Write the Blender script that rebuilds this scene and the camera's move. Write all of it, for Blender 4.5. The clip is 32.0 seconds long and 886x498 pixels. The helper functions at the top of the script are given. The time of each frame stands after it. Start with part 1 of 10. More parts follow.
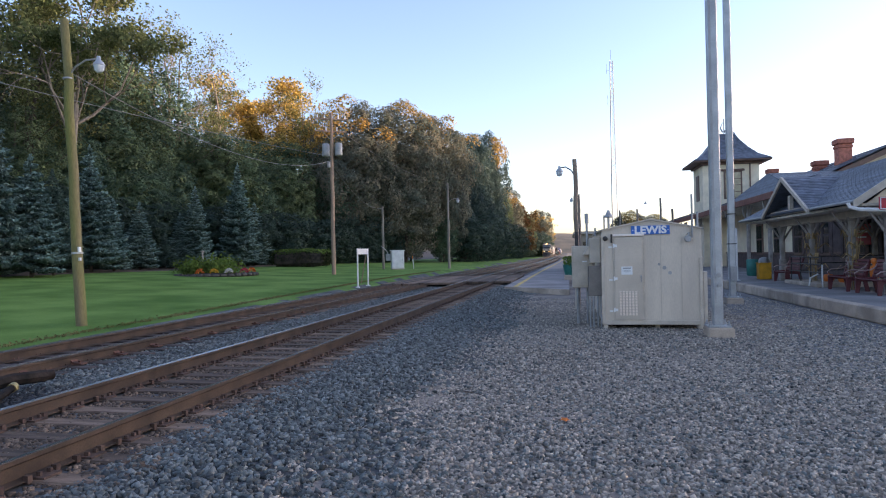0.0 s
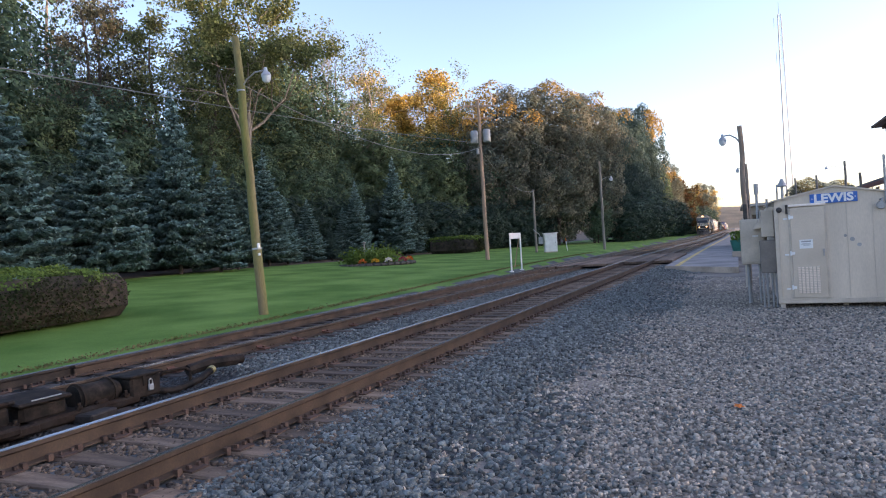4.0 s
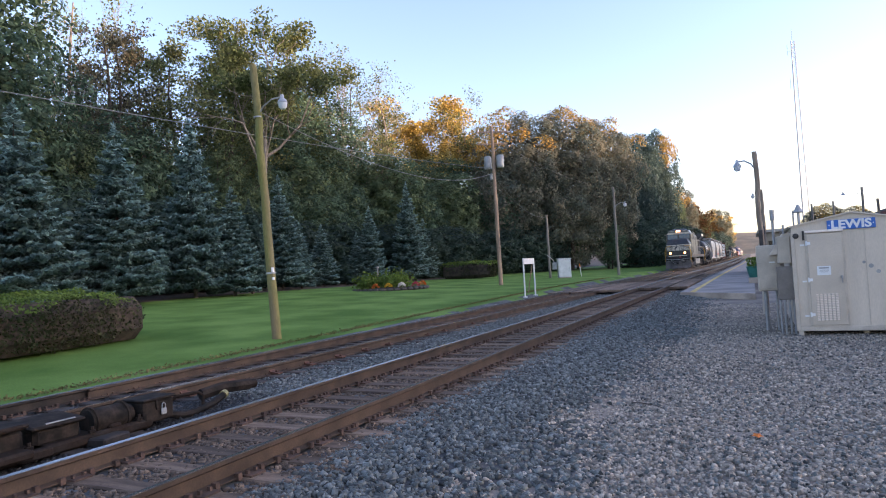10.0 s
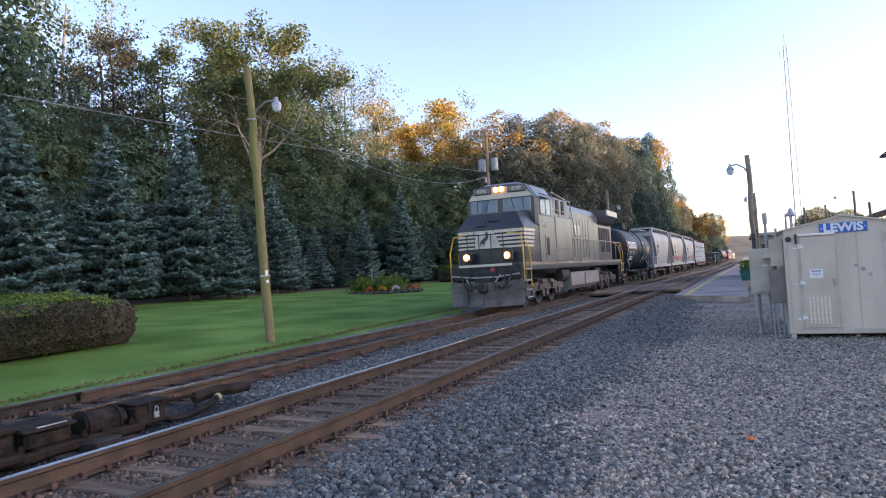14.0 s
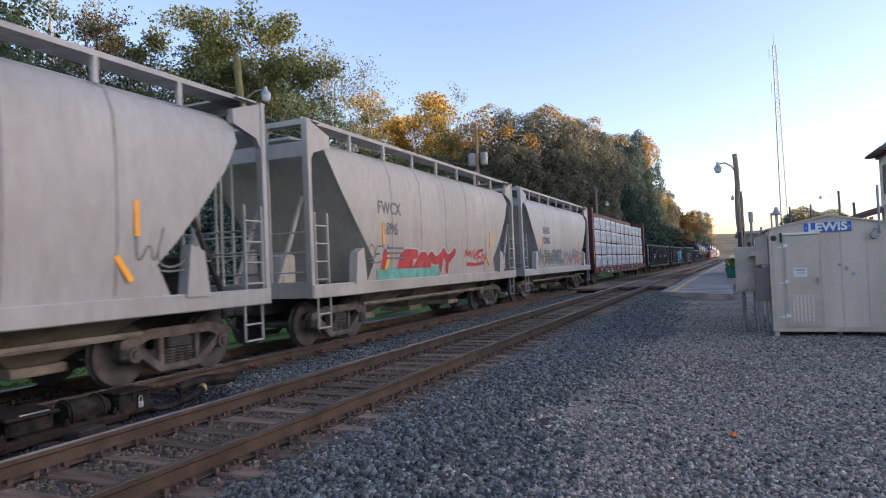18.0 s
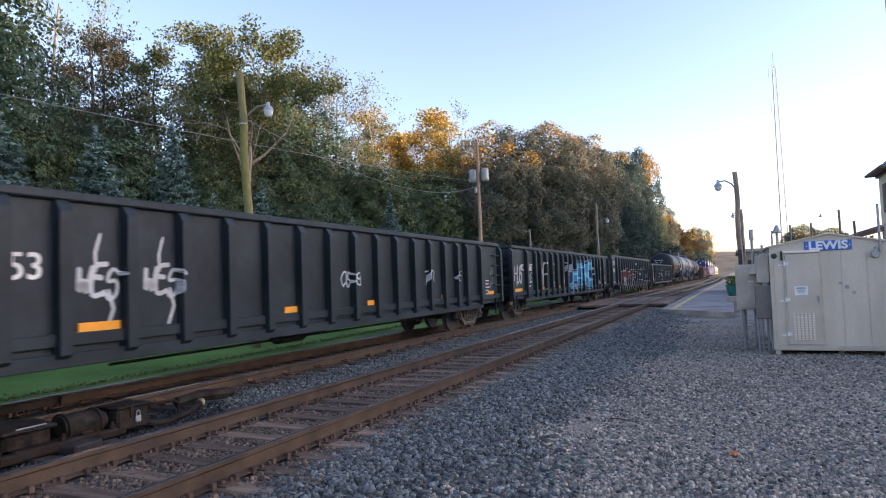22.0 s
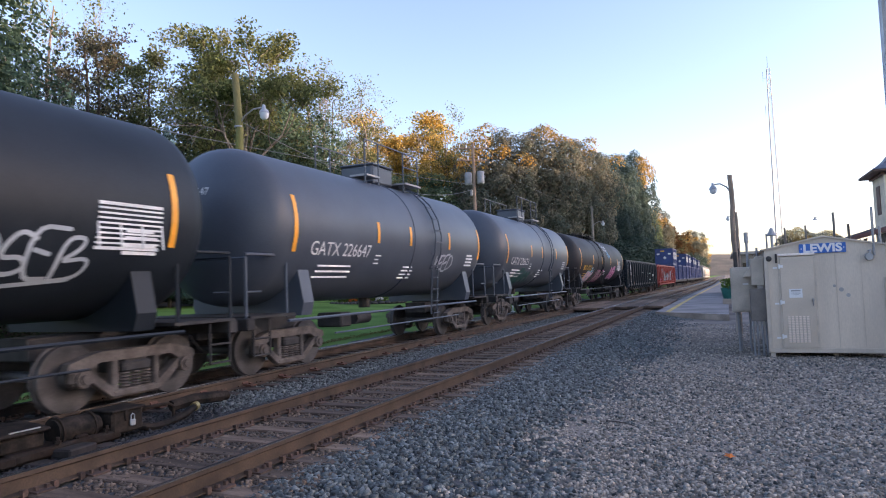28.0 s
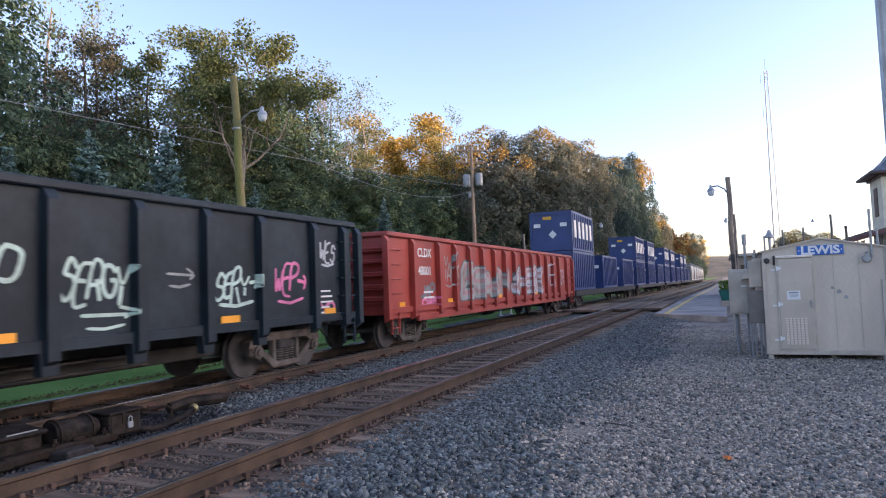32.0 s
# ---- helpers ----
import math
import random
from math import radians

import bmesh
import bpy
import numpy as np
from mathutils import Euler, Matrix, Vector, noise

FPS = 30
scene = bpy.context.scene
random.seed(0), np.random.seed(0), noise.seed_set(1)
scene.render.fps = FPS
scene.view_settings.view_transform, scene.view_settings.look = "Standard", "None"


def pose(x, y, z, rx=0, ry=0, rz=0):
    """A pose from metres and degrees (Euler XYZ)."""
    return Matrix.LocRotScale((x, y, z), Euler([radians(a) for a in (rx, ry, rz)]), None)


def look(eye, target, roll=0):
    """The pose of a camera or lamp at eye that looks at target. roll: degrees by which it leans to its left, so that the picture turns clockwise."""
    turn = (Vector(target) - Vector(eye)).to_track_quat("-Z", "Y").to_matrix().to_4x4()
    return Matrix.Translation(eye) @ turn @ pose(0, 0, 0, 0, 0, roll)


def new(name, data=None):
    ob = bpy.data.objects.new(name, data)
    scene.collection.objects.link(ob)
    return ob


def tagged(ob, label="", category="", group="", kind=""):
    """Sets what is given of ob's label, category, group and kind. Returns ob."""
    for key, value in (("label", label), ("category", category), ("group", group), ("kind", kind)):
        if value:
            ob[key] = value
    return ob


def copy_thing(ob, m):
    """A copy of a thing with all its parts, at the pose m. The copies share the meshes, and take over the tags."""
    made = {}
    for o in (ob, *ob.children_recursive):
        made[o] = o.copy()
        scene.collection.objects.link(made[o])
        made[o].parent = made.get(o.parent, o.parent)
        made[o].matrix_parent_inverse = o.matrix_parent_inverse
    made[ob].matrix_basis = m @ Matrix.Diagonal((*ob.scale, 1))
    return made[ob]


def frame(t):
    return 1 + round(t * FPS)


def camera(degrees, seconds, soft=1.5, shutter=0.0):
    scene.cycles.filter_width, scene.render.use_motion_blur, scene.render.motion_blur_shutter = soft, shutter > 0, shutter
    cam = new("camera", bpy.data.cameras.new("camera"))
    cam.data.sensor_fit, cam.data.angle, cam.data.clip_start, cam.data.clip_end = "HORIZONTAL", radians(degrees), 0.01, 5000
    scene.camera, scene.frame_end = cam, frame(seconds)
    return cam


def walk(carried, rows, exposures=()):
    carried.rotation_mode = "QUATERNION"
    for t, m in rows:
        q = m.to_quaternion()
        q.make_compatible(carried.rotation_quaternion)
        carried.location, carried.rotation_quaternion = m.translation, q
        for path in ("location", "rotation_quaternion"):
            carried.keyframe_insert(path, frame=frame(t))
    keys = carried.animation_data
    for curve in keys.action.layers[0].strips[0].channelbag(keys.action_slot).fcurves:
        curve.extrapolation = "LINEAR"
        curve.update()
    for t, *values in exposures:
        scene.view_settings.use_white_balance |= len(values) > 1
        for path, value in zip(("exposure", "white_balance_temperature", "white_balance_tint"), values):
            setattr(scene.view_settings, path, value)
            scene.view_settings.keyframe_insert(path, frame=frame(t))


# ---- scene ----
cam = camera(68.5, 32.0, soft=1.05, shutter=0.12)

# seconds, yaw, pitch, roll of the hand-held camera; the eye stays where it is
EYE = (0.0, 0.0, 1.472)
TURNS = [
    (0.0, 10.82, 0.52, 1.08),
    (0.5, 10.57, 0.26, 1.08),
    (1.0, 13.10, 0.27, 1.45),
    (1.5, 15.35, 0.31, 1.55),
    (2.0, 17.38, 0.51, 1.94),
    (2.5, 18.59, 0.28, 2.22),
    (3.0, 20.02, -0.02, 1.98),
    (3.5, 22.75, -0.33, 2.91),
    (5.5, 25.45, -0.03, 4.00),
    (6.0, 25.88, 1.41, 3.90),
    (6.5, 25.93, 1.82, 3.81),
    (7.0, 25.67, 1.96, 3.75),
    (7.5, 25.57, 2.22, 3.23),
    (8.0, 25.20, 2.27, 3.69),
    (8.5, 25.18, 2.13, 3.70),
    (9.0, 24.86, 1.80, 3.29),
    (9.5, 25.17, 1.83, 3.29),
    (10.0, 25.37, 1.94, 3.30),
    (10.5, 25.35, 2.07, 3.30),
    (11.0, 25.19, 2.07, 3.29),
    (11.5, 25.06, 2.08, 3.29),
    (12.0, 25.01, 2.13, 3.33),
    (12.5, 24.98, 2.20, 3.32),
    (13.0, 24.97, 2.21, 3.26),
    (13.5, 24.93, 2.20, 3.26),
    (14.0, 24.86, 2.17, 3.27),
    (14.5, 24.81, 2.14, 3.18),
    (16.5, 24.79, 1.96, 3.29),
    (17.0, 24.87, 1.97, 3.31),
    (17.5, 24.53, 1.81, 2.87),
    (18.0, 23.80, 1.54, 2.42),
    (18.5, 23.39, 1.65, 2.08),
    (19.0, 23.50, 1.92, 2.07),
    (19.5, 23.56, 2.27, 2.05),
    (20.0, 23.61, 2.43, 2.03),
    (20.5, 23.67, 2.61, 1.98),
    (21.0, 23.80, 2.77, 2.00),
    (21.5, 23.83, 2.85, 1.98),
    (22.0, 23.82, 2.92, 2.02),
    (22.5, 23.82, 2.98, 2.08),
    (23.0, 23.81, 3.05, 2.10),
    (23.5, 23.81, 3.13, 2.09),
    (24.0, 23.70, 3.16, 2.00),
    (24.5, 23.73, 3.25, 2.18),
    (25.0, 23.74, 3.27, 2.09),
    (25.5, 23.70, 3.27, 2.21),
    (27.5, 23.49, 3.12, 2.09),
    (28.0, 23.45, 3.15, 2.04),
    (28.5, 23.47, 3.20, 2.11),
    (29.0, 23.50, 3.23, 2.15),
    (29.5, 23.52, 3.26, 2.22),
    (30.0, 23.50, 3.27, 2.10),
    (30.5, 23.44, 3.30, 2.02),
    (31.0, 23.38, 3.33, 2.06),
    (31.5, 23.34, 3.32, 1.98),
    (32.0, 23.30, 3.32, 2.05),
]
walk(cam, [(t, pose(*EYE, 90 + p, r, y)) for t, y, p, r in TURNS], [(0.0, 1.46, 6200, 26), (3.0, 1.58, 6300, 27), (6.0, 1.68, 6300, 28), (14.5, 1.70, 6300, 29), (17.0, 1.56, 6350, 28), (18.0, 1.31, 6350, 26), (20.5, 1.32, 6350, 24), (22.5, 1.66, 6400, 28), (25.5, 1.58, 6350, 28), (28.5, 1.60, 6300, 29), (32.0, 1.60, 6250, 29)])
# ---- light ----
SUN_AZ, SUN_EL = 75.0, 6.0          # degrees right of the track's line, degrees above the horizon
world = bpy.data.worlds.new("world")
scene.world = world
world.use_nodes = True
wn, wl = world.node_tree.nodes, world.node_tree.links
sky = wn.new("ShaderNodeTexSky")
sky.sky_type = 'NISHITA'
sky.sun_disc = False
sky.sun_elevation, sky.sun_rotation = radians(SUN_EL + 6), radians(SUN_AZ)
sky.altitude, sky.air_density, sky.dust_density, sky.ozone_density = 200, 1.0, 1.3, 1.2
wl.new(sky.outputs[0], wn["Background"].inputs[0])
wn["Background"].inputs[1].default_value = 0.15
sun = new("sun", bpy.data.lights.new("sun", 'SUN'))
sun.data.energy, sun.data.angle, sun.data.color = 3.6, radians(0.6), (1.0, 0.74, 0.44)
sun_way = Vector((math.sin(radians(SUN_AZ)) * math.cos(radians(SUN_EL)), math.cos(radians(SUN_AZ)) * math.cos(radians(SUN_EL)), math.sin(radians(SUN_EL))))
sun.matrix_world = look((60, 40, 60), Vector((60, 40, 60)) - sun_way)
scene.view_settings.exposure = 0.0


# ---- materials ----
def mat(name, col, rough=0.6, metal=0.0, var=0.25, scale=3.0, bump=0.0, bscale=40.0, tint=None, rand=0.0, island=False, stretch=(1, 1, 1), spec=0.5, clear=0.0, dirt=None, dscale=0.8, damt=0.5):
    """A surface with two scales of variation: col goes towards tint in patches, and grain on top."""
    m = bpy.data.materials.new(name)
    m.use_nodes = True
    n, l = m.node_tree.nodes, m.node_tree.links
    b = n["Principled BSDF"]
    b.inputs["Roughness"].default_value, b.inputs["Metallic"].default_value = rough, metal
    b.inputs["Specular IOR Level"].default_value = spec
    if clear:
        b.inputs["Coat Weight"].default_value = clear
    tc = n.new("ShaderNodeTexCoord")
    mp = n.new("ShaderNodeMapping")
    mp.inputs["Scale"].default_value = stretch
    l.new(tc.outputs["Object"], mp.inputs[0])
    big = n.new("ShaderNodeTexNoise")
    big.inputs["Scale"].default_value, big.inputs["Detail"].default_value = scale, 5
    fine = n.new("ShaderNodeTexNoise")
    fine.inputs["Scale"].default_value, fine.inputs["Detail"].default_value = bscale, 3
    l.new(mp.outputs[0], big.inputs["Vector"]), l.new(mp.outputs[0], fine.inputs["Vector"])
    c0 = [max(0.0, v * (1 - var)) for v in col]
    c1 = list(tint) if tint else [min(1.0, v * (1 + var)) for v in col]
    ramp = n.new("ShaderNodeMapRange")
    ramp.inputs[1].default_value, ramp.inputs[2].default_value = 0.35, 0.65
    l.new(big.outputs["Fac"], ramp.inputs[0])
    mix = n.new("ShaderNodeMix")
    mix.data_type = 'RGBA'
    l.new(ramp.outputs[0], mix.inputs[0])
    mix.inputs[6].default_value, mix.inputs[7].default_value = (*c0, 1), (*c1, 1)
    out = mix.outputs[2]
    g = n.new("ShaderNodeMapRange")
    g.inputs[1].default_value, g.inputs[2].default_value = 0.3, 0.7
    g.inputs[3].default_value, g.inputs[4].default_value = 1 - var * 0.6, 1 + var * 0.6
    l.new(fine.outputs["Fac"], g.inputs[0])
    fac = g.outputs[0]
    if rand:
        src = n.new("ShaderNodeNewGeometry").outputs["Random Per Island"] if island else n.new("ShaderNodeObjectInfo").outputs["Random"]
        r = n.new("ShaderNodeMapRange")
        r.inputs[3].default_value, r.inputs[4].default_value = 1 - rand, 1 + rand
        l.new(src, r.inputs[0])
        mu = n.new("ShaderNodeMath")
        mu.operation = 'MULTIPLY'
        l.new(fac, mu.inputs[0]), l.new(r.outputs[0], mu.inputs[1])
        fac = mu.outputs[0]
    vm = n.new("ShaderNodeVectorMath")
    vm.operation = 'SCALE'
    l.new(out, vm.inputs[0]), l.new(fac, vm.inputs["Scale"])
    out = vm.outputs[0]
    if dirt:
        dn = n.new("ShaderNodeTexNoise")
        dn.inputs["Scale"].default_value, dn.inputs["Detail"].default_value, dn.inputs["Roughness"].default_value = dscale, 8, 0.7
        l.new(mp.outputs[0], dn.inputs["Vector"])
        dr = n.new("ShaderNodeMapRange")
        dr.inputs[1].default_value, dr.inputs[2].default_value, dr.inputs[4].default_value = 0.48, 0.72, damt
        l.new(dn.outputs["Fac"], dr.inputs[0])
        dm = n.new("ShaderNodeMix")
        dm.data_type = 'RGBA'
        l.new(dr.outputs[0], dm.inputs[0]), l.new(out, dm.inputs[6])
        dm.inputs[7].default_value = (*dirt, 1)
        out = dm.outputs[2]
    l.new(out, b.inputs["Base Color"])
    if bump:
        bp = n.new("ShaderNodeBump")
        bp.inputs["Strength"].default_value, bp.inputs["Distance"].default_value = min(1.0, bump * 12), bump
        l.new(fine.outputs["Fac"], bp.inputs["Height"]), l.new(bp.outputs[0], b.inputs["Normal"])
    return m


def glow(name, col, strength):
    m = bpy.data.materials.new(name)
    m.use_nodes = True
    b = m.node_tree.nodes["Principled BSDF"]
    b.inputs["Base Color"].default_value = (*col, 1)
    b.inputs["Emission Color"].default_value = (*col, 1)
    b.inputs["Emission Strength"].default_value = strength
    return m


def leafmat(name, col, tint, rand=0.45):
    m = mat(name, col, 0.6, var=0.2, scale=0.35, tint=tint, rand=rand, island=True, bscale=6.0, spec=0.16)
    b = m.node_tree.nodes["Principled BSDF"]
    n, l = m.node_tree.nodes, m.node_tree.links
    tr = n.new("ShaderNodeBsdfTranslucent")
    l.new(b.inputs["Base Color"].links[0].from_socket, tr.inputs[0])
    mx = n.new("ShaderNodeMixShader")
    mx.inputs[0].default_value = 0.42
    l.new(b.outputs[0], mx.inputs[1]), l.new(tr.outputs[0], mx.inputs[2])
    l.new(mx.outputs[0], n["Material Output"].inputs[0])
    return m


M = dict(
    lawn=mat("lawn", (0.098, 0.205, 0.038), 0.9, var=0.3, scale=0.35, tint=(0.155, 0.26, 0.062), bump=0.03, bscale=30, spec=0.1),
    ballast=mat("ballast", (0.066, 0.068, 0.070), 0.9, var=0.5, scale=1.2, bump=0.03, bscale=26),
    gravel=mat("gravel", (0.205, 0.172, 0.142), 0.92, var=0.4, scale=0.5, tint=(0.265, 0.222, 0.185), bump=0.02, bscale=42),
    stone=mat("stone", (0.116, 0.126, 0.118), 0.75, var=0.35, scale=9, rand=0.75, island=True, bscale=60, bump=0.004),
    pebble=mat("pebble", (0.315, 0.268, 0.215), 0.8, var=0.3, scale=9, rand=0.62, island=True, bscale=60, bump=0.003),
    rust_stone=mat("rust_stone", (0.138, 0.097, 0.068), 0.9, var=0.3, scale=9, rand=0.6, island=True, bscale=60),
    rail=mat("rail", (0.061, 0.037, 0.023), 0.75, 0.0, var=0.35, scale=3, tint=(0.084, 0.053, 0.033), bump=0.003, bscale=60),
    grease=mat("greasy_iron", (0.013, 0.012, 0.011), 0.75, spec=0.18, var=0.6, scale=6, tint=(0.036, 0.027, 0.021), bump=0.006, bscale=30),
    rusty_grease=mat("rust_under_grease", (0.044, 0.027, 0.018), 0.8, spec=0.15, var=0.5, scale=7, tint=(0.03, 0.024, 0.02), bump=0.006, bscale=30),
    oily_rail=mat("oily_rail", (0.022, 0.020, 0.019), 0.6, var=0.5, scale=3, tint=(0.045, 0.033, 0.026), bump=0.003, bscale=60, spec=0.3),
    brace=mat("rail_brace", (0.115, 0.052, 0.034), 0.8, var=0.4, scale=5, bump=0.004),
    brass=mat("brass", (0.42, 0.33, 0.14), 0.4, 0.6, var=0.2),
    fuel=mat("fuel_tank_grey", (0.30, 0.28, 0.26), 0.45, var=0.2, scale=1.5, dirt=(0.20, 0.165, 0.13), damt=0.6),
    oily=mat("oily_stone", (0.022, 0.021, 0.021), 0.5, var=0.35, scale=9, rand=0.6, island=True, bscale=60, bump=0.004),
    polish=mat("polished_rail", (0.58, 0.58, 0.60), 0.26, 1.0, var=0.12, scale=3, stretch=(8, 0.2, 1)),
    tie=mat("tie", (0.125, 0.077, 0.052), 0.92, var=0.45, scale=2.5, tint=(0.185, 0.125, 0.086), bump=0.012, bscale=30, rand=0.5, stretch=(0.5, 4, 1)),
    tie_dark=mat("oily_tie", (0.036, 0.031, 0.028), 0.8, var=0.5, scale=2.5, tint=(0.075, 0.055, 0.045), bump=0.012, bscale=30, rand=0.5, stretch=(0.5, 4, 1)),
    iron=mat("iron", (0.085, 0.05, 0.036), 0.8, var=0.4, scale=6, bump=0.003),
    black_iron=mat("black_iron", (0.025, 0.024, 0.024), 0.55, var=0.4, scale=5, tint=(0.06, 0.05, 0.045), bump=0.003),
    asphalt=mat("asphalt", (0.235, 0.215, 0.205), 0.9, var=0.25, scale=0.6, bump=0.006, bscale=90),
    concrete=mat("concrete", (0.44, 0.35, 0.27), 0.85, var=0.28, scale=1.2, bump=0.006, bscale=50, dirt=(0.22, 0.17, 0.13), damt=0.65),
    yellow=mat("yellow_paint", (0.52, 0.34, 0.05), 0.6, var=0.3, scale=3, dirt=(0.2, 0.17, 0.1)),
    handrail=mat("safety_yellow", (0.72, 0.38, 0.03), 0.45, var=0.15),
    wood_pole=mat("wood_pole", (0.36, 0.26, 0.19), 0.85, var=0.4, scale=1.2, tint=(0.42, 0.28, 0.19), bump=0.01, bscale=20, stretch=(6, 6, 0.4)),
    green_pole=mat("green_pole", (0.25, 0.25, 0.065), 0.85, var=0.35, scale=0.8, tint=(0.20, 0.155, 0.085), bump=0.01, bscale=20, stretch=(3, 3, 0.3)),
    grey_pole=mat("grey_pole", (0.22, 0.195, 0.165), 0.85, var=0.35, scale=1.2, bump=0.008, bscale=20, stretch=(6, 6, 0.4)),
    steel=mat("galvanised_steel", (0.40, 0.41, 0.42), 0.45, 0.55, var=0.15, scale=2.5, bump=0.001),
    alu=mat("shed_aluminium", (0.60, 0.515, 0.42), 0.45, 0.15, var=0.10, scale=1.2, bump=0.001, stretch=(1, 1, 0.3), dirt=(0.36, 0.32, 0.28), damt=0.35),
    shed_door=mat("shed_door", (0.54, 0.465, 0.385), 0.45, 0.3, var=0.08, scale=1.5),
    vent=mat("vent_slats", (0.88, 0.76, 0.66), 0.5, 0.0, var=0.1),
    white=mat("white_paint", (0.72, 0.71, 0.69), 0.5, var=0.1, scale=2, dirt=(0.45, 0.42, 0.38), damt=0.3),
    label_white=mat("label_white", (0.78, 0.78, 0.77), 0.5, var=0.06),
    blue_sign=mat("blue_sign", (0.02, 0.13, 0.46), 0.35, var=0.08),
    red_sign=mat("red_sign", (0.50, 0.03, 0.045), 0.4, var=0.1),
    galv_grey=mat("galv_grey", (0.33, 0.33, 0.33), 0.5, 0.3, var=0.15),
    box_grey=mat("box_grey", (0.52, 0.45, 0.37), 0.5, 0.2, var=0.12),
    glass=mat("lamp_glass", (0.62, 0.66, 0.70), 0.15, var=0.05),
    wire=mat("wire", (0.17, 0.18, 0.18), 0.6, var=0.1),
    bark=mat("bark", (0.075, 0.06, 0.05), 0.9, var=0.4, scale=3, bump=0.02, bscale=14, stretch=(3, 3, 0.6)),
    pale_bark=mat("pale_bark", (0.225, 0.19, 0.155), 0.9, var=0.35, scale=2, bump=0.01, bscale=14, stretch=(3, 3, 0.6)),
    leaf_dark=leafmat("leaf_dark", (0.080, 0.138, 0.098), (0.105, 0.165, 0.098), 0.4),
    leaf_mid=leafmat("leaf_mid", (0.108, 0.170, 0.100), (0.150, 0.190, 0.090), 0.4),
    leaf_thin=leafmat("leaf_thin", (0.15, 0.195, 0.08), (0.22, 0.22, 0.09)),
    # olive leaves with the blue-grey of distance haze put into their colour
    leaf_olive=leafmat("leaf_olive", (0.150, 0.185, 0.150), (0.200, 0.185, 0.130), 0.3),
    leaf_gold=leafmat("leaf_gold", (0.56, 0.42, 0.12), (0.64, 0.42, 0.10), 0.6),
    leaf_amber=leafmat("leaf_amber", (0.36, 0.27, 0.085), (0.50, 0.30, 0.075), 0.5),
    leaf_maple=leafmat("leaf_maple", (0.070, 0.115, 0.112), (0.085, 0.132, 0.108), 0.3),
    leaf_sparse=leafmat("leaf_sparse", (0.085, 0.105, 0.075), (0.12, 0.10, 0.06), 0.5),
    leaf_red=leafmat("leaf_red", (0.13, 0.05, 0.022), (0.09, 0.075, 0.025)),
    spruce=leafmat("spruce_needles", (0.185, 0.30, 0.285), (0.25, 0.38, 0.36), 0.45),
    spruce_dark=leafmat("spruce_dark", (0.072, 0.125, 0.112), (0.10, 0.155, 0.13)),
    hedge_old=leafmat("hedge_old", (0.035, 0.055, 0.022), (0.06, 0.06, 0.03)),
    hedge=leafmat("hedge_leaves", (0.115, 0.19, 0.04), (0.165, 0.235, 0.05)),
    soil=mat("soil", (0.055, 0.04, 0.03), 0.95, var=0.4, scale=3, bump=0.02, bscale=12),
    hill=mat("hill", (0.17, 0.145, 0.10), 0.95, var=0.25, scale=0.02, bscale=0.2, tint=(0.22, 0.17, 0.11)),
    hopper=mat("hopper_paint", (0.355, 0.35, 0.34), 0.5, var=0.12, scale=0.5, stretch=(1, 1, 0.35), dirt=(0.27, 0.25, 0.225), dscale=0.7, damt=0.55, bump=0.002, bscale=8),
    hopper_tan=mat("hopper_tan", (0.39, 0.365, 0.32), 0.5, var=0.12, scale=0.5, stretch=(1, 1, 0.35), dirt=(0.235, 0.205, 0.165), dscale=0.7, damt=0.55, bump=0.002, bscale=8),
    tank_black=mat("tank_black", (0.015, 0.020, 0.027), 0.5, var=0.2, scale=0.7, dirt=(0.026, 0.032, 0.039), damt=0.5, spec=0.28),
    tank_grey=mat("tank_grey", (0.064, 0.078, 0.102), 0.42, var=0.12, scale=0.7, dirt=(0.082, 0.090, 0.102), damt=0.4, spec=0.45),
    tank_rust=mat("tank_rust", (0.018, 0.020, 0.024), 0.55, var=0.3, scale=0.7, dirt=(0.050, 0.038, 0.034), damt=0.6, dscale=0.45, spec=0.25),
    gon=mat("gondola_black", (0.017, 0.026, 0.034), 0.5, var=0.25, scale=0.8, dirt=(0.034, 0.046, 0.056), damt=0.5, bump=0.003, bscale=6, spec=0.25),
    # the black gondola paint, lightened to put distance haze into the colour
    gon_hazed=mat("gondola_grey", (0.026, 0.039, 0.050), 0.5, var=0.3, scale=0.8, dirt=(0.048, 0.064, 0.076), damt=0.5, bump=0.003, bscale=6, spec=0.3),
    gon_red=mat("gondola_red", (0.34, 0.045, 0.032), 0.5, var=0.2, scale=0.8, dirt=(0.2, 0.07, 0.05), damt=0.5),
    cb_red=mat("centerbeam_red", (0.095, 0.024, 0.021), 0.65, var=0.25, scale=1, dirt=(0.09, 0.04, 0.03), damt=0.5),
    wrap=mat("lumber_wrap", (0.46, 0.47, 0.48), 0.42, var=0.16, scale=2.0, bump=0.03, bscale=4),
    wrap_blue=mat("wrap_blue", (0.02, 0.17, 0.37), 0.4, var=0.3, scale=5),
    wrap_sky=mat("wrap_pale_blue", (0.13, 0.36, 0.56), 0.45, var=0.35, scale=5),
    wrap_dark=mat("wrap_dark", (0.10, 0.05, 0.04), 0.6, var=0.3),
    truck=mat("truck_iron", (0.105, 0.086, 0.074), 0.8, var=0.4, scale=4, bump=0.004, bscale=30),
    wheel=mat("wheel_steel", (0.068, 0.062, 0.060), 0.55, 0.3, var=0.35, scale=3),
    under=mat("underframe", (0.028, 0.025, 0.024), 0.75, var=0.4, scale=3),
    reflector=mat("reflector", (0.85, 0.36, 0.03), 0.4, var=0.08),
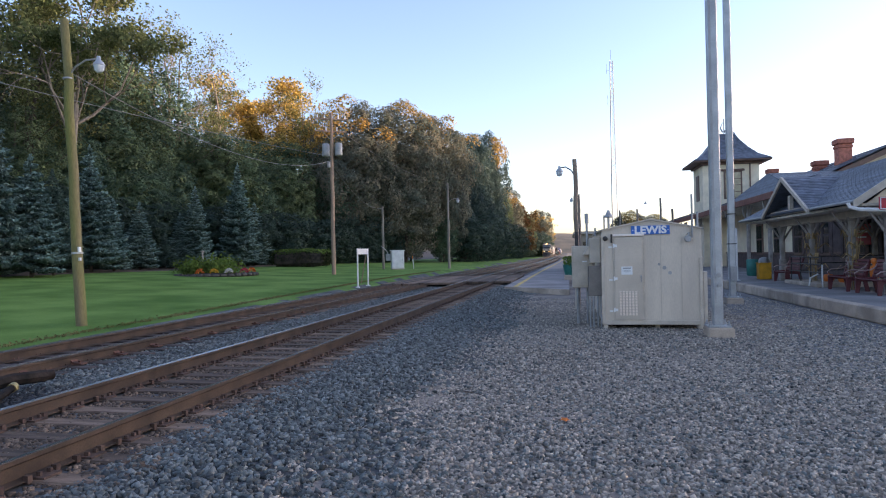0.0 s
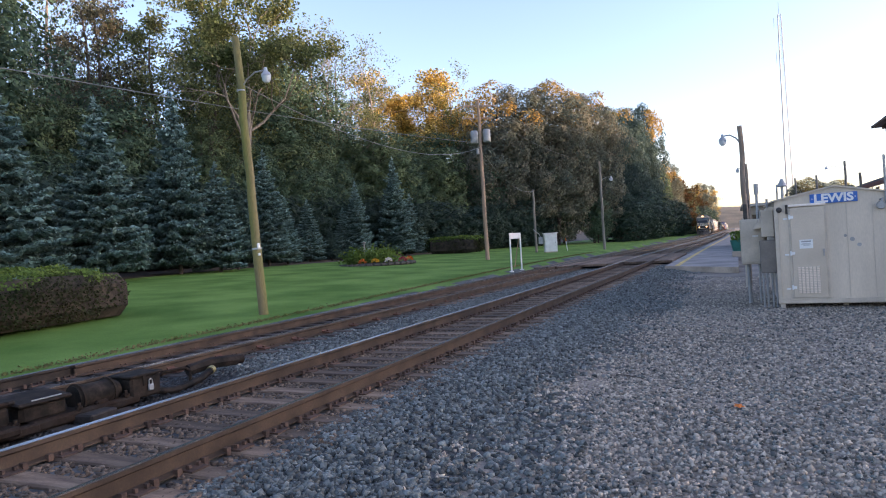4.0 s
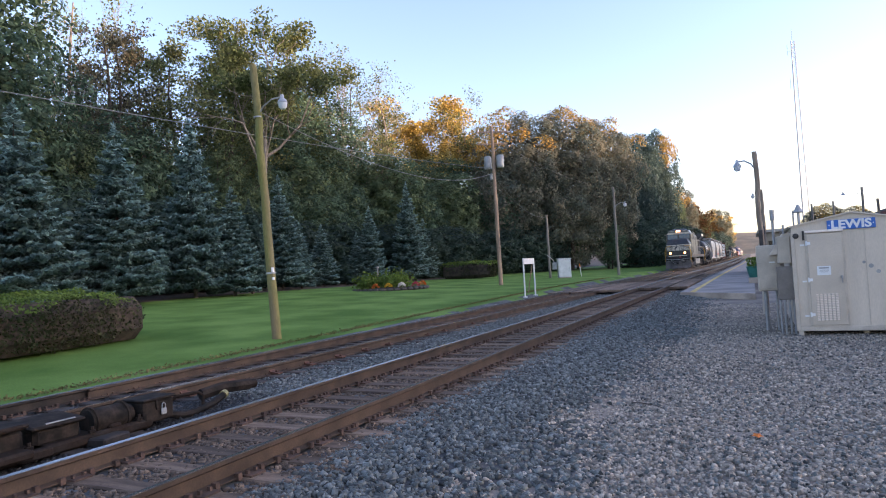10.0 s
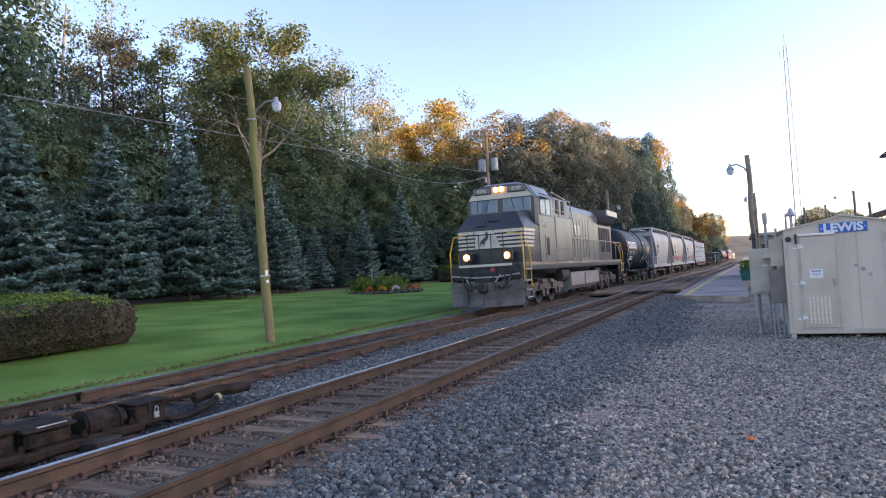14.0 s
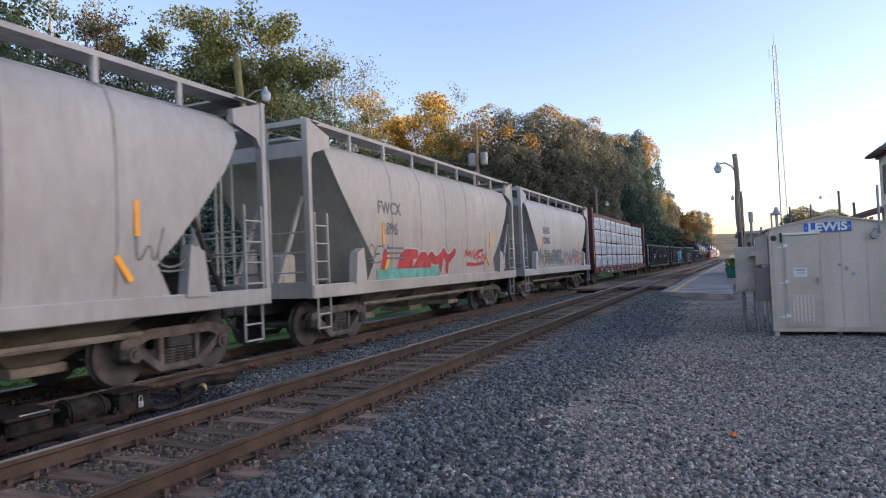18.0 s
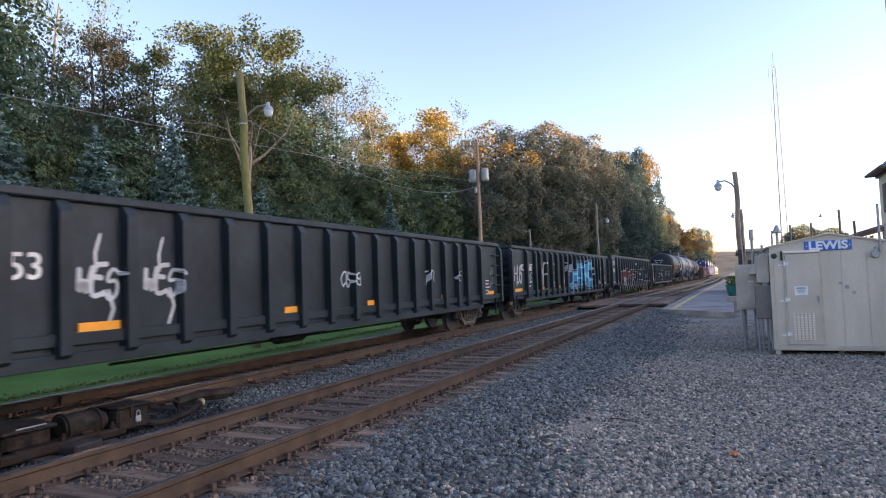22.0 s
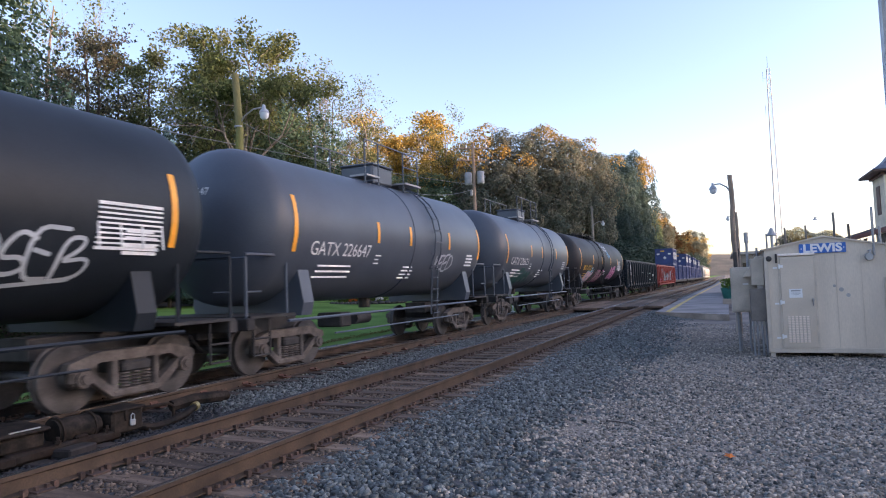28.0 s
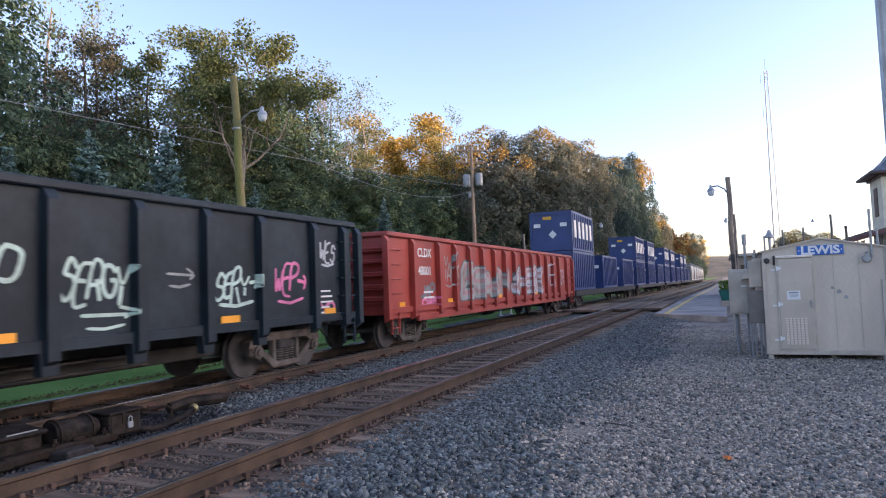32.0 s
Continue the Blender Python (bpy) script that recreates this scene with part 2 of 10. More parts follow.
    text_white=mat("lettering_white", (0.70, 0.70, 0.69), 0.5, var=0.1),
    text_dark=mat("lettering_dark", (0.06, 0.06, 0.07), 0.5, var=0.1),
    g_white=mat("spray_white", (0.44, 0.47, 0.50), 0.5, var=0.15),
    g_blue=mat("spray_blue", (0.06, 0.33, 0.55), 0.5, var=0.3, scale=3),
    g_pink=mat("spray_pink", (0.62, 0.17, 0.34), 0.5, var=0.2),
    g_red=mat("spray_red", (0.42, 0.05, 0.05), 0.5, var=0.25),
    g_green=mat("spray_green", (0.10, 0.32, 0.26), 0.5, var=0.3),
    g_dark=mat("spray_dark", (0.10, 0.13, 0.14), 0.5, var=0.3),
    loco=mat("loco_black", (0.030, 0.034, 0.040), 0.35, var=0.2, scale=1, dirt=(0.085, 0.074, 0.066), damt=0.6, clear=0.15),
    # black sides lightened: dust, and the warm sky's reflection put into the blotches
    loco_side=mat("loco_side", (0.115, 0.112, 0.108), 0.30, var=0.25, scale=1.2, stretch=(1, 1, 0.35), dirt=(0.25, 0.215, 0.17), dscale=1.1, damt=0.65),
    loco_band=mat("loco_band", (0.26, 0.215, 0.17), 0.6, var=0.3, scale=2, dirt=(0.14, 0.115, 0.10), damt=0.5),
    board=mat("number_board", (0.17, 0.155, 0.13), 0.5, var=0.15),
    loco_cream=mat("loco_cream", (0.62, 0.56, 0.45), 0.45, var=0.12, dirt=(0.35, 0.30, 0.24), damt=0.4),
    # the blue of the reflected sky is put into the glass colour
    loco_glass=mat("loco_glass", (0.10, 0.165, 0.215), 0.06, var=0.1),
    pilot=mat("pilot_steel", (0.13, 0.115, 0.105), 0.7, var=0.3, scale=2, dirt=(0.22, 0.17, 0.13), damt=0.5),
    head=glow("headlight", (1.0, 0.50, 0.17), 9.0),
    # amber halo of the lamps, made as a faintly glowing ring round each lens
    head_halo=glow("headlight_rim", (1.0, 0.34, 0.06), 0.8),
    ditch=glow("ditch_light", (1.0, 0.48, 0.15), 8.0),
    cont_blue=mat("container_blue", (0.018, 0.045, 0.165), 0.45, var=0.2, scale=1, dirt=(0.05, 0.06, 0.12), damt=0.4),
    slate=mat("roof_slate", (0.095, 0.108, 0.135), 0.5, var=0.35, scale=4, rand=0.3, island=True, bump=0.004, bscale=20),
    cream=mat("cream_wall", (0.84, 0.73, 0.54), 0.8, var=0.1, scale=1.5, bump=0.003),
    wains=mat("wainscot", (0.10, 0.07, 0.065), 0.7, var=0.3, scale=3),
    trim=mat("brown_trim", (0.16, 0.095, 0.07), 0.6, var=0.2),
    trim_tan=mat("tan_trim", (0.52, 0.44, 0.35), 0.6, var=0.15),
    soffit=mat("soffit", (0.62, 0.55, 0.45), 0.8, var=0.2),
    brick=mat("chimney_brick", (0.46, 0.16, 0.105), 0.85, var=0.25, scale=6, rand=0.25),
    maroon=mat("maroon_bench", (0.115, 0.025, 0.03), 0.5, var=0.2),
    bin_yellow=mat("bin_yellow", (0.70, 0.34, 0.02), 0.5, var=0.15),
    straw=mat("straw", (0.32, 0.22, 0.10), 0.9, var=0.3, rand=0.3, island=True),
    orange=mat("orange", (0.62, 0.16, 0.02), 0.6, var=0.2),
    tan_hut=mat("tan_hut", (0.33, 0.265, 0.19), 0.8, var=0.12, scale=1),
    dark_glass=mat("dark_glass", (0.02, 0.022, 0.025), 0.08, var=0.1),
    lit_glass=mat("pale_glass", (0.42, 0.36, 0.24), 0.1, var=0.15),
    planter=mat("planter_green", (0.02, 0.16, 0.13), 0.5, var=0.2),
    mum=mat("flower_yellow", (0.62, 0.36, 0.02), 0.7, var=0.3),
    mum_white=mat("flower_white", (0.7, 0.66, 0.6), 0.7, var=0.2),
    mum_red=mat("flower_red", (0.34, 0.03, 0.05), 0.7, var=0.3),
)


# ---- mesh building ----
class Mesh:
    """Collects shapes of one part; every call adds to the same mesh."""

    def __init__(self):
        self.v, self.f, self.smooth = [], [], []

    def add(self, verts, faces, smooth=False):
        o = len(self.v)
        self.v += [tuple(p) for p in verts]
        self.f += [tuple(i + o for i in f) for f in faces]
        self.smooth += [smooth] * len(faces)
        return self

    def box(self, c, s, rot=None, b=0.0):
        """Box round c with size s; b: chamfer; rot: Matrix of the turn about c."""
        hx, hy, hz = s[0] / 2, s[1] / 2, s[2] / 2
        b = min(b, hx * 0.9, hy * 0.9, hz * 0.9)
        if b <= 0:
            vs = [(x * hx, y * hy, z * hz) for x in (-1, 1) for y in (-1, 1) for z in (-1, 1)]
            fs = [(0, 1, 3, 2), (4, 6, 7, 5), (0, 4, 5, 1), (2, 3, 7, 6), (0, 2, 6, 4), (1, 5, 7, 3)]
        else:
            vs, idx = [], {}
            for x in (-1, 1):
                for y in (-1, 1):
                    for z in (-1, 1):
                        for k in range(3):
                            p = [x * (hx - b * (k != 0)), y * (hy - b * (k != 1)), z * (hz - b * (k != 2))]
                            idx[x, y, z, k] = len(vs)
                            vs.append(tuple(p))
            fs = []
            for s1 in (-1, 1):
                fs.append(tuple(idx[(s1, y, z, 0)] for y, z in ((-1, -1), (1, -1), (1, 1), (-1, 1))[::s1]))
                fs.append(tuple(idx[(x, s1, z, 1)] for x, z in ((-1, -1), (-1, 1), (1, 1), (1, -1))[::s1]))
                fs.append(tuple(idx[(x, y, s1, 2)] for x, y in ((-1, -1), (1, -1), (1, 1), (-1, 1))[::s1]))
                for s2 in (-1, 1):
                    e = s1 * s2
                    fs.append((idx[s1, s2, -1, 0], idx[s1, s2, -1, 1], idx[s1, s2, 1, 1], idx[s1, s2, 1, 0])[::e])
                    fs.append((idx[s1, -1, s2, 2], idx[s1, -1, s2, 0], idx[s1, 1, s2, 0], idx[s1, 1, s2, 2])[::e])
                    fs.append((idx[-1, s1, s2, 1], idx[-1, s1, s2, 2], idx[1, s1, s2, 2], idx[1, s1, s2, 1])[::e])
                    for s3 in (-1, 1):
                        fs.append((idx[s1, s2, s3, 0], idx[s1, s2, s3, 1], idx[s1, s2, s3, 2])[::e * s3])
        if rot is not None:
            vs = [rot @ Vector(p) for p in vs]
        return self.add([(p[0] + c[0], p[1] + c[1], p[2] + c[2]) for p in vs], fs)

    def span(self, lo, hi, b=0.0):
        return self.box([(a + c) / 2 for a, c in zip(lo, hi)], [abs(c - a) for a, c in zip(lo, hi)], None, b)

    def cyl(self, p, q, r, r2=None, n=10, caps=True, smooth=True):
        p, q = Vector(p), Vector(q)
        r2 = r if r2 is None else r2
        t = (q - p).to_track_quat('Z', 'Y').to_matrix()
        ring = [(math.cos(2 * math.pi * i / n), math.sin(2 * math.pi * i / n)) for i in range(n)]
        vs = [p + t @ Vector((c * r, s * r, 0)) for c, s in ring] + [q + t @ Vector((c * r2, s * r2, 0)) for c, s in ring]
        self.add(vs, [(i, (i + 1) % n, n + (i + 1) % n, n + i) for i in range(n)], smooth)
        if caps:
            self.add(vs[:n], [tuple(range(n))[::-1]]), self.add(vs[n:], [tuple(range(n))])
        return self

    def tube(self, pts, r, n=6, taper=None):
        pts = [Vector(p) for p in pts]
        vs = []
        whole = pts[-1] - pts[0]
        ref = Vector((0, 0, 1)) if abs(whole.z) < 0.7 * whole.length else Vector((1, 0, 0))
        for i, p in enumerate(pts):
            d = (pts[min(i + 1, len(pts) - 1)] - pts[max(i - 1, 0)]).normalized()
            a = ref.cross(d)
            a = a.normalized() if a.length > 1e-4 else Vector((0, 1, 0))
            b = d.cross(a)
            t = Matrix((a, b, d)).transposed()
            k = r if taper is None else r + (taper - r) * i / (len(pts) - 1)
            vs += [p + t @ Vector((k * math.cos(2 * math.pi * j / n), k * math.sin(2 * math.pi * j / n), 0)) for j in range(n)]
        m = len(pts)
        return self.add(vs, [(i * n + j, i * n + (j + 1) % n, (i + 1) * n + (j + 1) % n, (i + 1) * n + j) for i in range(m - 1) for j in range(n)] + [tuple(range(n))[::-1], tuple(range((m - 1) * n, m * n))], True)

    def prism(self, pts, a, b, axis='y', smooth=False):
        """Closed outline pts (two coordinates) pushed from a to b along axis."""
        def put(p, w):
            return {'x': (w, p[0], p[1]), 'y': (p[0], w, p[1]), 'z': (p[0], p[1], w)}[axis]
        n = len(pts)
        vs = [put(p, a) for p in pts] + [put(p, b) for p in pts]
        area = sum(pts[i][0] * pts[(i + 1) % n][1] - pts[(i + 1) % n][0] * pts[i][1] for i in range(n))
        flip = (area > 0) == (axis == 'y')
        if b < a:
            flip = not flip
        fs = [(i, (i + 1) % n, n + (i + 1) % n, n + i) for i in range(n)]
        caps = [tuple(range(n))[::-1], tuple(range(n, 2 * n))]
        if flip:
            fs, caps = [f[::-1] for f in fs], [f[::-1] for f in caps]
        o = len(self.v)
        self.add(vs, fs, smooth)
        self.f += [tuple(i + o for i in f) for f in caps]
        self.smooth += [False, False]
        return self

    def lathe(self, prof, c=(0, 0, 0), n=16, axis='z', smooth=True):
        """Profile of (radius, height) turned about an axis through c."""
        vs, m = [], len(prof)
        for r, h in prof:
            for i in range(n):
                a = 2 * math.pi * i / n
                p = (r * math.cos(a), r * math.sin(a), h)
                p = {'z': p, 'y': (p[0], h, p[1]), 'x': (h, p[0], p[1])}[axis]
                vs.append((p[0] + c[0], p[1] + c[1], p[2] + c[2]))
        fs = [(i * n + j, i * n + (j + 1) % n, (i + 1) * n + (j + 1) % n, (i + 1) * n + j) for i in range(m - 1) for j in range(n)]
        fs += [tuple(range(n))[::-1], tuple(range((m - 1) * n, m * n))]
        if axis == 'y':
            fs = [f[::-1] for f in fs]
        return self.add(vs, fs, smooth)

    def sheet(self, a, b, c, d, t):
        """A plate of thickness t over the four corners a b c d."""
        a, b, c, d = (Vector(p) for p in (a, b, c, d))
        nrm = (b - a).cross(d - a).normalized() * t
        vs = [a, b, c, d, a - nrm, b - nrm, c - nrm, d - nrm]
        return self.add(vs, [(0, 1, 2, 3), (7, 6, 5, 4), (0, 4, 5, 1), (1, 5, 6, 2), (2, 6, 7, 3), (3, 7, 4, 0)])

    def data(self, name, material):
        me = bpy.data.meshes.new(name)
        me.from_pydata(self.v, [], self.f)
        me.polygons.foreach_set("use_smooth", self.smooth)
        if any(self.smooth):
            me.set_sharp_from_angle(angle=radians(40))
        me.materials.append(material)
        return me


def part(name, mesh, material, parent=None, label="", at=None):
    me = mesh if isinstance(mesh, bpy.types.Mesh) else mesh.data(name, material)
    ob = new(name, me)
    ob.parent = parent
    if at is not None:
        ob.matrix_basis = at
    if label:
        tagged(ob, label)
    return ob


def thing(name, m, label, category, group="", kind=""):
    ob = new(name)
    ob.matrix_basis = m
    ob.empty_display_size = 0.1
    return tagged(ob, label, category, group, kind)


def lettering(s, size, material, parent, m, name="lettering", label="", stretch=1.0, bold=0.004):
    """Raised letters in the built-in font, upright in the plane of m's x and y."""
    cu = bpy.data.curves.new(name, 'FONT')
    cu.body, cu.size, cu.extrude, cu.align_x, cu.align_y = s, size, 0.004, 'CENTER', 'CENTER'
    cu.resolution_u = 3
    cu.offset = bold
    tmp = bpy.data.objects.new(name, cu)
    me = bpy.data.meshes.new_from_object(tmp)
    bpy.data.objects.remove(tmp)
    if stretch != 1.0:
        me.transform(Matrix.Diagonal((stretch, 1, 1, 1)))
    me.materials.clear()
    me.materials.append(material)
    return part(name, me, material, parent, label, m)


def smooth01(u):
    u = min(1.0, max(0.0, u))
    return u * u * (3 - 2 * u)


def drift(y):
    """Both tracks ease to the right in the distance."""
    return 1.5 * smooth01((y - 25) / 125)

_share = {}


def shared(key, make):
    if key not in _share:
        _share[key] = make()
    return _share[key]


# ---- ground, tracks, platform ----
NEAR_X, FAR_X, GAUGE, FAR_Z = -4.867, -9.045, 1.505, -0.08


def ground_z(x, y):
    lawn = -0.42 + 0.40 * smooth01(y / 50) + (0.025 + 0.013 * (1 - smooth01((y - 25) / 35))) * min(60, max(0, -13 - x))
    if x < -48:
        lawn += min(14, 0.10 * (-48 - x))
    xx = x - drift(y)
    if xx < -11.8:
        z = lawn
    elif xx < -10.9:
        z = lawn + (-0.31 - lawn) * smooth01((xx + 11.8) / 0.9)
    elif xx < -6.6:
        z = -0.30
    elif xx < -5.9:
        z = -0.30 + 0.09 * smooth01((xx + 6.6) / 0.7)
    elif xx < -3.2:
        z = -0.21
    else:
        z = -0.21 - 0.13 * smooth01((xx + 3.2) / 1.8)
    return z + 0.018 * noise.noise((x * 0.9, y * 0.9, 0)) * (1 if xx > -3.4 else 0.4)


def build_ground():
    xs = [-2500, -900, -400, -220, -140, -100, -80, -64, -54, -46, -40, -34, -29, -25, -22, -19, -17] + [-15.5 + 0.5 * i for i in range(47)] + [9, 11, 15, 22, 35, 60, 100, 170, 300, 700, 2500]
    ys = [-2500, -700, -250, -120, -60, -30, -15, -8, -4] + [-2 + 0.6 * i for i in range(60)] + [36 + 2 * i for i in range(33)] + [105 + 8 * i for i in range(20)] + [290, 350, 430, 530, 680, 900, 1400, 2600]
    me = bpy.data.meshes.new("ground")
    nx, ny = len(xs), len(ys)
    me.from_pydata([(x, y, ground_z(x, y)) for y in ys for x in xs], [], [(j * nx + i, j * nx + i + 1, (j + 1) * nx + i + 1, (j + 1) * nx + i) for j in range(ny - 1) for i in range(nx - 1)])
    for k in ("lawn", "ballast", "gravel", "driveway", "soil"):
        me.materials.append(M[k])
    slots = []
    for j in range(ny - 1):
        for i in range(nx - 1):
            x, y = (xs[i] + xs[i + 1]) / 2, (ys[j] + ys[j + 1]) / 2
            xx = x - drift(y)
            w = 0.9 * noise.noise((x * 0.7, y * 0.45, 3))
            slots.append(4 if xx < -36 and xx > -120 else 0 if xx < -11.4 + w else 1 if xx < -1.7 + w else 2 if xx < 4.2 + w or y < 6 else 3 if xx < 60 else 0)
    me.polygons.foreach_set("material_index", slots)
    me.polygons.foreach_set("use_smooth", [True] * len(slots))
    tagged(new("ground", me), "mown green lawn, blue-grey ballast and grey gravel yard", "ground", kind="structure")


M["driveway"] = mat("driveway", (0.17, 0.165, 0.165), 0.9, var=0.3, scale=0.7, tint=(0.235, 0.215, 0.20), bump=0.012, bscale=40)
build_ground()


def stones(name, label, material, spots, lo, hi, seed):
    """Loose stones, all in one mesh: jittered blocks half sunk in the ground. spots: rows of x, y, z."""
    rng = np.random.default_rng(seed)
    n = len(spots)
    base = np.array([(x, y, z) for x in (-1, 1) for y in (-1, 1) for z in (-1, 1)], float) * 0.62
    faces = np.array([(0, 1, 3, 2), (4, 6, 7, 5), (0, 4, 5, 1), (2, 3, 7, 6), (0, 2, 6, 4), (1, 5, 7, 3)])
    v = base[None] * (1 + rng.uniform(-0.45, 0.35, (n, 8, 3)))
    size = rng.uniform(lo, hi, (n, 1, 1)) * 0.5 * rng.uniform(0.6, 1.25, (n, 1, 3))
    v = v * size
    ang = rng.uniform(-math.pi, math.pi, (n, 3))
    for ax in range(3):
        a, b = (ax + 1) % 3, (ax + 2) % 3
        c, s = np.cos(ang[:, ax])[:, None], np.sin(ang[:, ax])[:, None]
        va, vb = v[:, :, a].copy(), v[:, :, b].copy()
        v[:, :, a], v[:, :, b] = va * c - vb * s, va * s + vb * c
    v = v + np.asarray(spots)[:, None, :]
    f = (faces[None] + 8 * np.arange(n)[:, None, None]).reshape(-1, 4)
    me = bpy.data.meshes.new(name)
    me.vertices.add(n * 8)
    me.vertices.foreach_set("co", v.reshape(-1))
    me.loops.add(f.size)
    me.loops.foreach_set("vertex_index", f.reshape(-1).astype(np.int32))
    me.polygons.add(len(f))
    me.polygons.foreach_set("loop_start", np.arange(len(f), dtype=np.int32) * 4)
    me.update(calc_edges=True)
    me.materials.append(material)
    tagged(new(name, me), label, "stones", kind="stuff")


def scatter(x0, x1, y0, y1, per_m2, seed, lift=0.0, keep=None, fade=9.0):
    """Random spots on the ground, thinning out with distance from the near end."""
    rng = np.random.default_rng(seed)
    n = int((x1 - x0) * (y1 - y0) * per_m2)
    out = []
    for x, y, u in zip(rng.uniform(x0, x1, n), rng.uniform(y0, y1, n), rng.uniform(0, 1, n)):
        far = max(0.0, math.hypot(x, y) - 4) / fade
        if u > 1 / (1 + far * far):
            continue
        if keep and not keep(x, y):
            continue
        out.append((x + drift(y), y, ground_z(x, y) + lift))
    return out


def on_rail(x, z0=0.0):
    for c in (NEAR_X, FAR_X):
        for s in (-0.5, 0.5):
            if abs(x - c - s * GAUGE) < 0.10:
                return True
    return False


stones("ballast_stones", "sharp blue-grey ballast stones along the tracks", M["stone"],
       scatter(-3.7, -0.2, 1.2, 34, 1050, 3, 0.004, keep=lambda x, y: x < -1.9 + 0.9 * noise.noise((x, y * 0.6, 9)) + 1.6 * noise.noise((x * 9, y * 9, 2)), fade=10) + scatter(-8.2, -5.75, 7.5, 45, 600, 4, 0.0, fade=14) + scatter(-6.4, -5.75, 3, 7.5, 600, 24, 0.0, fade=14) + scatter(-11.3, -9.9, 8, 40, 120, 6, 0.0, fade=14), 0.035, 0.085, 1)
stones("oily_ballast", "oil-blackened ballast round the switch machine", M["oily"],
       scatter(-8.3, -6.3, 2.5, 8.0, 700, 25, 0.0, fade=14) + scatter(-10.0, -8.4, 4.0, 16.0, 260, 26, -0.01, keep=lambda x, y: not on_rail(x), fade=14) + scatter(-11.3, -9.9, 5, 16, 260, 27, 0.0, keep=lambda x, y: not on_rail(x), fade=14), 0.035, 0.085, 11)
stones("rusty_stones", "rust-stained ballast stones between the rails", M["rust_stone"],
       scatter(-5.6, -3.3, 2.4, 26, 640, 7, -0.002, keep=lambda x, y: not on_rail(x), fade=10), 0.035, 0.075, 2)
stones("gravel_stones", "small grey-brown gravel stones of the yard", M["pebble"],
       scatter(-2.4, 7.0, 1.2, 26, 1050, 8, 0.0, keep=lambda x, y: x > -2.0 + 0.9 * noise.noise((x, y * 0.6, 9)) + 1.6 * noise.noise((x * 9, y * 9, 5)), fade=7.2), 0.022, 0.062, 3)
stones("dark_gravel", "dark slate-grey stones mixed into the yard gravel", M["stone"],
       scatter(-1.6, 6.5, 1.2, 16, 220, 18, 0.003, fade=7.5), 0.022, 0.06, 13)

RAIL = [(-0.037, 0), (0.037, 0), (0.037, -0.035), (0.010, -0.052), (0.010, -0.155), (0.076, -0.170), (0.076, -0.180), (-0.076, -0.180), (-0.076, -0.170), (-0.010, -0.155), (-0.010, -0.052), (-0.037, -0.035)]
RAIL_YS = [-30 + i for i in range(91)] + [63 + 3 * i for i in range(46)] + [205 + 12 * i for i in range(52)]


def sweep(profile, ys, xs_at, z_at):
    m, k = Mesh(), len(profile)
    vs = [(xs_at(y) + p, y, z_at(y) + q) for y in ys for p, q in profile]
    fs = [(i * k + j, (i + 1) * k + j, (i + 1) * k + (j + 1) % k, i * k + (j + 1) % k) for i in range(len(ys) - 1) for j in range(k)]
    m.add(vs, [f[::-1] for f in fs])
    return m


def rail(parent, xs_at, z_at, ys=None, shine=True, lean=0.0, steel="rail"):
    ys = ys or RAIL_YS
    r = part("rail", sweep(RAIL, ys, xs_at, z_at), M[steel], parent)
    if shine:
        part("running_surface", sweep([(-0.027, 0.0), (-0.027, 0.004 + lean), (0.027, 0.004 - lean), (0.027, 0.0)], ys, xs_at, z_at), M["polish"], r, "bright worn top of the rail")


def track(name, cx, z, label, seed, near):
    rng = random.Random(seed)
    t = thing(name, Matrix(), label, "railway track", kind="structure")
    for s in (-0.5, 0.5):
        rail(t, lambda y, s=s: cx + s * GAUGE + drift(y), lambda y: z, lean=-0.0036 * 2 * s, steel="oily_rail" if cx < -7 and s < 0 else "rail")
    tie = Mesh().box((0, 0, -0.09), (2.62, 0.23, 0.18), None, 0.015).data("crosstie", M["tie"])
    oiled = Mesh().box((0, 0, -0.09), (2.62, 0.23, 0.18), None, 0.015).data("crosstie", M["tie_dark"])
    rest, plates, anchors = Mesh(), Mesh(), Mesh()
    y, i = -5.0, 0
    while y < 260:
        x = cx + drift(y) + rng.uniform(-0.06, 0.06)
        m = pose(x, y, z - 0.183 + rng.uniform(-0.006, 0.004), rng.uniform(-0.6, 0.6), 0, rng.uniform(-1.2, 1.2))
        if near[0] < y < near[1]:
            part("crosstie", oiled if cx < -7 and y < 17 else tie, None, t, at=m)
        elif y > 0:
            rest.box((x, y, z - 0.28), (2.62, 0.23, 0.18))
        if 1 < y < 40:
            for s in (-0.5, 0.5):
                xr = cx + drift(y) + s * GAUGE
                plates.box((xr, y, z - 0.176), (0.34, 0.18, 0.018))
                for sx in (-1, 1):
                    for sy in (-0.05, 0.05):
                        plates.box((xr + sx * 0.095, y + sy, z - 0.155), (0.035, 0.025, 0.04))
                    anchors.box((xr + sx * 0.07, y + 0.14, z - 0.165), (0.05, 0.045, 0.06))
                    anchors.box((xr + sx * 0.07, y - 0.14, z - 0.165), (0.05, 0.045, 0.06))
        y += 0.52 + rng.uniform(-0.02, 0.02)
    part("far_crossties", rest, M["tie"], t)
    tagged(part("tie_plates", plates, M["iron"], t), kind="stuff")
    tagged(part("rail_anchors", anchors, M["iron"], t), kind="stuff")
    return t


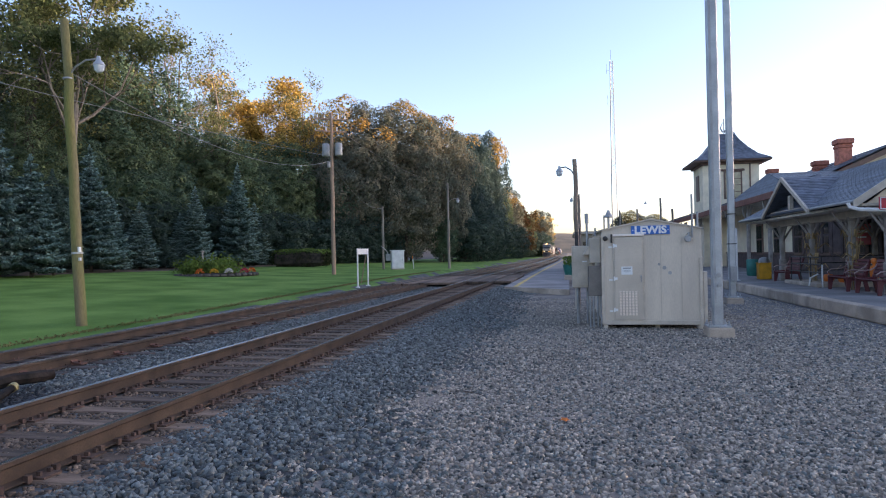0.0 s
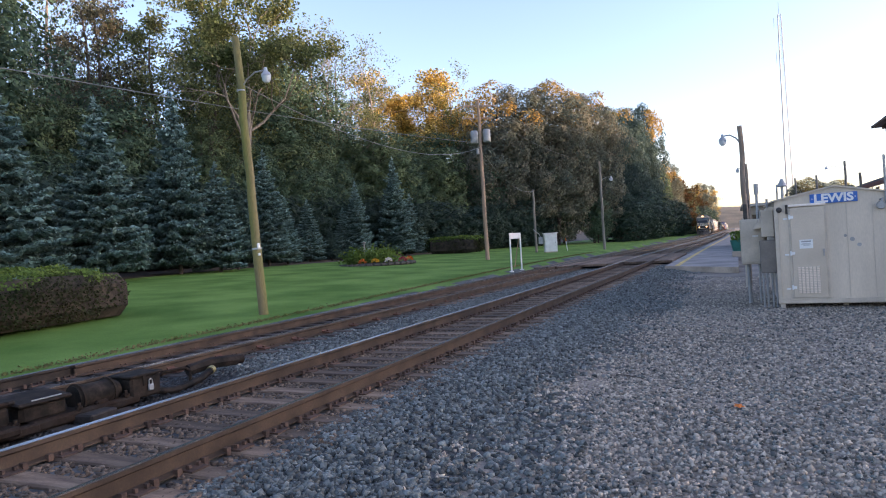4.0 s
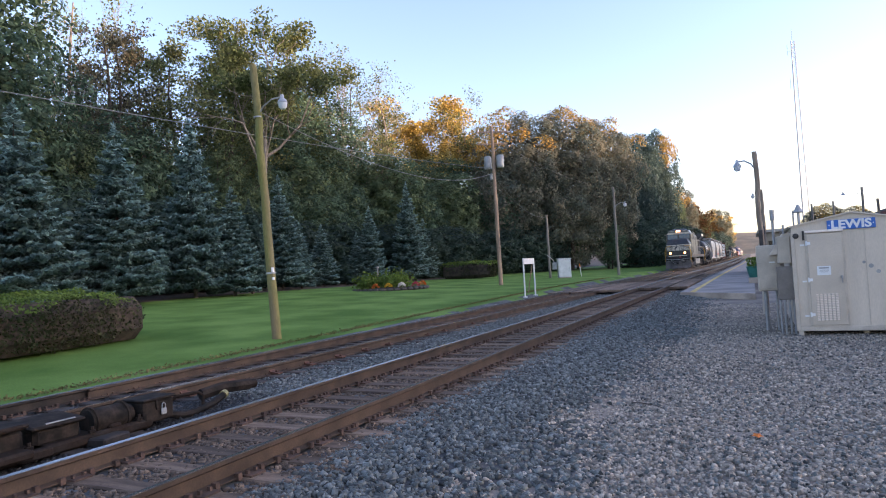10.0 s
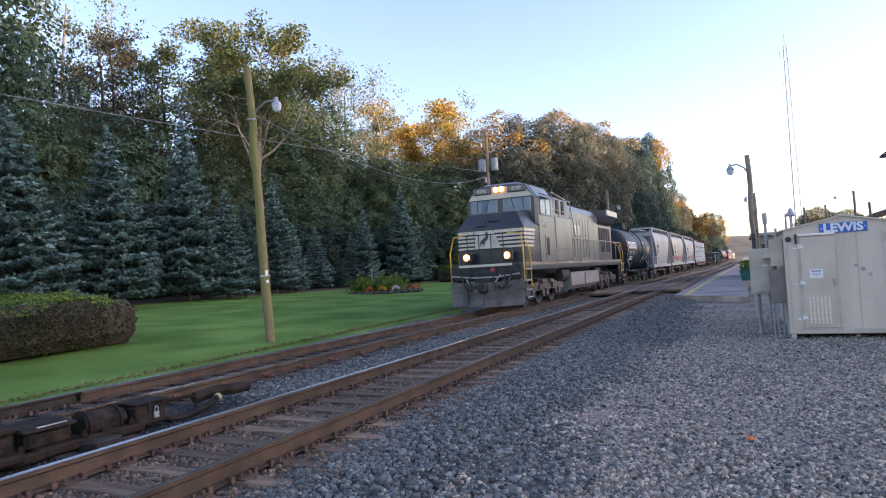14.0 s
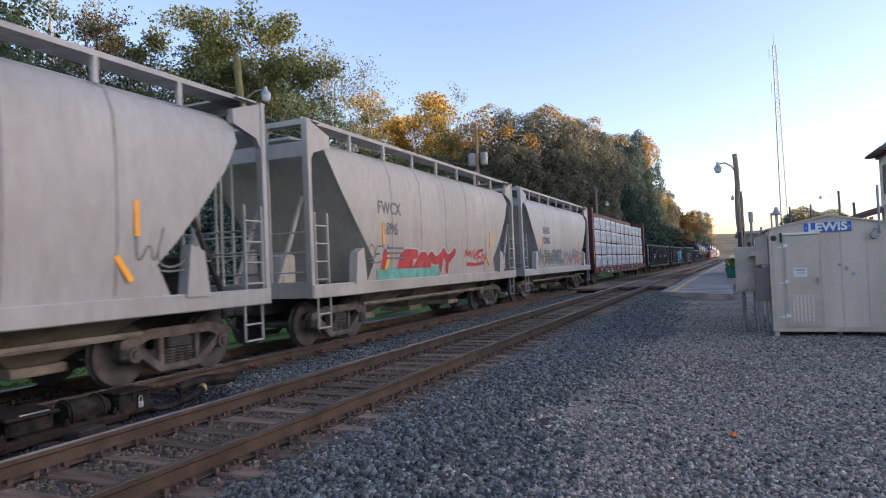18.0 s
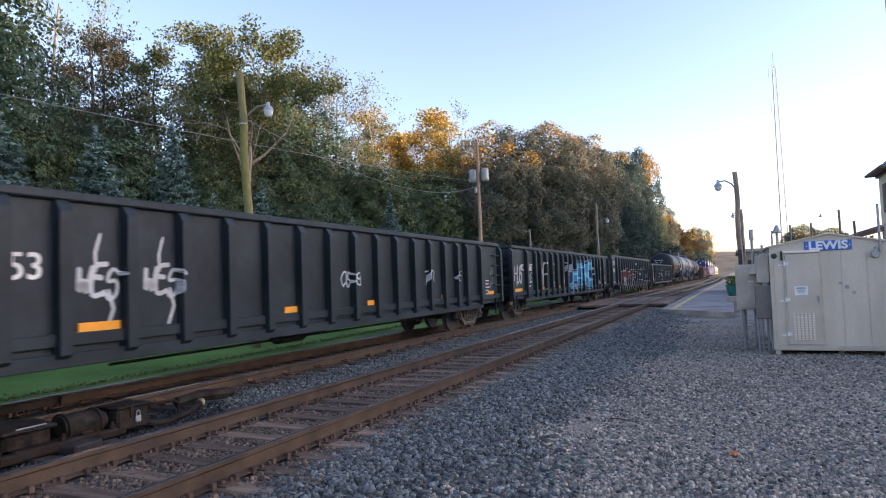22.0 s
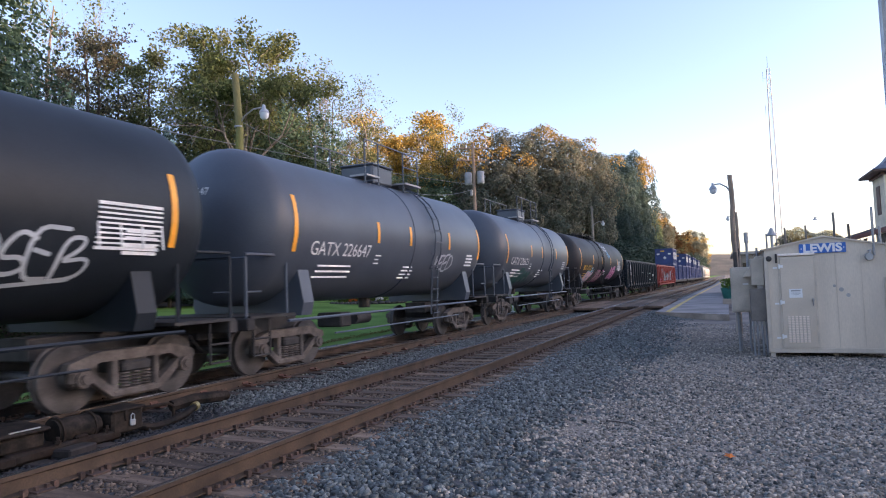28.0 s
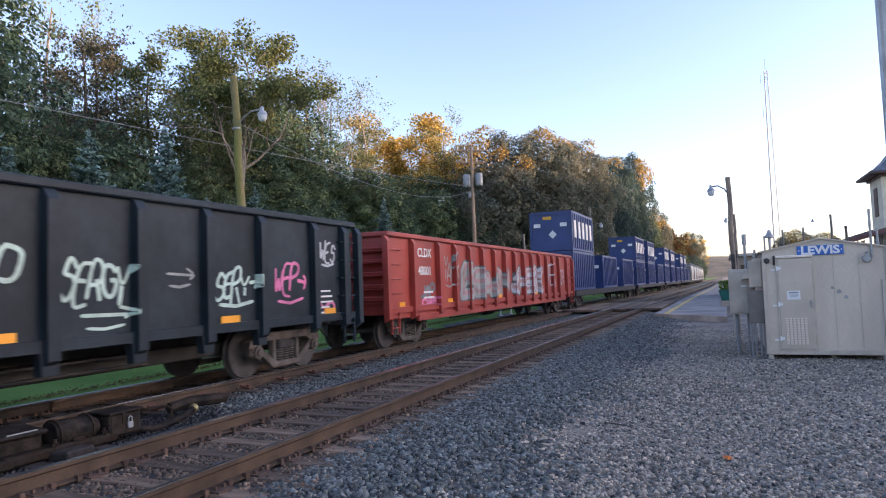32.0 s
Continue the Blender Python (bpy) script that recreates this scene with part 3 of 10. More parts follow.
track("near_track", NEAR_X, 0.0, "rusty steel rails spiked to weathered wooden crossties", 5, (0, 72))
track("far_track", FAR_X, FAR_Z, "darker track with switch points beside the lawn", 6, (0, 72))
brace = Mesh().prism([(0.04, -0.17), (0.30, -0.17), (0.30, -0.145), (0.13, -0.125), (0.045, -0.045)], -0.07, 0.07, 'y').box((0.22, 0.0, -0.13), (0.05, 0.05, 0.05)).data("rail_brace", M["brace"])
stock = bpy.data.objects["far_track"]
for k in range(19):
    part("rail_brace", brace, None, stock, at=pose(FAR_X + GAUGE / 2 + drift(4.4 + 1.04 * k), 4.4 + 1.04 * k, FAR_Z))
xover = thing("crossover_track", Matrix(), "diverging rails that lead from one track to the other", "railway track", kind="structure")
for s in (-0.5, 0.5):
    rail(xover, lambda y, s=s: FAR_X + s * GAUGE + 0.075 + 4.1 * smooth01((y - 6) / 130) + drift(y), lambda y: FAR_Z + 0.08 * smooth01((y - 6) / 130) - 0.004, [7 + 1.5 * i for i in range(86)], shine=True)

# plank crossing between the platform and the lawn
crossing = thing("crossing", Matrix(), "worn grey-brown timber panels of the foot crossing", "track crossing", kind="structure")
for a, b in ((-10.4, -9.85), (-9.72, -8.38), (-8.2, -5.72), (-5.52, -4.22), (-4.0, -3.05)):
    k = max(1, round((b - a) / 0.34))
    for i in range(k):
        x0, x1 = a + (b - a) * i / k, a + (b - a) * (i + 1) / k - 0.015
        z = -0.09 if b < -8.3 else -0.05 if b < -5.6 else -0.012
        for y0, y1 in ((35.2, 40.4), (40.45, 46.0)):
            part("panel", Mesh().box(((x0 + x1) / 2 + drift(40), (y0 + y1) / 2, z - 0.06), (x1 - x0, y1 - y0 - 0.03, 0.12), None, 0.012), M["tie"], crossing)

# low asphalt platform with its yellow line
platform = thing("platform", Matrix(), "low grey asphalt platform with a yellow safety line", "platform", kind="structure")


def strip(pts_l, pts_r, z0, z1):
    m = Mesh()
    n = len(pts_l)
    vs = [(*p, z1) for p in pts_l] + [(*p, z1) for p in pts_r] + [(*p, z0) for p in pts_l] + [(*p, z0) for p in pts_r]
    fs = []
    for i in range(n - 1):
        fs += [(i, n + i, n + i + 1, i + 1), (2 * n + i, i, i + 1, 2 * n + i + 1), (n + i, 3 * n + i, 3 * n + i + 1, n + i + 1)]
    fs += [(0, 2 * n, 3 * n, n), (n - 1, 2 * n - 1, 4 * n - 1, 3 * n - 1)]
    return m.add(vs, fs)


PY = [31.3, 34, 40, 50, 60, 75, 90, 110, 130, 160]
part("surface", strip([(-3.0 + drift(y), y) for y in PY], [(0.05 + drift(y) * 0.6, y - (3.0 if y < 32 else 0)) for y in PY], -0.45, -0.10), M["asphalt"], platform)
part("edge_strip", strip([(-3.0 + drift(y), y + 0.02) for y in PY], [(-2.62 + drift(y), y - (0.36 if y < 32 else 0)) for y in PY], -0.2, -0.096), M["asphalt"], platform, "worn platform edge")
part("safety_line", strip([(-2.58 + drift(y), y - (0.39 if y < 32 else 0)) for y in PY], [(-2.36 + drift(y), y - (0.61 if y < 32 else 0)) for y in PY], -0.2, -0.095), M["yellow"], platform, "faded yellow line")
part("end_kerb", strip([(-3.0, 31.25), (0.05, 28.25)], [(-3.0, 31.1), (0.05, 28.1)], -0.45, -0.104), M["concrete"], platform)

# switch machine between the tracks
sw = thing("switch_machine", pose(-7.15, 4.6, -0.30, 0, 0, 0), "greasy rust-stained switch machine bolted to long ties", "switch machine")
for yy in (-0.75, 0.15, 0.95):
    part("long_tie", Mesh().box((-0.7, yy, -0.05), (2.9, 0.25, 0.16), None, 0.02), M["tie_dark"], sw)
part("base_casting", Mesh().box((0, 0.1, 0.09), (0.50, 2.3, 0.12), None, 0.03).box((0.1, -0.55, 0.14), (0.62, 0.42, 0.10), None, 0.03), M["rusty_grease"], sw)
part("gear_housing", Mesh().box((-0.06, -0.62, 0.26), (0.42, 0.66, 0.24), None, 0.05).box((-0.06, -0.62, 0.40), (0.48, 0.74, 0.05), None, 0.02).cyl((0.05, -0.8, 0.43), (0.05, -0.8, 0.47), 0.09, n=12), M["grease"], sw)
part("lid_hinge", Mesh().cyl((0.18, -0.9, 0.40), (0.18, -0.34, 0.40), 0.03, n=8), M["rusty_grease"], sw)
part("cover", Mesh().box((-0.10, 0.10, 0.35), (0.50, 0.62, 0.05), Matrix.Rotation(0.10, 3, 'Y'), 0.02).box((-0.10, 0.10, 0.22), (0.42, 0.54, 0.2), None, 0.04), M["grease"], sw, "black lid with a worn bright edge")
part("lid_edge", Mesh().box((0.12, 0.12, 0.362), (0.02, 0.34, 0.012)), M["steel"], sw, "bright scuffed edge")
part("motor", Mesh().cyl((0.02, 0.50, 0.24), (0.05, 0.98, 0.24), 0.15, n=18).cyl((0.05, 0.98, 0.24), (0.055, 1.05, 0.24), 0.11, n=18), M["grease"], sw)
for k in (0, 1):
    part("motor_flange", Mesh().lathe([(0.148, 0), (0.178, 0.004), (0.178, 0.03), (0.148, 0.034)], (0.02 + 0.012 * k, 0.52 + 0.40 * k, 0.24), 18, 'y'), M["rusty_grease"], sw)
part("motor_clamp", Mesh().box((0.02, 0.74, 0.12), (0.40, 0.16, 0.14), None, 0.02), M["rusty_grease"], sw)
part("junction_box", Mesh().box((0.06, 1.34, 0.22), (0.38, 0.46, 0.28), None, 0.03).box((0.06, 1.34, 0.37), (0.42, 0.50, 0.03), None, 0.01), M["grease"], sw)
part("hasp", Mesh().box((0.262, 1.30, 0.30), (0.015, 0.05, 0.13), None, 0.004), M["rusty_grease"], sw, "rusty hasp")
part("padlock", Mesh().box((0.275, 1.38, 0.20), (0.03, 0.08, 0.08), None, 0.01).tube([(0.275, 1.355, 0.23), (0.275, 1.355, 0.29), (0.275, 1.38, 0.31), (0.275, 1.405, 0.29), (0.275, 1.405, 0.23)], 0.008, 5), M["steel"], sw, "steel padlock")
part("handle_bracket", Mesh().tube([(-0.12, 1.85, 0.02), (-0.13, 1.85, 0.22), (-0.08, 1.9, 0.27), (-0.02, 2.22, 0.27), (0.02, 2.28, 0.22), (0.02, 2.28, 0.02)], 0.026, 7), M["rusty_grease"], sw, "rusty iron loop")
part("cable_duct", Mesh().tube([(0.10, 1.55, 0.12), (0.16, 1.78, 0.05), (0.17, 2.0, 0.05), (0.13, 2.35, 0.09), (0.06, 2.62, 0.15)], 0.05, 8), M["grease"], sw)
part("duct_collar", Mesh().cyl((0.06, 2.62, 0.15), (0.04, 2.69, 0.165), 0.06, n=12), M["brass"], sw, "brass pipe collar")
part("heater_duct", Mesh().tube([(-0.30, 2.55, 0.16), (-0.24, 2.9, 0.20), (-0.14, 3.4, 0.17)], 0.085, 8), M["grease"], sw)
part("duct_cap", Mesh().cyl((-0.14, 3.4, 0.17), (-0.12, 3.5, 0.165), 0.07, n=10), M["rusty_grease"], sw)
part("throw_rod", Mesh().cyl((-1.3, -0.30, 0.05), (-0.1, -0.30, 0.05), 0.028), M["rusty_grease"], sw)
part("throw_rod", Mesh().cyl((-1.3, 0.45, 0.05), (-0.1, 0.45, 0.05), 0.022), M["rusty_grease"], sw)
part("rod_guard", Mesh().box((-0.62, -0.12, 0.16), (0.42, 0.5, 0.06), Matrix.Rotation(-0.08, 3, 'Y'), 0.02), M["rusty_grease"], sw)
part("foot_plate", Mesh().box((0.20, -0.28, 0.10), (0.26, 0.36, 0.10), None, 0.02), M["rusty_grease"], sw)
part("foot_plate", Mesh().box((0.28, 0.55, 0.06), (0.34, 0.40, 0.10), Matrix.Rotation(0.15, 3, 'Z'), 0.02), M["tie_dark"], sw)
for yy in (-0.95, -0.3, 0.42, 1.05):
    part("anchor_bolt", shared("swbolt", lambda: Mesh().cyl((0, 0, 0), (0, 0, 0.09), 0.022, n=6).cyl((0, 0, 0.02), (0, 0, 0.05), 0.042, n=6).data("anchor_bolt", M["rusty_grease"])), None, sw, at=pose(0.22, yy, 0.14))

# a fallen leaf and a twig on the gravel
leaf_pts = [(0.06 * math.cos(a) * (1 if i % 2 else 0.55), 0.06 * math.sin(a) * (1 if i % 2 else 0.55)) for i, a in enumerate([k * math.pi / 5 for k in range(10)])]
tagged(part("fallen_leaf", Mesh().add([(x, y, 0.012 * math.sin(9 * x)) for x, y in leaf_pts] + [(0, 0, 0.018)], [(i, (i + 1) % 10, 10) for i in range(10)]), M["orange"], None, at=pose(-0.06, 7.05, -0.30, 12, 6, 30)), "dry orange maple leaf on the gravel", "leaf")
tagged(part("twig", Mesh().tube([(0, 0, 0), (0.14, -0.12, 0.02), (0.3, -0.2, 0.015), (0.42, -0.3, 0.0)], 0.009, 5, 0.004), M["bark"], None, at=pose(-1.45, 8.3, -0.285)), "thin bare twig lying on the ballast", "twig")

# ---- the freight train: every car is built round its middle, y towards the rear, x to the side that the camera sees ----
RADIUS = 0.46
def truck_meshes():
    wheel = Mesh()
    for s in (-1, 1):
        x = s * 0.7525
        wheel.lathe([(0.0, x - 0.06), (RADIUS + 0.03, x - s * 0.05 - 0.012), (RADIUS + 0.03, x - s * 0.05 + 0.012), (RADIUS, x - s * 0.03), (RADIUS, x + 0.06 * s), (RADIUS - 0.06, x + 0.065 * s), (0.30, x + 0.035 * s), (0.16, x + 0.06 * s), (0.12, x + 0.11 * s), (0.0, x + 0.11 * s)], n=28, axis='x')
    wheel.cyl((-0.95, 0, 0), (0.95, 0, 0), 0.08, n=10)
    cap = Mesh().cyl((0.90, 0, 0), (1.13, 0, 0), 0.12, n=12).cyl((1.13, 0, 0), (1.16, 0, 0), 0.07, n=10)
    # side frame outline with its two window openings left as gaps between bars
    side = Mesh()
    top = [(-1.12, 0.10), (-1.08, 0.22), (-0.62, 0.34), (0.62, 0.34), (1.08, 0.22), (1.12, 0.10), (0.86, 0.06), (0.62, 0.19), (-0.62, 0.19), (-0.86, 0.06)]
    side.prism(top, 0.92, 1.08, 'x')
    side.prism([(-0.98, 0.12), (-0.82, 0.12), (-0.34, -0.22), (-0.30, -0.33), (-0.44, -0.30)], 0.93, 1.07, 'x')
    side.prism([(0.98, 0.12), (0.44, -0.30), (0.30, -0.33), (0.34, -0.22), (0.82, 0.12)], 0.93, 1.07, 'x')
    side.box((1.0, 0, -0.28), (0.16, 0.84, 0.12), None, 0.03)
    side.box((1.0, -0.36, 0.0), (0.14, 0.10, 0.5), None, 0.02).box((1.0, 0.36, 0.0), (0.14, 0.10, 0.5), None, 0.02)
    for s in (-1, 1):
        side.box((1.0, s * 0.92, 0.04), (0.18, 0.30, 0.26), None, 0.05)
    spring = Mesh()
    for y in (-0.2, -0.02, 0.16):
        for k in range(5):
            spring.lathe([(0.055, 0), (0.08, 0.012), (0.08, 0.024), (0.055, 0.036)], (1.02, y + 0.02, -0.21 + k * 0.045), 10)
    bolster = Mesh().box((0, 0, 0.10), (2.1, 0.42, 0.24), None, 0.03).box((1.03, 0, 0.08), (0.12, 0.5, 0.16), None, 0.03)
    return dict(wheelset=wheel.data("wheelset", M["wheel"]), cap=cap.data("bearing", M["truck"]), side=side.data("side_frame", M["truck"]),
                spring=spring.data("springs", M["truck"]), bolster=bolster.data("bolster", M["under"]))


def truck(car, y, half=0.89):
    """A two-axle freight truck under the car at y."""
    d = shared("truck", truck_meshes)
    for s in (-1, 1):
        w = part("wheelset", d["wheelset"], None, car, at=pose(0, y + s * half, RADIUS))
        part("bearing", d["cap"], None, w)
    part("side_frame", d["side"], None, car, at=pose(0, y, RADIUS))
    part("side_frame", d["side"], None, car, at=pose(0, y, RADIUS, 0, 0, 180))
    part("springs", d["spring"], None, car, at=pose(0, y, RADIUS))
    part("bolster", d["bolster"], None, car, at=pose(0, y, RADIUS))


def coupler(car, L, z=0.86):
    d = shared("coupler", lambda: Mesh().box((0, 0, 0), (0.18, 0.7, 0.2), None, 0.03).box((0.03, 0.42, 0), (0.30, 0.28, 0.28), None, 0.06).tube([(0.3, 0.1, -0.05), (0.32, 0.3, -0.3), (0.25, 0.55, -0.4)], 0.025).data("coupler", M["under"]))
    part("coupler", d, None, car, at=pose(0, L / 2 - 0.05, z))
    part("coupler", d, None, car, at=pose(0, -L / 2 + 0.05, z, 0, 0, 180))


def side_pose(x, y, z):
    """A plane on the car's near side: letters read from the front of the train to its rear."""
    return Matrix.Translation((x, y, z)) @ Euler((radians(90), 0, radians(90))).to_matrix().to_4x4()


def ladder(mesh, x, y, z0, z1, w=0.42, step=0.38, r=0.018):
    """Grab-iron ladder along y on a side."""
    mesh.box((x, y - w / 2, (z0 + z1) / 2), (0.05, 0.035, z1 - z0)).box((x, y + w / 2, (z0 + z1) / 2), (0.05, 0.035, z1 - z0))
    z = z0 + 0.15
    while z < z1:
        mesh.cyl((x, y - w / 2, z), (x, y + w / 2, z), r, n=5)
        z += step
    return mesh


def bars(car, x, y, z, w, n, pitch, material, h=0.08, seed=0, name="small_print"):
    """Lines of print too small to read, as plain bars."""
    rng = random.Random(seed)
    m = Mesh()
    for i in range(n):
        k = w * rng.uniform(0.6, 1.0)
        m.box((x, y - w / 2 + k / 2, z - i * pitch), (0.006, k, h))
    part(name, m, material, car)


def ribbon(m, pts, r, xf, lift):
    """A sprayed stroke of half-width r along pts (y, z), laid on the surface x = xf(y, z)."""
    fine = []
    for (a, b), (c, d) in zip(pts, pts[1:]):
        k = max(1, int(math.hypot(c - a, d - b) / 0.06))
        fine += [(a + (c - a) * i / k, b + (d - b) * i / k) for i in range(k)]
    fine.append(pts[-1])
    n, vs = len(fine), []
    for i, (a, b) in enumerate(fine):
        c, d = fine[min(i + 1, n - 1)], fine[max(i - 1, 0)]
        ty, tz = c[0] - d[0], c[1] - d[1]
        k = math.hypot(ty, tz) or 1
        w = r * (0.55 if i in (0, n - 1) else 1.0)
        for sgn in (-1, 0, 1):
            y, z = a - sgn * tz / k * w, b + sgn * ty / k * w
            vs.append((xf(y, z) + lift, y, z))
    m.add(vs, [(3 * i + j, 3 * i + j + 1, 3 * i + j + 4, 3 * i + j + 3) for i in range(n - 1) for j in (0, 1)])


STROKES = dict(A="00 24 40;11 31", B="00 04 34 33 12;12 42 40 00", C="43 24 03 01 20 41", D="00 04 24 42 41 20 00", E="44 04 00 40;02 32", F="44 04 00;02 32", G="43 24 03 01 20 41 42 22",
               H="00 04;40 44;02 42", I="20 24", J="24 34 31 10 01", K="00 04;44 02 40", L="04 00 40", M="00 04 22 44 40", N="00 04 40 44", O="20 01 03 24 43 41 20", P="00 04 34 43 32 02",
               R="00 04 34 43 32 02;22 40", S="43 24 13 12 32 41 20 01", T="04 44;24 20", U="04 01 20 41 44", V="04 20 44", W="04 10 23 30 44", X="00 44;04 40", Y="04 22 44;22 20", Z="04 44 00 40", Q="20 01 03 24 43 41 20;21 40")
STROKES[">"] = "02 42;33 42 31"


def letter_strokes(text, y, z, w, h, seed, lean=0.15, wild=0.35, rounds=2, tight=0.86):
    """Hand-drawn strokes (lists of y, z) of a sprayed word, centred on y and z."""
    rng = random.Random(seed)
    cell, out = w / len(text), []
    for i, ch in enumerate(text):
        if ch == " ":
            continue
        top, low = rng.uniform(0.85, 1.12), rng.uniform(-0.10, 0.10)
        for run in STROKES[ch].split(";"):
            pts = []
            for q in run.split():
                u = (int(q[0]) + rng.uniform(-wild, wild)) / 4 * tight
                v = low + (top - low) * (int(q[1]) + rng.uniform(-wild, wild)) / 4
                pts.append((y - w / 2 + (i + u + 0.07) * cell + lean * h * (v - 0.5), z + (v - 0.5) * h))
            for _ in range(rounds):
                pts = [pts[0]] + [q for a, b in zip(pts, pts[1:]) for q in ((a[0] * 0.75 + b[0] * 0.25, a[1] * 0.75 + b[1] * 0.25), (a[0] * 0.25 + b[0] * 0.75, a[1] * 0.25 + b[1] * 0.75))] + [pts[-1]]
            out.append(pts)
    return out


def tag(car, xf, text, y, z, w, h, material, seed, width=0.028, at=None, lean=0.15, wild=0.38):
    """A quick one-line tag, joined letters with a flourish under it."""
    m = Mesh()
    rng = random.Random(seed + 7)
    runs = letter_strokes(text, y, z, w, h, seed, lean, wild, tight=1.05)
    if rng.random() < 0.55:
        runs.append([(y - w * 0.4, z - h * 0.62), (y, z - h * 0.70), (y + w * 0.45, z - h * 0.56)])
    for k, pts in enumerate(runs):
        ribbon(m, pts, width * rng.uniform(0.75, 1.15), xf, 0.0008 * (k % 9))
    return part("graffiti", m, M[material], car, at=at)


def spread(runs, y0, z0, cols, rows, step):
    """Distance from every point of a grid to the nearest stroke."""
    gy, gz = np.meshgrid(y0 + step * np.arange(cols), z0 + step * np.arange(rows))
    far = np.full(gy.shape, 9.0)
    for pts in runs:
        for (a, b), (c, d) in zip(pts, pts[1:]):
            u, v = c - a, d - b
            k = np.clip(((gy - a) * u + (gz - b) * v) / (u * u + v * v + 1e-9), 0, 1)
            far = np.minimum(far, np.hypot(gy - a - k * u, gz - b - k * v))
    return far


def piece(car, xf, text, y, z, w, h, layers, seed, fatness=0.21, lean=0.08, step=0.05):
    """A sprayed piece of swollen letters. layers: (material, share of the full width, shift) from the outline inwards."""
    cell = w / len(text)
    r = fatness * min(cell, h * 0.75)
    runs = letter_strokes(text, y, z, w - r, h - 2 * r, seed, lean, 0.22, 1, 0.95)
    y0, z0 = y - w / 2 - r, z - h / 2 - r
    cols, rows = int((w + 2 * r) / step) + 2, int((h + 2 * r) / step) + 2
    for n, (material, share, shift) in enumerate(layers):
        moved = [[(a + shift * r, b + shift * r) for a, b in pts] for pts in runs]
        val = r * share - spread(moved, y0, z0, cols, rows, step)
        vs, fs = [], []
        for i in range(rows - 1):
            for j in range(cols - 1):
                ring = [(j, i), (j + 1, i), (j + 1, i + 1), (j, i + 1)]
                f = [val[b, a] for a, b in ring]
                if max(f) <= 0:
                    continue
                out = []
                for k in range(4):          # the part of the cell that the paint covers
                    (a, b), (c, d), fa, fb = ring[k], ring[(k + 1) % 4], f[k], f[(k + 1) % 4]
                    if fa > 0:
                        out.append((a, b))
                    if (fa > 0) != (fb > 0):
                        t = fa / (fa - fb)
                        out.append((a + (c - a) * t, b + (d - b) * t))
                o = len(vs)
                for a, b in out:
                    yy, zz = y0 + a * step, z0 + b * step
                    vs.append((xf(yy, zz) + 0.003 + 0.004 * n, yy, zz))
                fs.append(tuple(range(o, len(vs))))
        part("graffiti_piece", Mesh().add(vs, fs), M[material], car)


def ribbed(ribs):
    """The near side of a gondola: flat panels between outstanding ribs."""
    def xf(y, z):
        return 1.588 if any(abs(y - q) < 0.10 for q in ribs) and z < 2.66 else 1.438
    return xf


def flat_side(x):
    return lambda y, z: x


CARS = []          # (car, distance of its middle behind the front of the train)


def begin(name, d0, d1, label, category="railcar", group="cars of the freight train"):
    car = thing(name, Matrix(), label, category, group)
    CARS.append((car, (d0 + d1) / 2))
    return car, d1 - d0


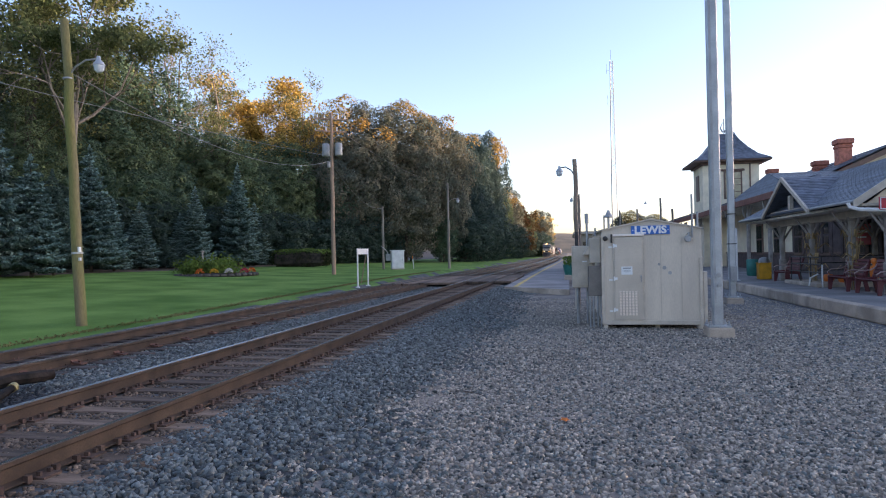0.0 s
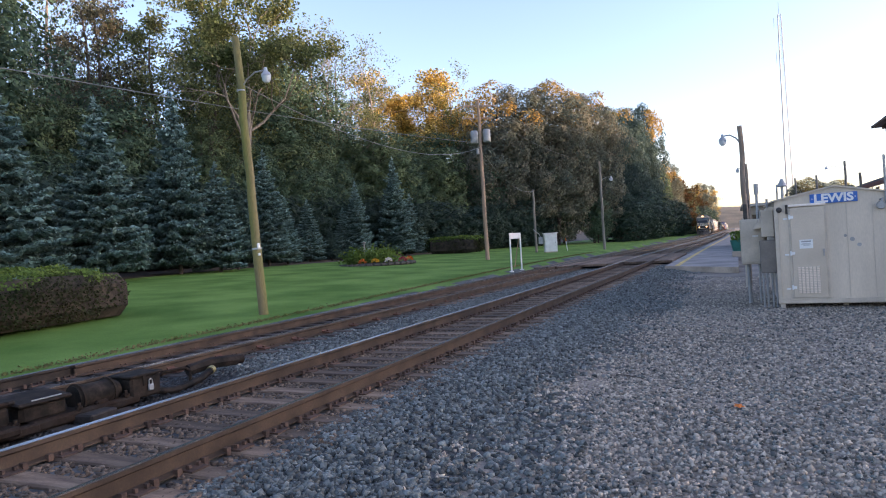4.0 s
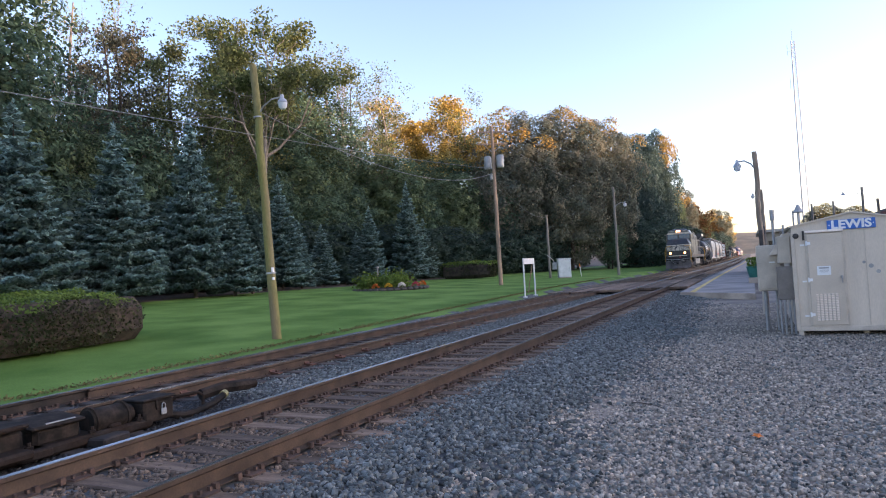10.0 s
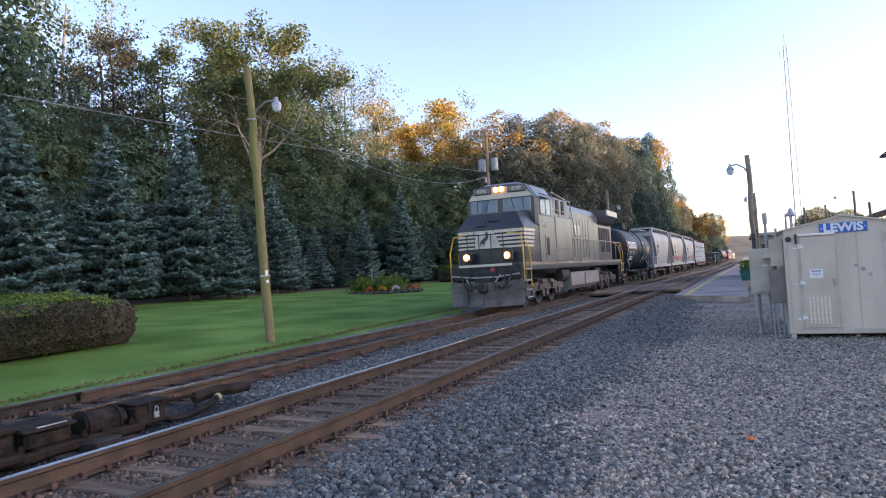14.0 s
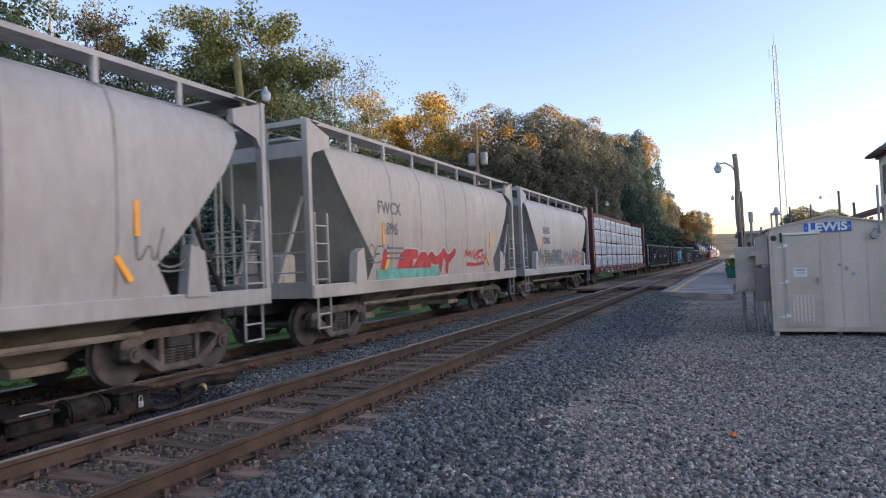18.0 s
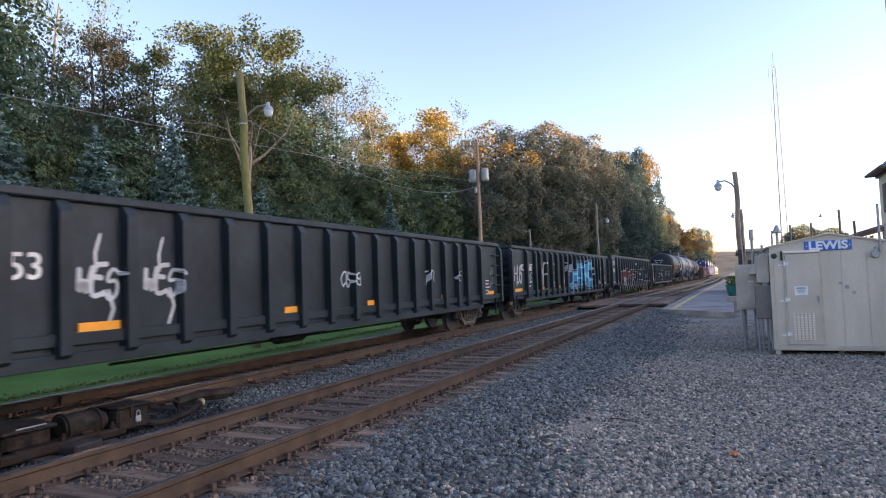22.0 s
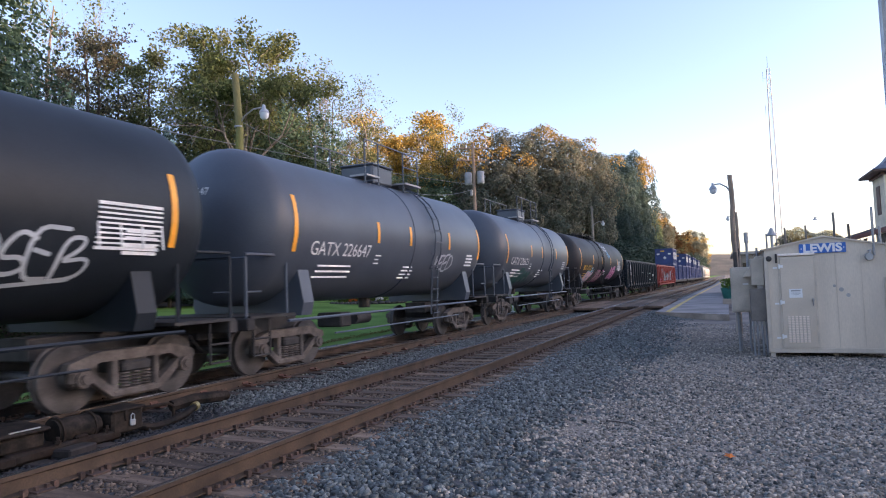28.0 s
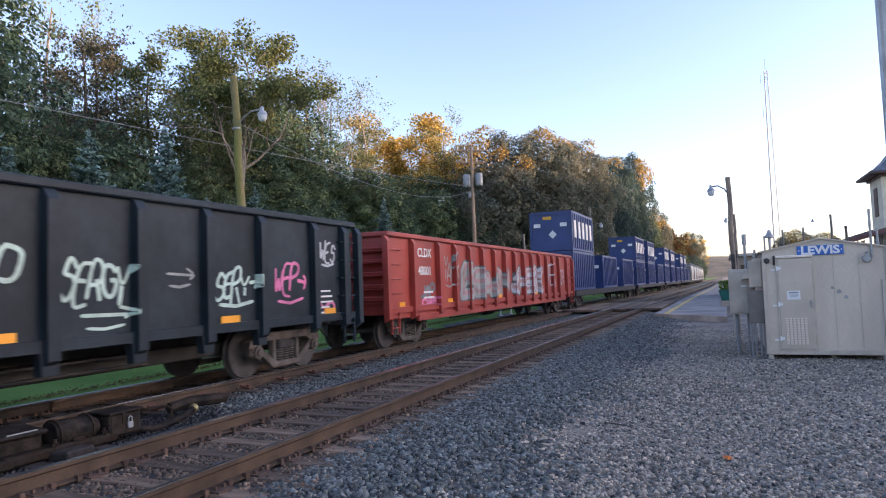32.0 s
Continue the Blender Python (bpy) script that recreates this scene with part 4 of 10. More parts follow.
def hopper(d0, d1, paint, label, marks=(), seed=1, extras=None, detail=True):
    car, L = begin("covered_hopper", d0, d1, label)
    P = M[paint]
    h, top, sill, bot = L / 2, 4.05, 1.30, 1.02
    # body: rounded upright cross-section, cut back by slope sheets at both ends
    prof = [(1.47, sill), (1.52, 1.75), (1.555, 2.12), (1.57, 2.6), (1.57, 3.3), (1.53, 3.8), (1.40, 4.14), (1.08, 4.32), (0.55, 4.40)]
    prof = [(-x, z) for x, z in prof] + prof[::-1]
    n = len(prof)

    def cut(z):      # how far the body reaches along y at height z
        return h - 0.80 - max(0, 3.9 - z) ** 1.25 * 0.68 if z > 1.65 else h - 2.3

    ys = [-1, -0.98] + [i / 12 for i in range(-11, 12)] + [0.98, 1]
    vs = []
    for u in ys:
        for x, z in prof:
            rib = 1.0
            vs.append((x * rib, u * cut(z), z))
    m = Mesh()
    fs = [(i * n + j, (i + 1) * n + j, (i + 1) * n + j + 1, i * n + j + 1) for i in range(len(ys) - 1) for j in range(n - 1)]
    m.add(vs, [f[::-1] for f in fs] if False else fs, True)
    m.add(vs[:n], [tuple(range(n))]), m.add(vs[-n:], [tuple(range(n))[::-1]])
    part("body", m, P, car)
    part("side_sill", Mesh().span((1.38, -h + 0.1, bot), (1.56, h - 0.1, sill), 0.02).span((-1.56, -h + 0.1, bot), (-1.38, h - 0.1, sill), 0.02), P, car)
    for s in (-1, 1):
        part("floor_plate", Mesh().span((-1.38, s * (h - 0.05), 1.04), (1.38, s * (h - 2.9), 1.12)), P, car)
    part("center_sill", Mesh().span((-0.3, -h, 0.72), (0.3, h, 1.04)), M["under"], car)
    for s in (-1, 1):
        e = s * (h - 0.14)
        end = Mesh()
        for x in (-1.46, 1.46):
            end.box((x, e, 2.86), (0.14, 0.12, 3.5), None, 0.01)
            end.prism([(e, 4.6), (e, 3.70), (e - s * 0.18, 3.95), (e - s * 0.75, 4.12), (e - s * 0.75, 4.36)], x - 0.05, x + 0.05, 'x')
        end.box((0, e, 4.55), (3.05, 0.10, 0.10)).box((0, e, 4.02), (2.9, 0.05, 0.3)).box((0, e, 1.2), (3.05, 0.12, 0.32))
        end.box((0, e - s * 0.3, 4.62), (2.9, 0.5, 0.03))
        part("end_frame", end, P, car)
        lad = Mesh()
        ladder(lad, 1.50, e - s * 0.34, 1.25, 2.75, 0.44, 0.36)
        for x in (-0.9, -0.45, 0.5):
            lad.cyl((x, e, 1.3), (x, e, 4.5), 0.03, n=6)
        for z in (1.55, 1.95, 2.35):
            lad.cyl((-1.4, e, z), (1.4, e, z), 0.018, n=5)
        part("ladder", lad, P, car)
        st = Mesh()
        for y in (e - s * 0.6, e - s * 0.16):
            st.tube([(1.50, y, 1.05), (1.50, y, 0.42)], 0.022, 5)
        for z in (0.42, 0.7):
            st.cyl((1.50, e - s * 0.6, z), (1.50, e - s * 0.16, z), 0.02, n=5)
        part("stirrup_step", st, P, car)
        part("bolster_web", Mesh().prism([(s * (h - 2.1), 1.25), (s * (h - 1.62), 1.25), (s * (h - 1.72), 1.95), (s * (h - 2.0), 2.05)], 1.40, 1.60, 'x').prism([(s * (h - 2.1), 1.25), (s * (h - 1.62), 1.25), (s * (h - 1.72), 1.95), (s * (h - 2.0), 2.05)], -1.60, -1.40, 'x'), P, car)
        brace = Mesh()
        for x in (-0.55, 0.55):
            brace.cyl((x, s * (h - 0.2), 1.15), (x, s * (h - 1.2), 3.2), 0.05, n=6)
        brace.box((0.2, s * (h - 0.8), 1.6), (0.5, 0.5, 0.7), None, 0.05).cyl((-0.7, s * (h - 0.9), 1.5), (-0.7, s * (h - 0.9), 2.1), 0.16, n=10)
        part("brake_gear", brace, M["under"] if s > 0 else P, car)
    # running board with its rails on the roof
    walkway = Mesh()
    for x in (-1.10, 1.10):
        walkway.box((x, 0, 4.62), (0.48, L - 0.3, 0.03))
    part("running_board", walkway, M["grating"], car)
    posts = Mesh()
    for i in range(9):
        y = -h + 0.4 + (L - 0.8) * i / 8
        for x in (-1.32, 1.32):
            posts.box((x, y, 4.43), (0.06, 0.08, 0.40))
    for x in (-1.34, 1.34):
        posts.box((x, 0, 4.63), (0.03, L - 0.3, 0.08))
    part("walkway_bracket", posts, P, car)
    part("hatch", Mesh().box((0, 0, 4.47), (0.75, L - 2.2, 0.16), None, 0.04), P, car)
    for y in (-L * 0.21, 0, L * 0.21):
        m = Mesh()
        a, b = 1.25, L * 0.105
        m.add([(-a, y - b, 1.1), (a, y - b, 1.1), (a, y + b, 1.1), (-a, y + b, 1.1), (-0.35, y - 0.3, 0.42), (0.35, y - 0.3, 0.42), (0.35, y + 0.3, 0.42), (-0.35, y + 0.3, 0.42)],
              [(0, 4, 5, 1), (1, 5, 6, 2), (2, 6, 7, 3), (3, 7, 4, 0), (4, 7, 6, 5)])
        m.box((0, y, 0.38), (1.0, 0.8, 0.14), None, 0.02)
        part("discharge_gate", m, M["hop_under"], car)
    pipe = Mesh().cyl((1.1, -L * 0.3, 0.75), (1.1, L * 0.3, 0.75), 0.05, n=6)
    part("brake_pipe", pipe, M["hop_under"], car)
    truck(car, -h + 1.75), truck(car, h - 1.75), coupler(car, L)
    sheets = Mesh()
    for y, tilt in ((-h + 2.85, 0.10), (h - 2.85, -0.10)):
        sheets.box((1.572, y + tilt, 2.40), (0.02, 0.09, 0.5)).box((1.532, y + tilt * 3, 1.70), (0.02, 0.09, 0.42), Matrix.Rotation(-0.6 * math.copysign(1, tilt), 3, 'X'))
    part("reflector", sheets, M["reflector"], car, "orange reflective strips")
    for s, size, d, z in marks:
        lettering(s, size, M["text_grey"], car, side_pose(1.576, d - (d0 + d1) / 2, z), stretch=0.95)
    bars(car, 1.562, -L * 0.22, 2.05, 1.3, 3, 0.12, M["text_grey"], 0.05, seed)
    rngh = random.Random(seed)
    for u in (-0.62, -0.31, 0.0, 0.31, 0.62):
        y = u * (h - 1.4)
        pts = [(x + 0.004, y, z) for x, z in ((1.475, 1.34), (1.52, 1.75), (1.555, 2.12), (1.57, 2.6), (1.57, 3.3), (1.53, 3.8), (1.40, 4.14), (1.08, 4.32))]
        m = Mesh()
        vs = [(a, b + sg * 0.022, c) for a, b, c in pts for sg in (-1, 1)]
        m.add(vs, [(2 * i, 2 * i + 1, 2 * i + 3, 2 * i + 2) for i in range(len(pts) - 1)])
        part("side_seam", m, M["hopper_seam"], car)
    for k in range(5):
        y, z = rngh.uniform(-h + 1.5, h - 1.5), rngh.choice((1.38, 1.38, 3.5))
        m = Mesh()
        ribbon(m, [(y, z), (y + rngh.uniform(-0.1, 0.1), z + rngh.uniform(0.3, 0.6))], rngh.uniform(0.03, 0.08), lambda yy, zz: 1.478 + 0.075 * smooth01((zz - 1.3) / 1.0) - 0.05 * smooth01((zz - 3.1) / 0.5) - 0.10 * smooth01((zz - 3.6) / 0.4), 0.007)
        part("rust_streak", m, M["rust_streak"], car)
    if extras:
        extras(car, L)
    return car


M["hopper_seam"] = mat("hopper_seam", (0.21, 0.205, 0.195), 0.6, var=0.2)
M["rust_streak"] = mat("rust_streak", (0.24, 0.17, 0.11), 0.7, var=0.35, scale=4)
M["text_grey"] = mat("lettering_grey", (0.13, 0.13, 0.135), 0.6, var=0.3, scale=6)
M["grating"] = mat("grating", (0.30, 0.30, 0.30), 0.6, 0.2, var=0.2)
M["hop_under"] = mat("hopper_underside", (0.22, 0.19, 0.155), 0.8, var=0.3, scale=2)


def tank(d0, d1, paint, label, radius, cz, top_mats=(), seed=1, extras=None, ink="text_white", dome_y=None, strips=None, low=False):
    car, L = begin("tank_car", d0, d1, label)
    P, h = M[paint], L / 2
    e = h - 0.55
    e += 0.2
    prof = [(0.02, -e)]
    for a in range(1, 8):
        t = a / 7 * math.pi / 2
        prof.append((radius * math.sin(t), -e + 0.75 * (1 - math.cos(t))))
    prof += [(radius, y) for y in (-e * 0.5, -e * 0.18, e * 0.02, e * 0.5)]
    prof += [(r, -y) for r, y in prof[7::-1]]
    part("tank", Mesh().lathe(prof, (0, 0, cz), 48, 'y'), P, car)
    y0 = L * 0.06 if dome_y is None else dome_y
    band = Mesh().lathe([(radius + 0.004, y0 - 0.5), (radius + 0.022, y0 - 0.48), (radius + 0.022, y0 - 0.40), (radius + 0.004, y0 - 0.38)], (0, 0, cz), 48, 'y')
    part("jacket_seam", band, P, car)
    if low:
        dome = Mesh().cyl((0, y0 - 0.8, cz + radius - 0.05), (0, y0 - 0.8, cz + radius + 0.16), 0.36, n=18).cyl((0, y0 - 0.8, cz + radius + 0.16), (0, y0 - 0.8, cz + radius + 0.21), 0.42, n=18).box((0, y0 + 1.4, cz + radius + 0.08), (1.3, 3.6, 0.05), None, 0.01)
    else:
        dome = Mesh().box((0, y0 - 0.2, cz + radius + 0.20), (1.0, 1.15, 0.50), None, 0.05).box((0, y0 - 0.2, cz + radius + 0.47), (1.06, 1.2, 0.05), None, 0.02)
    part("valve_housing", dome, P, car)
    rails = Mesh()
    zt = cz + radius
    tall = 0.16 if low else 0.95
    for y in (y0 - 1.6, y0 - 0.9, y0 + 0.55, y0 + 1.5):
        for x in (-0.75, 0.75):
            rails.cyl((x, y, zt - 0.25), (x, y, zt + tall), 0.022, n=5)
    for x in (-0.75, 0.75):
        rails.cyl((x, y0 - 1.6, zt + tall), (x, y0 + 1.5, zt + tall), 0.02, n=5)
        rails.cyl((x, y0 + 0.55, zt + tall * 0.58), (x, y0 + 1.5, zt + tall * 0.58), 0.02, n=5)
    part("top_railing", rails, P, car)
    part("top_platform", Mesh().box((0, y0 + 1.0, zt + 0.06), (1.7, 1.0, 0.05)).box((0.55, y0 - 1.25, zt + 0.03), (0.5, 0.7, 0.05)), M["grating"] if paint == "tank_grey" else P, car)
    lad = Mesh()
    for s in (-1, 1):
        pts = []
        for a in range(7):
            t = radians(-30 + 100 * a / 6)
            pts.append(((radius + 0.10) * math.cos(t), y0 + 0.85 + s * 0.2, cz + (radius + 0.10) * math.sin(t)))
        lad.tube([(1.45, y0 + 0.85 + s * 0.2, 0.75), (1.52, y0 + 0.85 + s * 0.2, cz - 0.8)] + pts, 0.022, 5)
    for k in range(11):
        z = 0.78 + 0.33 * k
        x = 1.52 if z < cz - 0.2 else max(0.4, math.sqrt(max(0.05, (radius + 0.10) ** 2 - (z - cz) ** 2)))
        lad.cyl((x, y0 + 0.65, z), (x, y0 + 1.05, z), 0.018, n=5)
    part("ladder", lad, P, car)
    for s in (-1, 1):
        frame_m = Mesh()
        frame_m.span((-0.35, s * h, 0.70), (0.35, s * (h - 2.9), 1.02), 0.02)
        frame_m.box((0, s * (h - 0.12), 0.98), (2.9, 0.2, 0.22), None, 0.02)
        frame_m.box((0, s * (h - 0.75), 1.10), (2.9, 1.3, 0.05))
        part("stub_sill", frame_m, M["under"], car)
    for s in (-1, 1):
        saddle = Mesh().prism([(1.35, 1.05), (1.42, 1.3), (1.28, cz - radius * 0.52), (0.75, cz - radius * 0.80), (-0.75, cz - radius * 0.80), (-1.28, cz - radius * 0.52), (-1.42, 1.3), (-1.35, 1.05)], s * (h - 2.05), s * (h - 1.7), 'y')
        part("saddle", saddle, P, car)
        er = Mesh()
        for x in (-1.35, 1.35):
            er.tube([(x, s * (h - 0.1), 1.05), (x, s * (h - 0.1), 2.15)], 0.03, 6)
            er.tube([(x, s * (h - 1.25), 1.05), (x, s * (h - 1.25), 2.12), (x, s * (h - 1.1), 2.22), (x, s * (h - 0.1), 2.22)], 0.028, 6)
            er.cyl((x, s * (h - 0.1), 1.55), (x, s * (h - 0.5), 1.55), 0.02, n=5)
        er.cyl((-1.35, s * (h - 0.1), 2.15), (1.35, s * (h - 0.1), 2.15), 0.025, n=6)
        part("end_railing", er, P, car)
        st = Mesh()
        for y in (h - 0.65, h - 0.2):
            st.tube([(1.42, s * y, 1.05), (1.42, s * y, 0.42)], 0.022, 5)
        st.cyl((1.42, s * (h - 0.65), 0.42), (1.42, s * (h - 0.2), 0.42), 0.02, n=5).cyl((1.42, s * (h - 0.65), 0.72), (1.42, s * (h - 0.2), 0.72), 0.02, n=5)
        part("stirrup_step", st, M["under"], car)
    part("side_rail", Mesh().cyl((1.42, -h + 1.2, 0.98), (1.42, h - 1.2, 0.98), 0.032, n=6).cyl((1.42, -h + 2.8, 0.62), (1.42, h - 2.8, 0.62), 0.02, n=6), P, car)
    part("bottom_outlet", Mesh().cyl((0, 0.2, cz - radius - 0.25), (0, 0.2, cz - radius + 0.05), 0.16, n=10), M["under"], car)
    part("brake_valve", Mesh().box((0.2, -1.6, 0.8), (0.7, 0.5, 0.35), None, 0.04), M["under"], car)
    part("air_reservoir", Mesh().cyl((0.3, -0.9, 0.78), (0.3, -0.2, 0.78), 0.15, n=10), M["under"], car)
    truck(car, -h + 1.75), truck(car, h - 1.75), coupler(car, L)

    def on_tank(z, lift=0.012):
        return math.sqrt(max(0.01, radius ** 2 - (z - cz) ** 2)) + lift

    def curved(m, y, z0, z1, w, n=6):
        vs = []
        for i in range(n + 1):
            z = z0 + (z1 - z0) * i / n
            vs += [(on_tank(z), y - w / 2, z), (on_tank(z), y + w / 2, z)]
        m.add(vs, [(2 * i, 2 * i + 1, 2 * i + 3, 2 * i + 2) for i in range(n)])

    for y, k in strips or ((-e + 1.05, 0.55), (-e * 0.22, 0.25), (e * 0.28, 0.25), (e - 1.05, 0.55)):
        m = Mesh()
        curved(m, y, cz - k, cz + k, 0.12)
        part("reflector", m, M["reflector"], car, "orange reflective strip")
    if extras:
        extras(car, L, on_tank, curved)
    return car


def rib_rows(L, near, n, rear):
    """Rib places along a gondola: the given ones at both ends, n equal bays between."""
    a, b = near[-1], L - rear[-1]
    return [q - L / 2 for q in list(near) + [a + (b - a) * i / n for i in range(1, n)] + [L - q for q in rear[::-1]]]


def gondola(d0, d1, paint, label, height=2.88, near=(0.12, 2.11, 3.34, 4.09), bays=13, marks=(), seed=1, extras=None, ink="text_white", stripes=((1.1, 0.9), (4.7, 0.4)), deep=0.0, rear=None):
    """marks: words with their size, place behind the car's front and height; deep: half the width of the gussets that hang below the sill at the ribs."""
    car, L = begin("gondola", d0, d1, label)
    P, h = M[paint], L / 2
    ribs = rib_rows(L, near, bays, rear or near)
    foot = 0.50 if deep > 0.3 else 0.64
    floor = 1.05
    wall = Mesh()
    for s in (-1, 1):
        wall.span((s * 1.40, -h + 0.25, 0.92 if deep else 0.78), (s * 1.43, h - 0.25, height - 0.05))
    part("side_wall", wall, P, car)
    for s in (-1, 1):
        end = part("end_wall", Mesh().span((-1.40, s * (h - 0.28), 0.9), (1.40, s * (h - 0.25), height - 0.03)), P, car)
        for k in range(5):
            part("end_rib", Mesh().box((0, s * (h - 0.20), 1.3 + k * (height - 1.5) / 4.6), (2.8, 0.12, 0.14), None, 0.03), P, end)
    part("floor", Mesh().span((-1.40, -h + 0.28, floor - 0.08), (1.40, h - 0.28, floor)).span((-0.35, -h, 0.70), (0.35, h, floor - 0.08)), M["under"], car)
    if deep:
        part("centre_sill", Mesh().span((-0.60, -h + 3.0, 0.46), (0.60, h - 3.0, 0.69), 0.02), M["under"], car)
    top = Mesh()
    for s in (-1, 1):
        top.box((s * 1.44, 0, height), (0.16, L - 0.35, 0.12), None, 0.02)
        top.box((0, s * (h - 0.24), height), (3.04, 0.16, 0.12), None, 0.02)
    part("top_chord", top, P, car)
    rib = shared("rib%s%.2f" % (paint, height), lambda: Mesh().prism([(0.0, 0.72), (0.15, 0.82), (0.15, height - 0.2), (0.06, height - 0.06), (0, height - 0.06)], -0.085, 0.085, 'y').data("rib", P))
    for y in ribs:
        part("rib", rib, None, car, at=pose(1.43, y, 0))
        part("rib", rib, None, car, at=pose(-1.43, y, 0, 0, 0, 180))
        if deep and abs(y) < h - 2.5:
            part("gusset", shared("gusset" + paint, lambda: Mesh().prism([(-deep, 0.94), (deep, 0.94), (deep * 0.77, 0.76), (min(deep * 0.7, 0.16), foot), (-min(deep * 0.7, 0.16), foot), (-deep * 0.77, 0.76)], 1.36, 1.50, 'x').data("gusset", P)), None, car, at=pose(0, y, 0))
    for s in (-1, 1):
        if not deep:
            part("side_sill", Mesh().span((s * 1.40, -h + 1.9, 0.66), (s * 1.50, h - 1.9, 0.84), 0.01), P, car)
        part("side_rail", Mesh().span((s * 1.40, -h + 0.2, 0.92), (s * 1.50, h - 0.2, 1.08), 0.01), P, car)
    for s in (-1, 1):
        m = Mesh()
        for k in range(5):          # separate grab irons bolted to the side
            z = 1.05 + k * (height - 1.3) / 4.4
            m.tube([(1.43, s * (h - 0.28), z), (1.53, s * (h - 0.28), z), (1.53, s * (h - 0.82), z), (1.43, s * (h - 0.82), z)], 0.016, 5)
        ladder(m, 1.50, s * (h - 0.5), 0.42, 0.95, 0.40, 0.26)
        for k in range(5):
            m.cyl((0.85, s * (h - 0.1), 1.2 + k * 0.34), (1.35, s * (h - 0.1), 1.2 + k * 0.34), 0.018, n=5)
        part("ladder", m, P, car)
    part("brake_rigging", Mesh().cyl((0.9, -h * 0.5, 0.55), (0.9, h * 0.5, 0.55), 0.025, n=5).cyl((0.5, -1.0, 0.6), (0.5, -0.2, 0.6), 0.2, n=10).box((-0.3, 1.2, 0.62), (0.6, 0.7, 0.4), None, 0.04).cyl((0.9, -h * 0.5, 0.7), (0.9, h * 0.5, 0.7), 0.02, n=5), M["under"], car)
    for d, w in stripes:
        part("reflector", Mesh().box((1.448, d - h, 1.12), (0.01, w, 0.15)), M["reflector"], car, "orange reflective strip")
    truck(car, -h + 2.15), truck(car, h - 2.15), coupler(car, L)
    for s, size, d, z in marks:
        lettering(s, size, M[ink], car, side_pose(1.444, d - h, z))
    bars(car, 1.442, 2.72 - h, 1.42, 0.75, 2, 0.15, M[ink], 0.05, seed)
    bars(car, 1.442, h - 1.25, 1.55, 0.45, 5, 0.11, M[ink], 0.035, seed + 1)
    bars(car, 1.442, 1.2 - h, 0.98, 1.3, 1, 0.1, M[ink], 0.03, seed + 2)
    if extras:
        extras(car, h, ribbed(ribs))
    return car


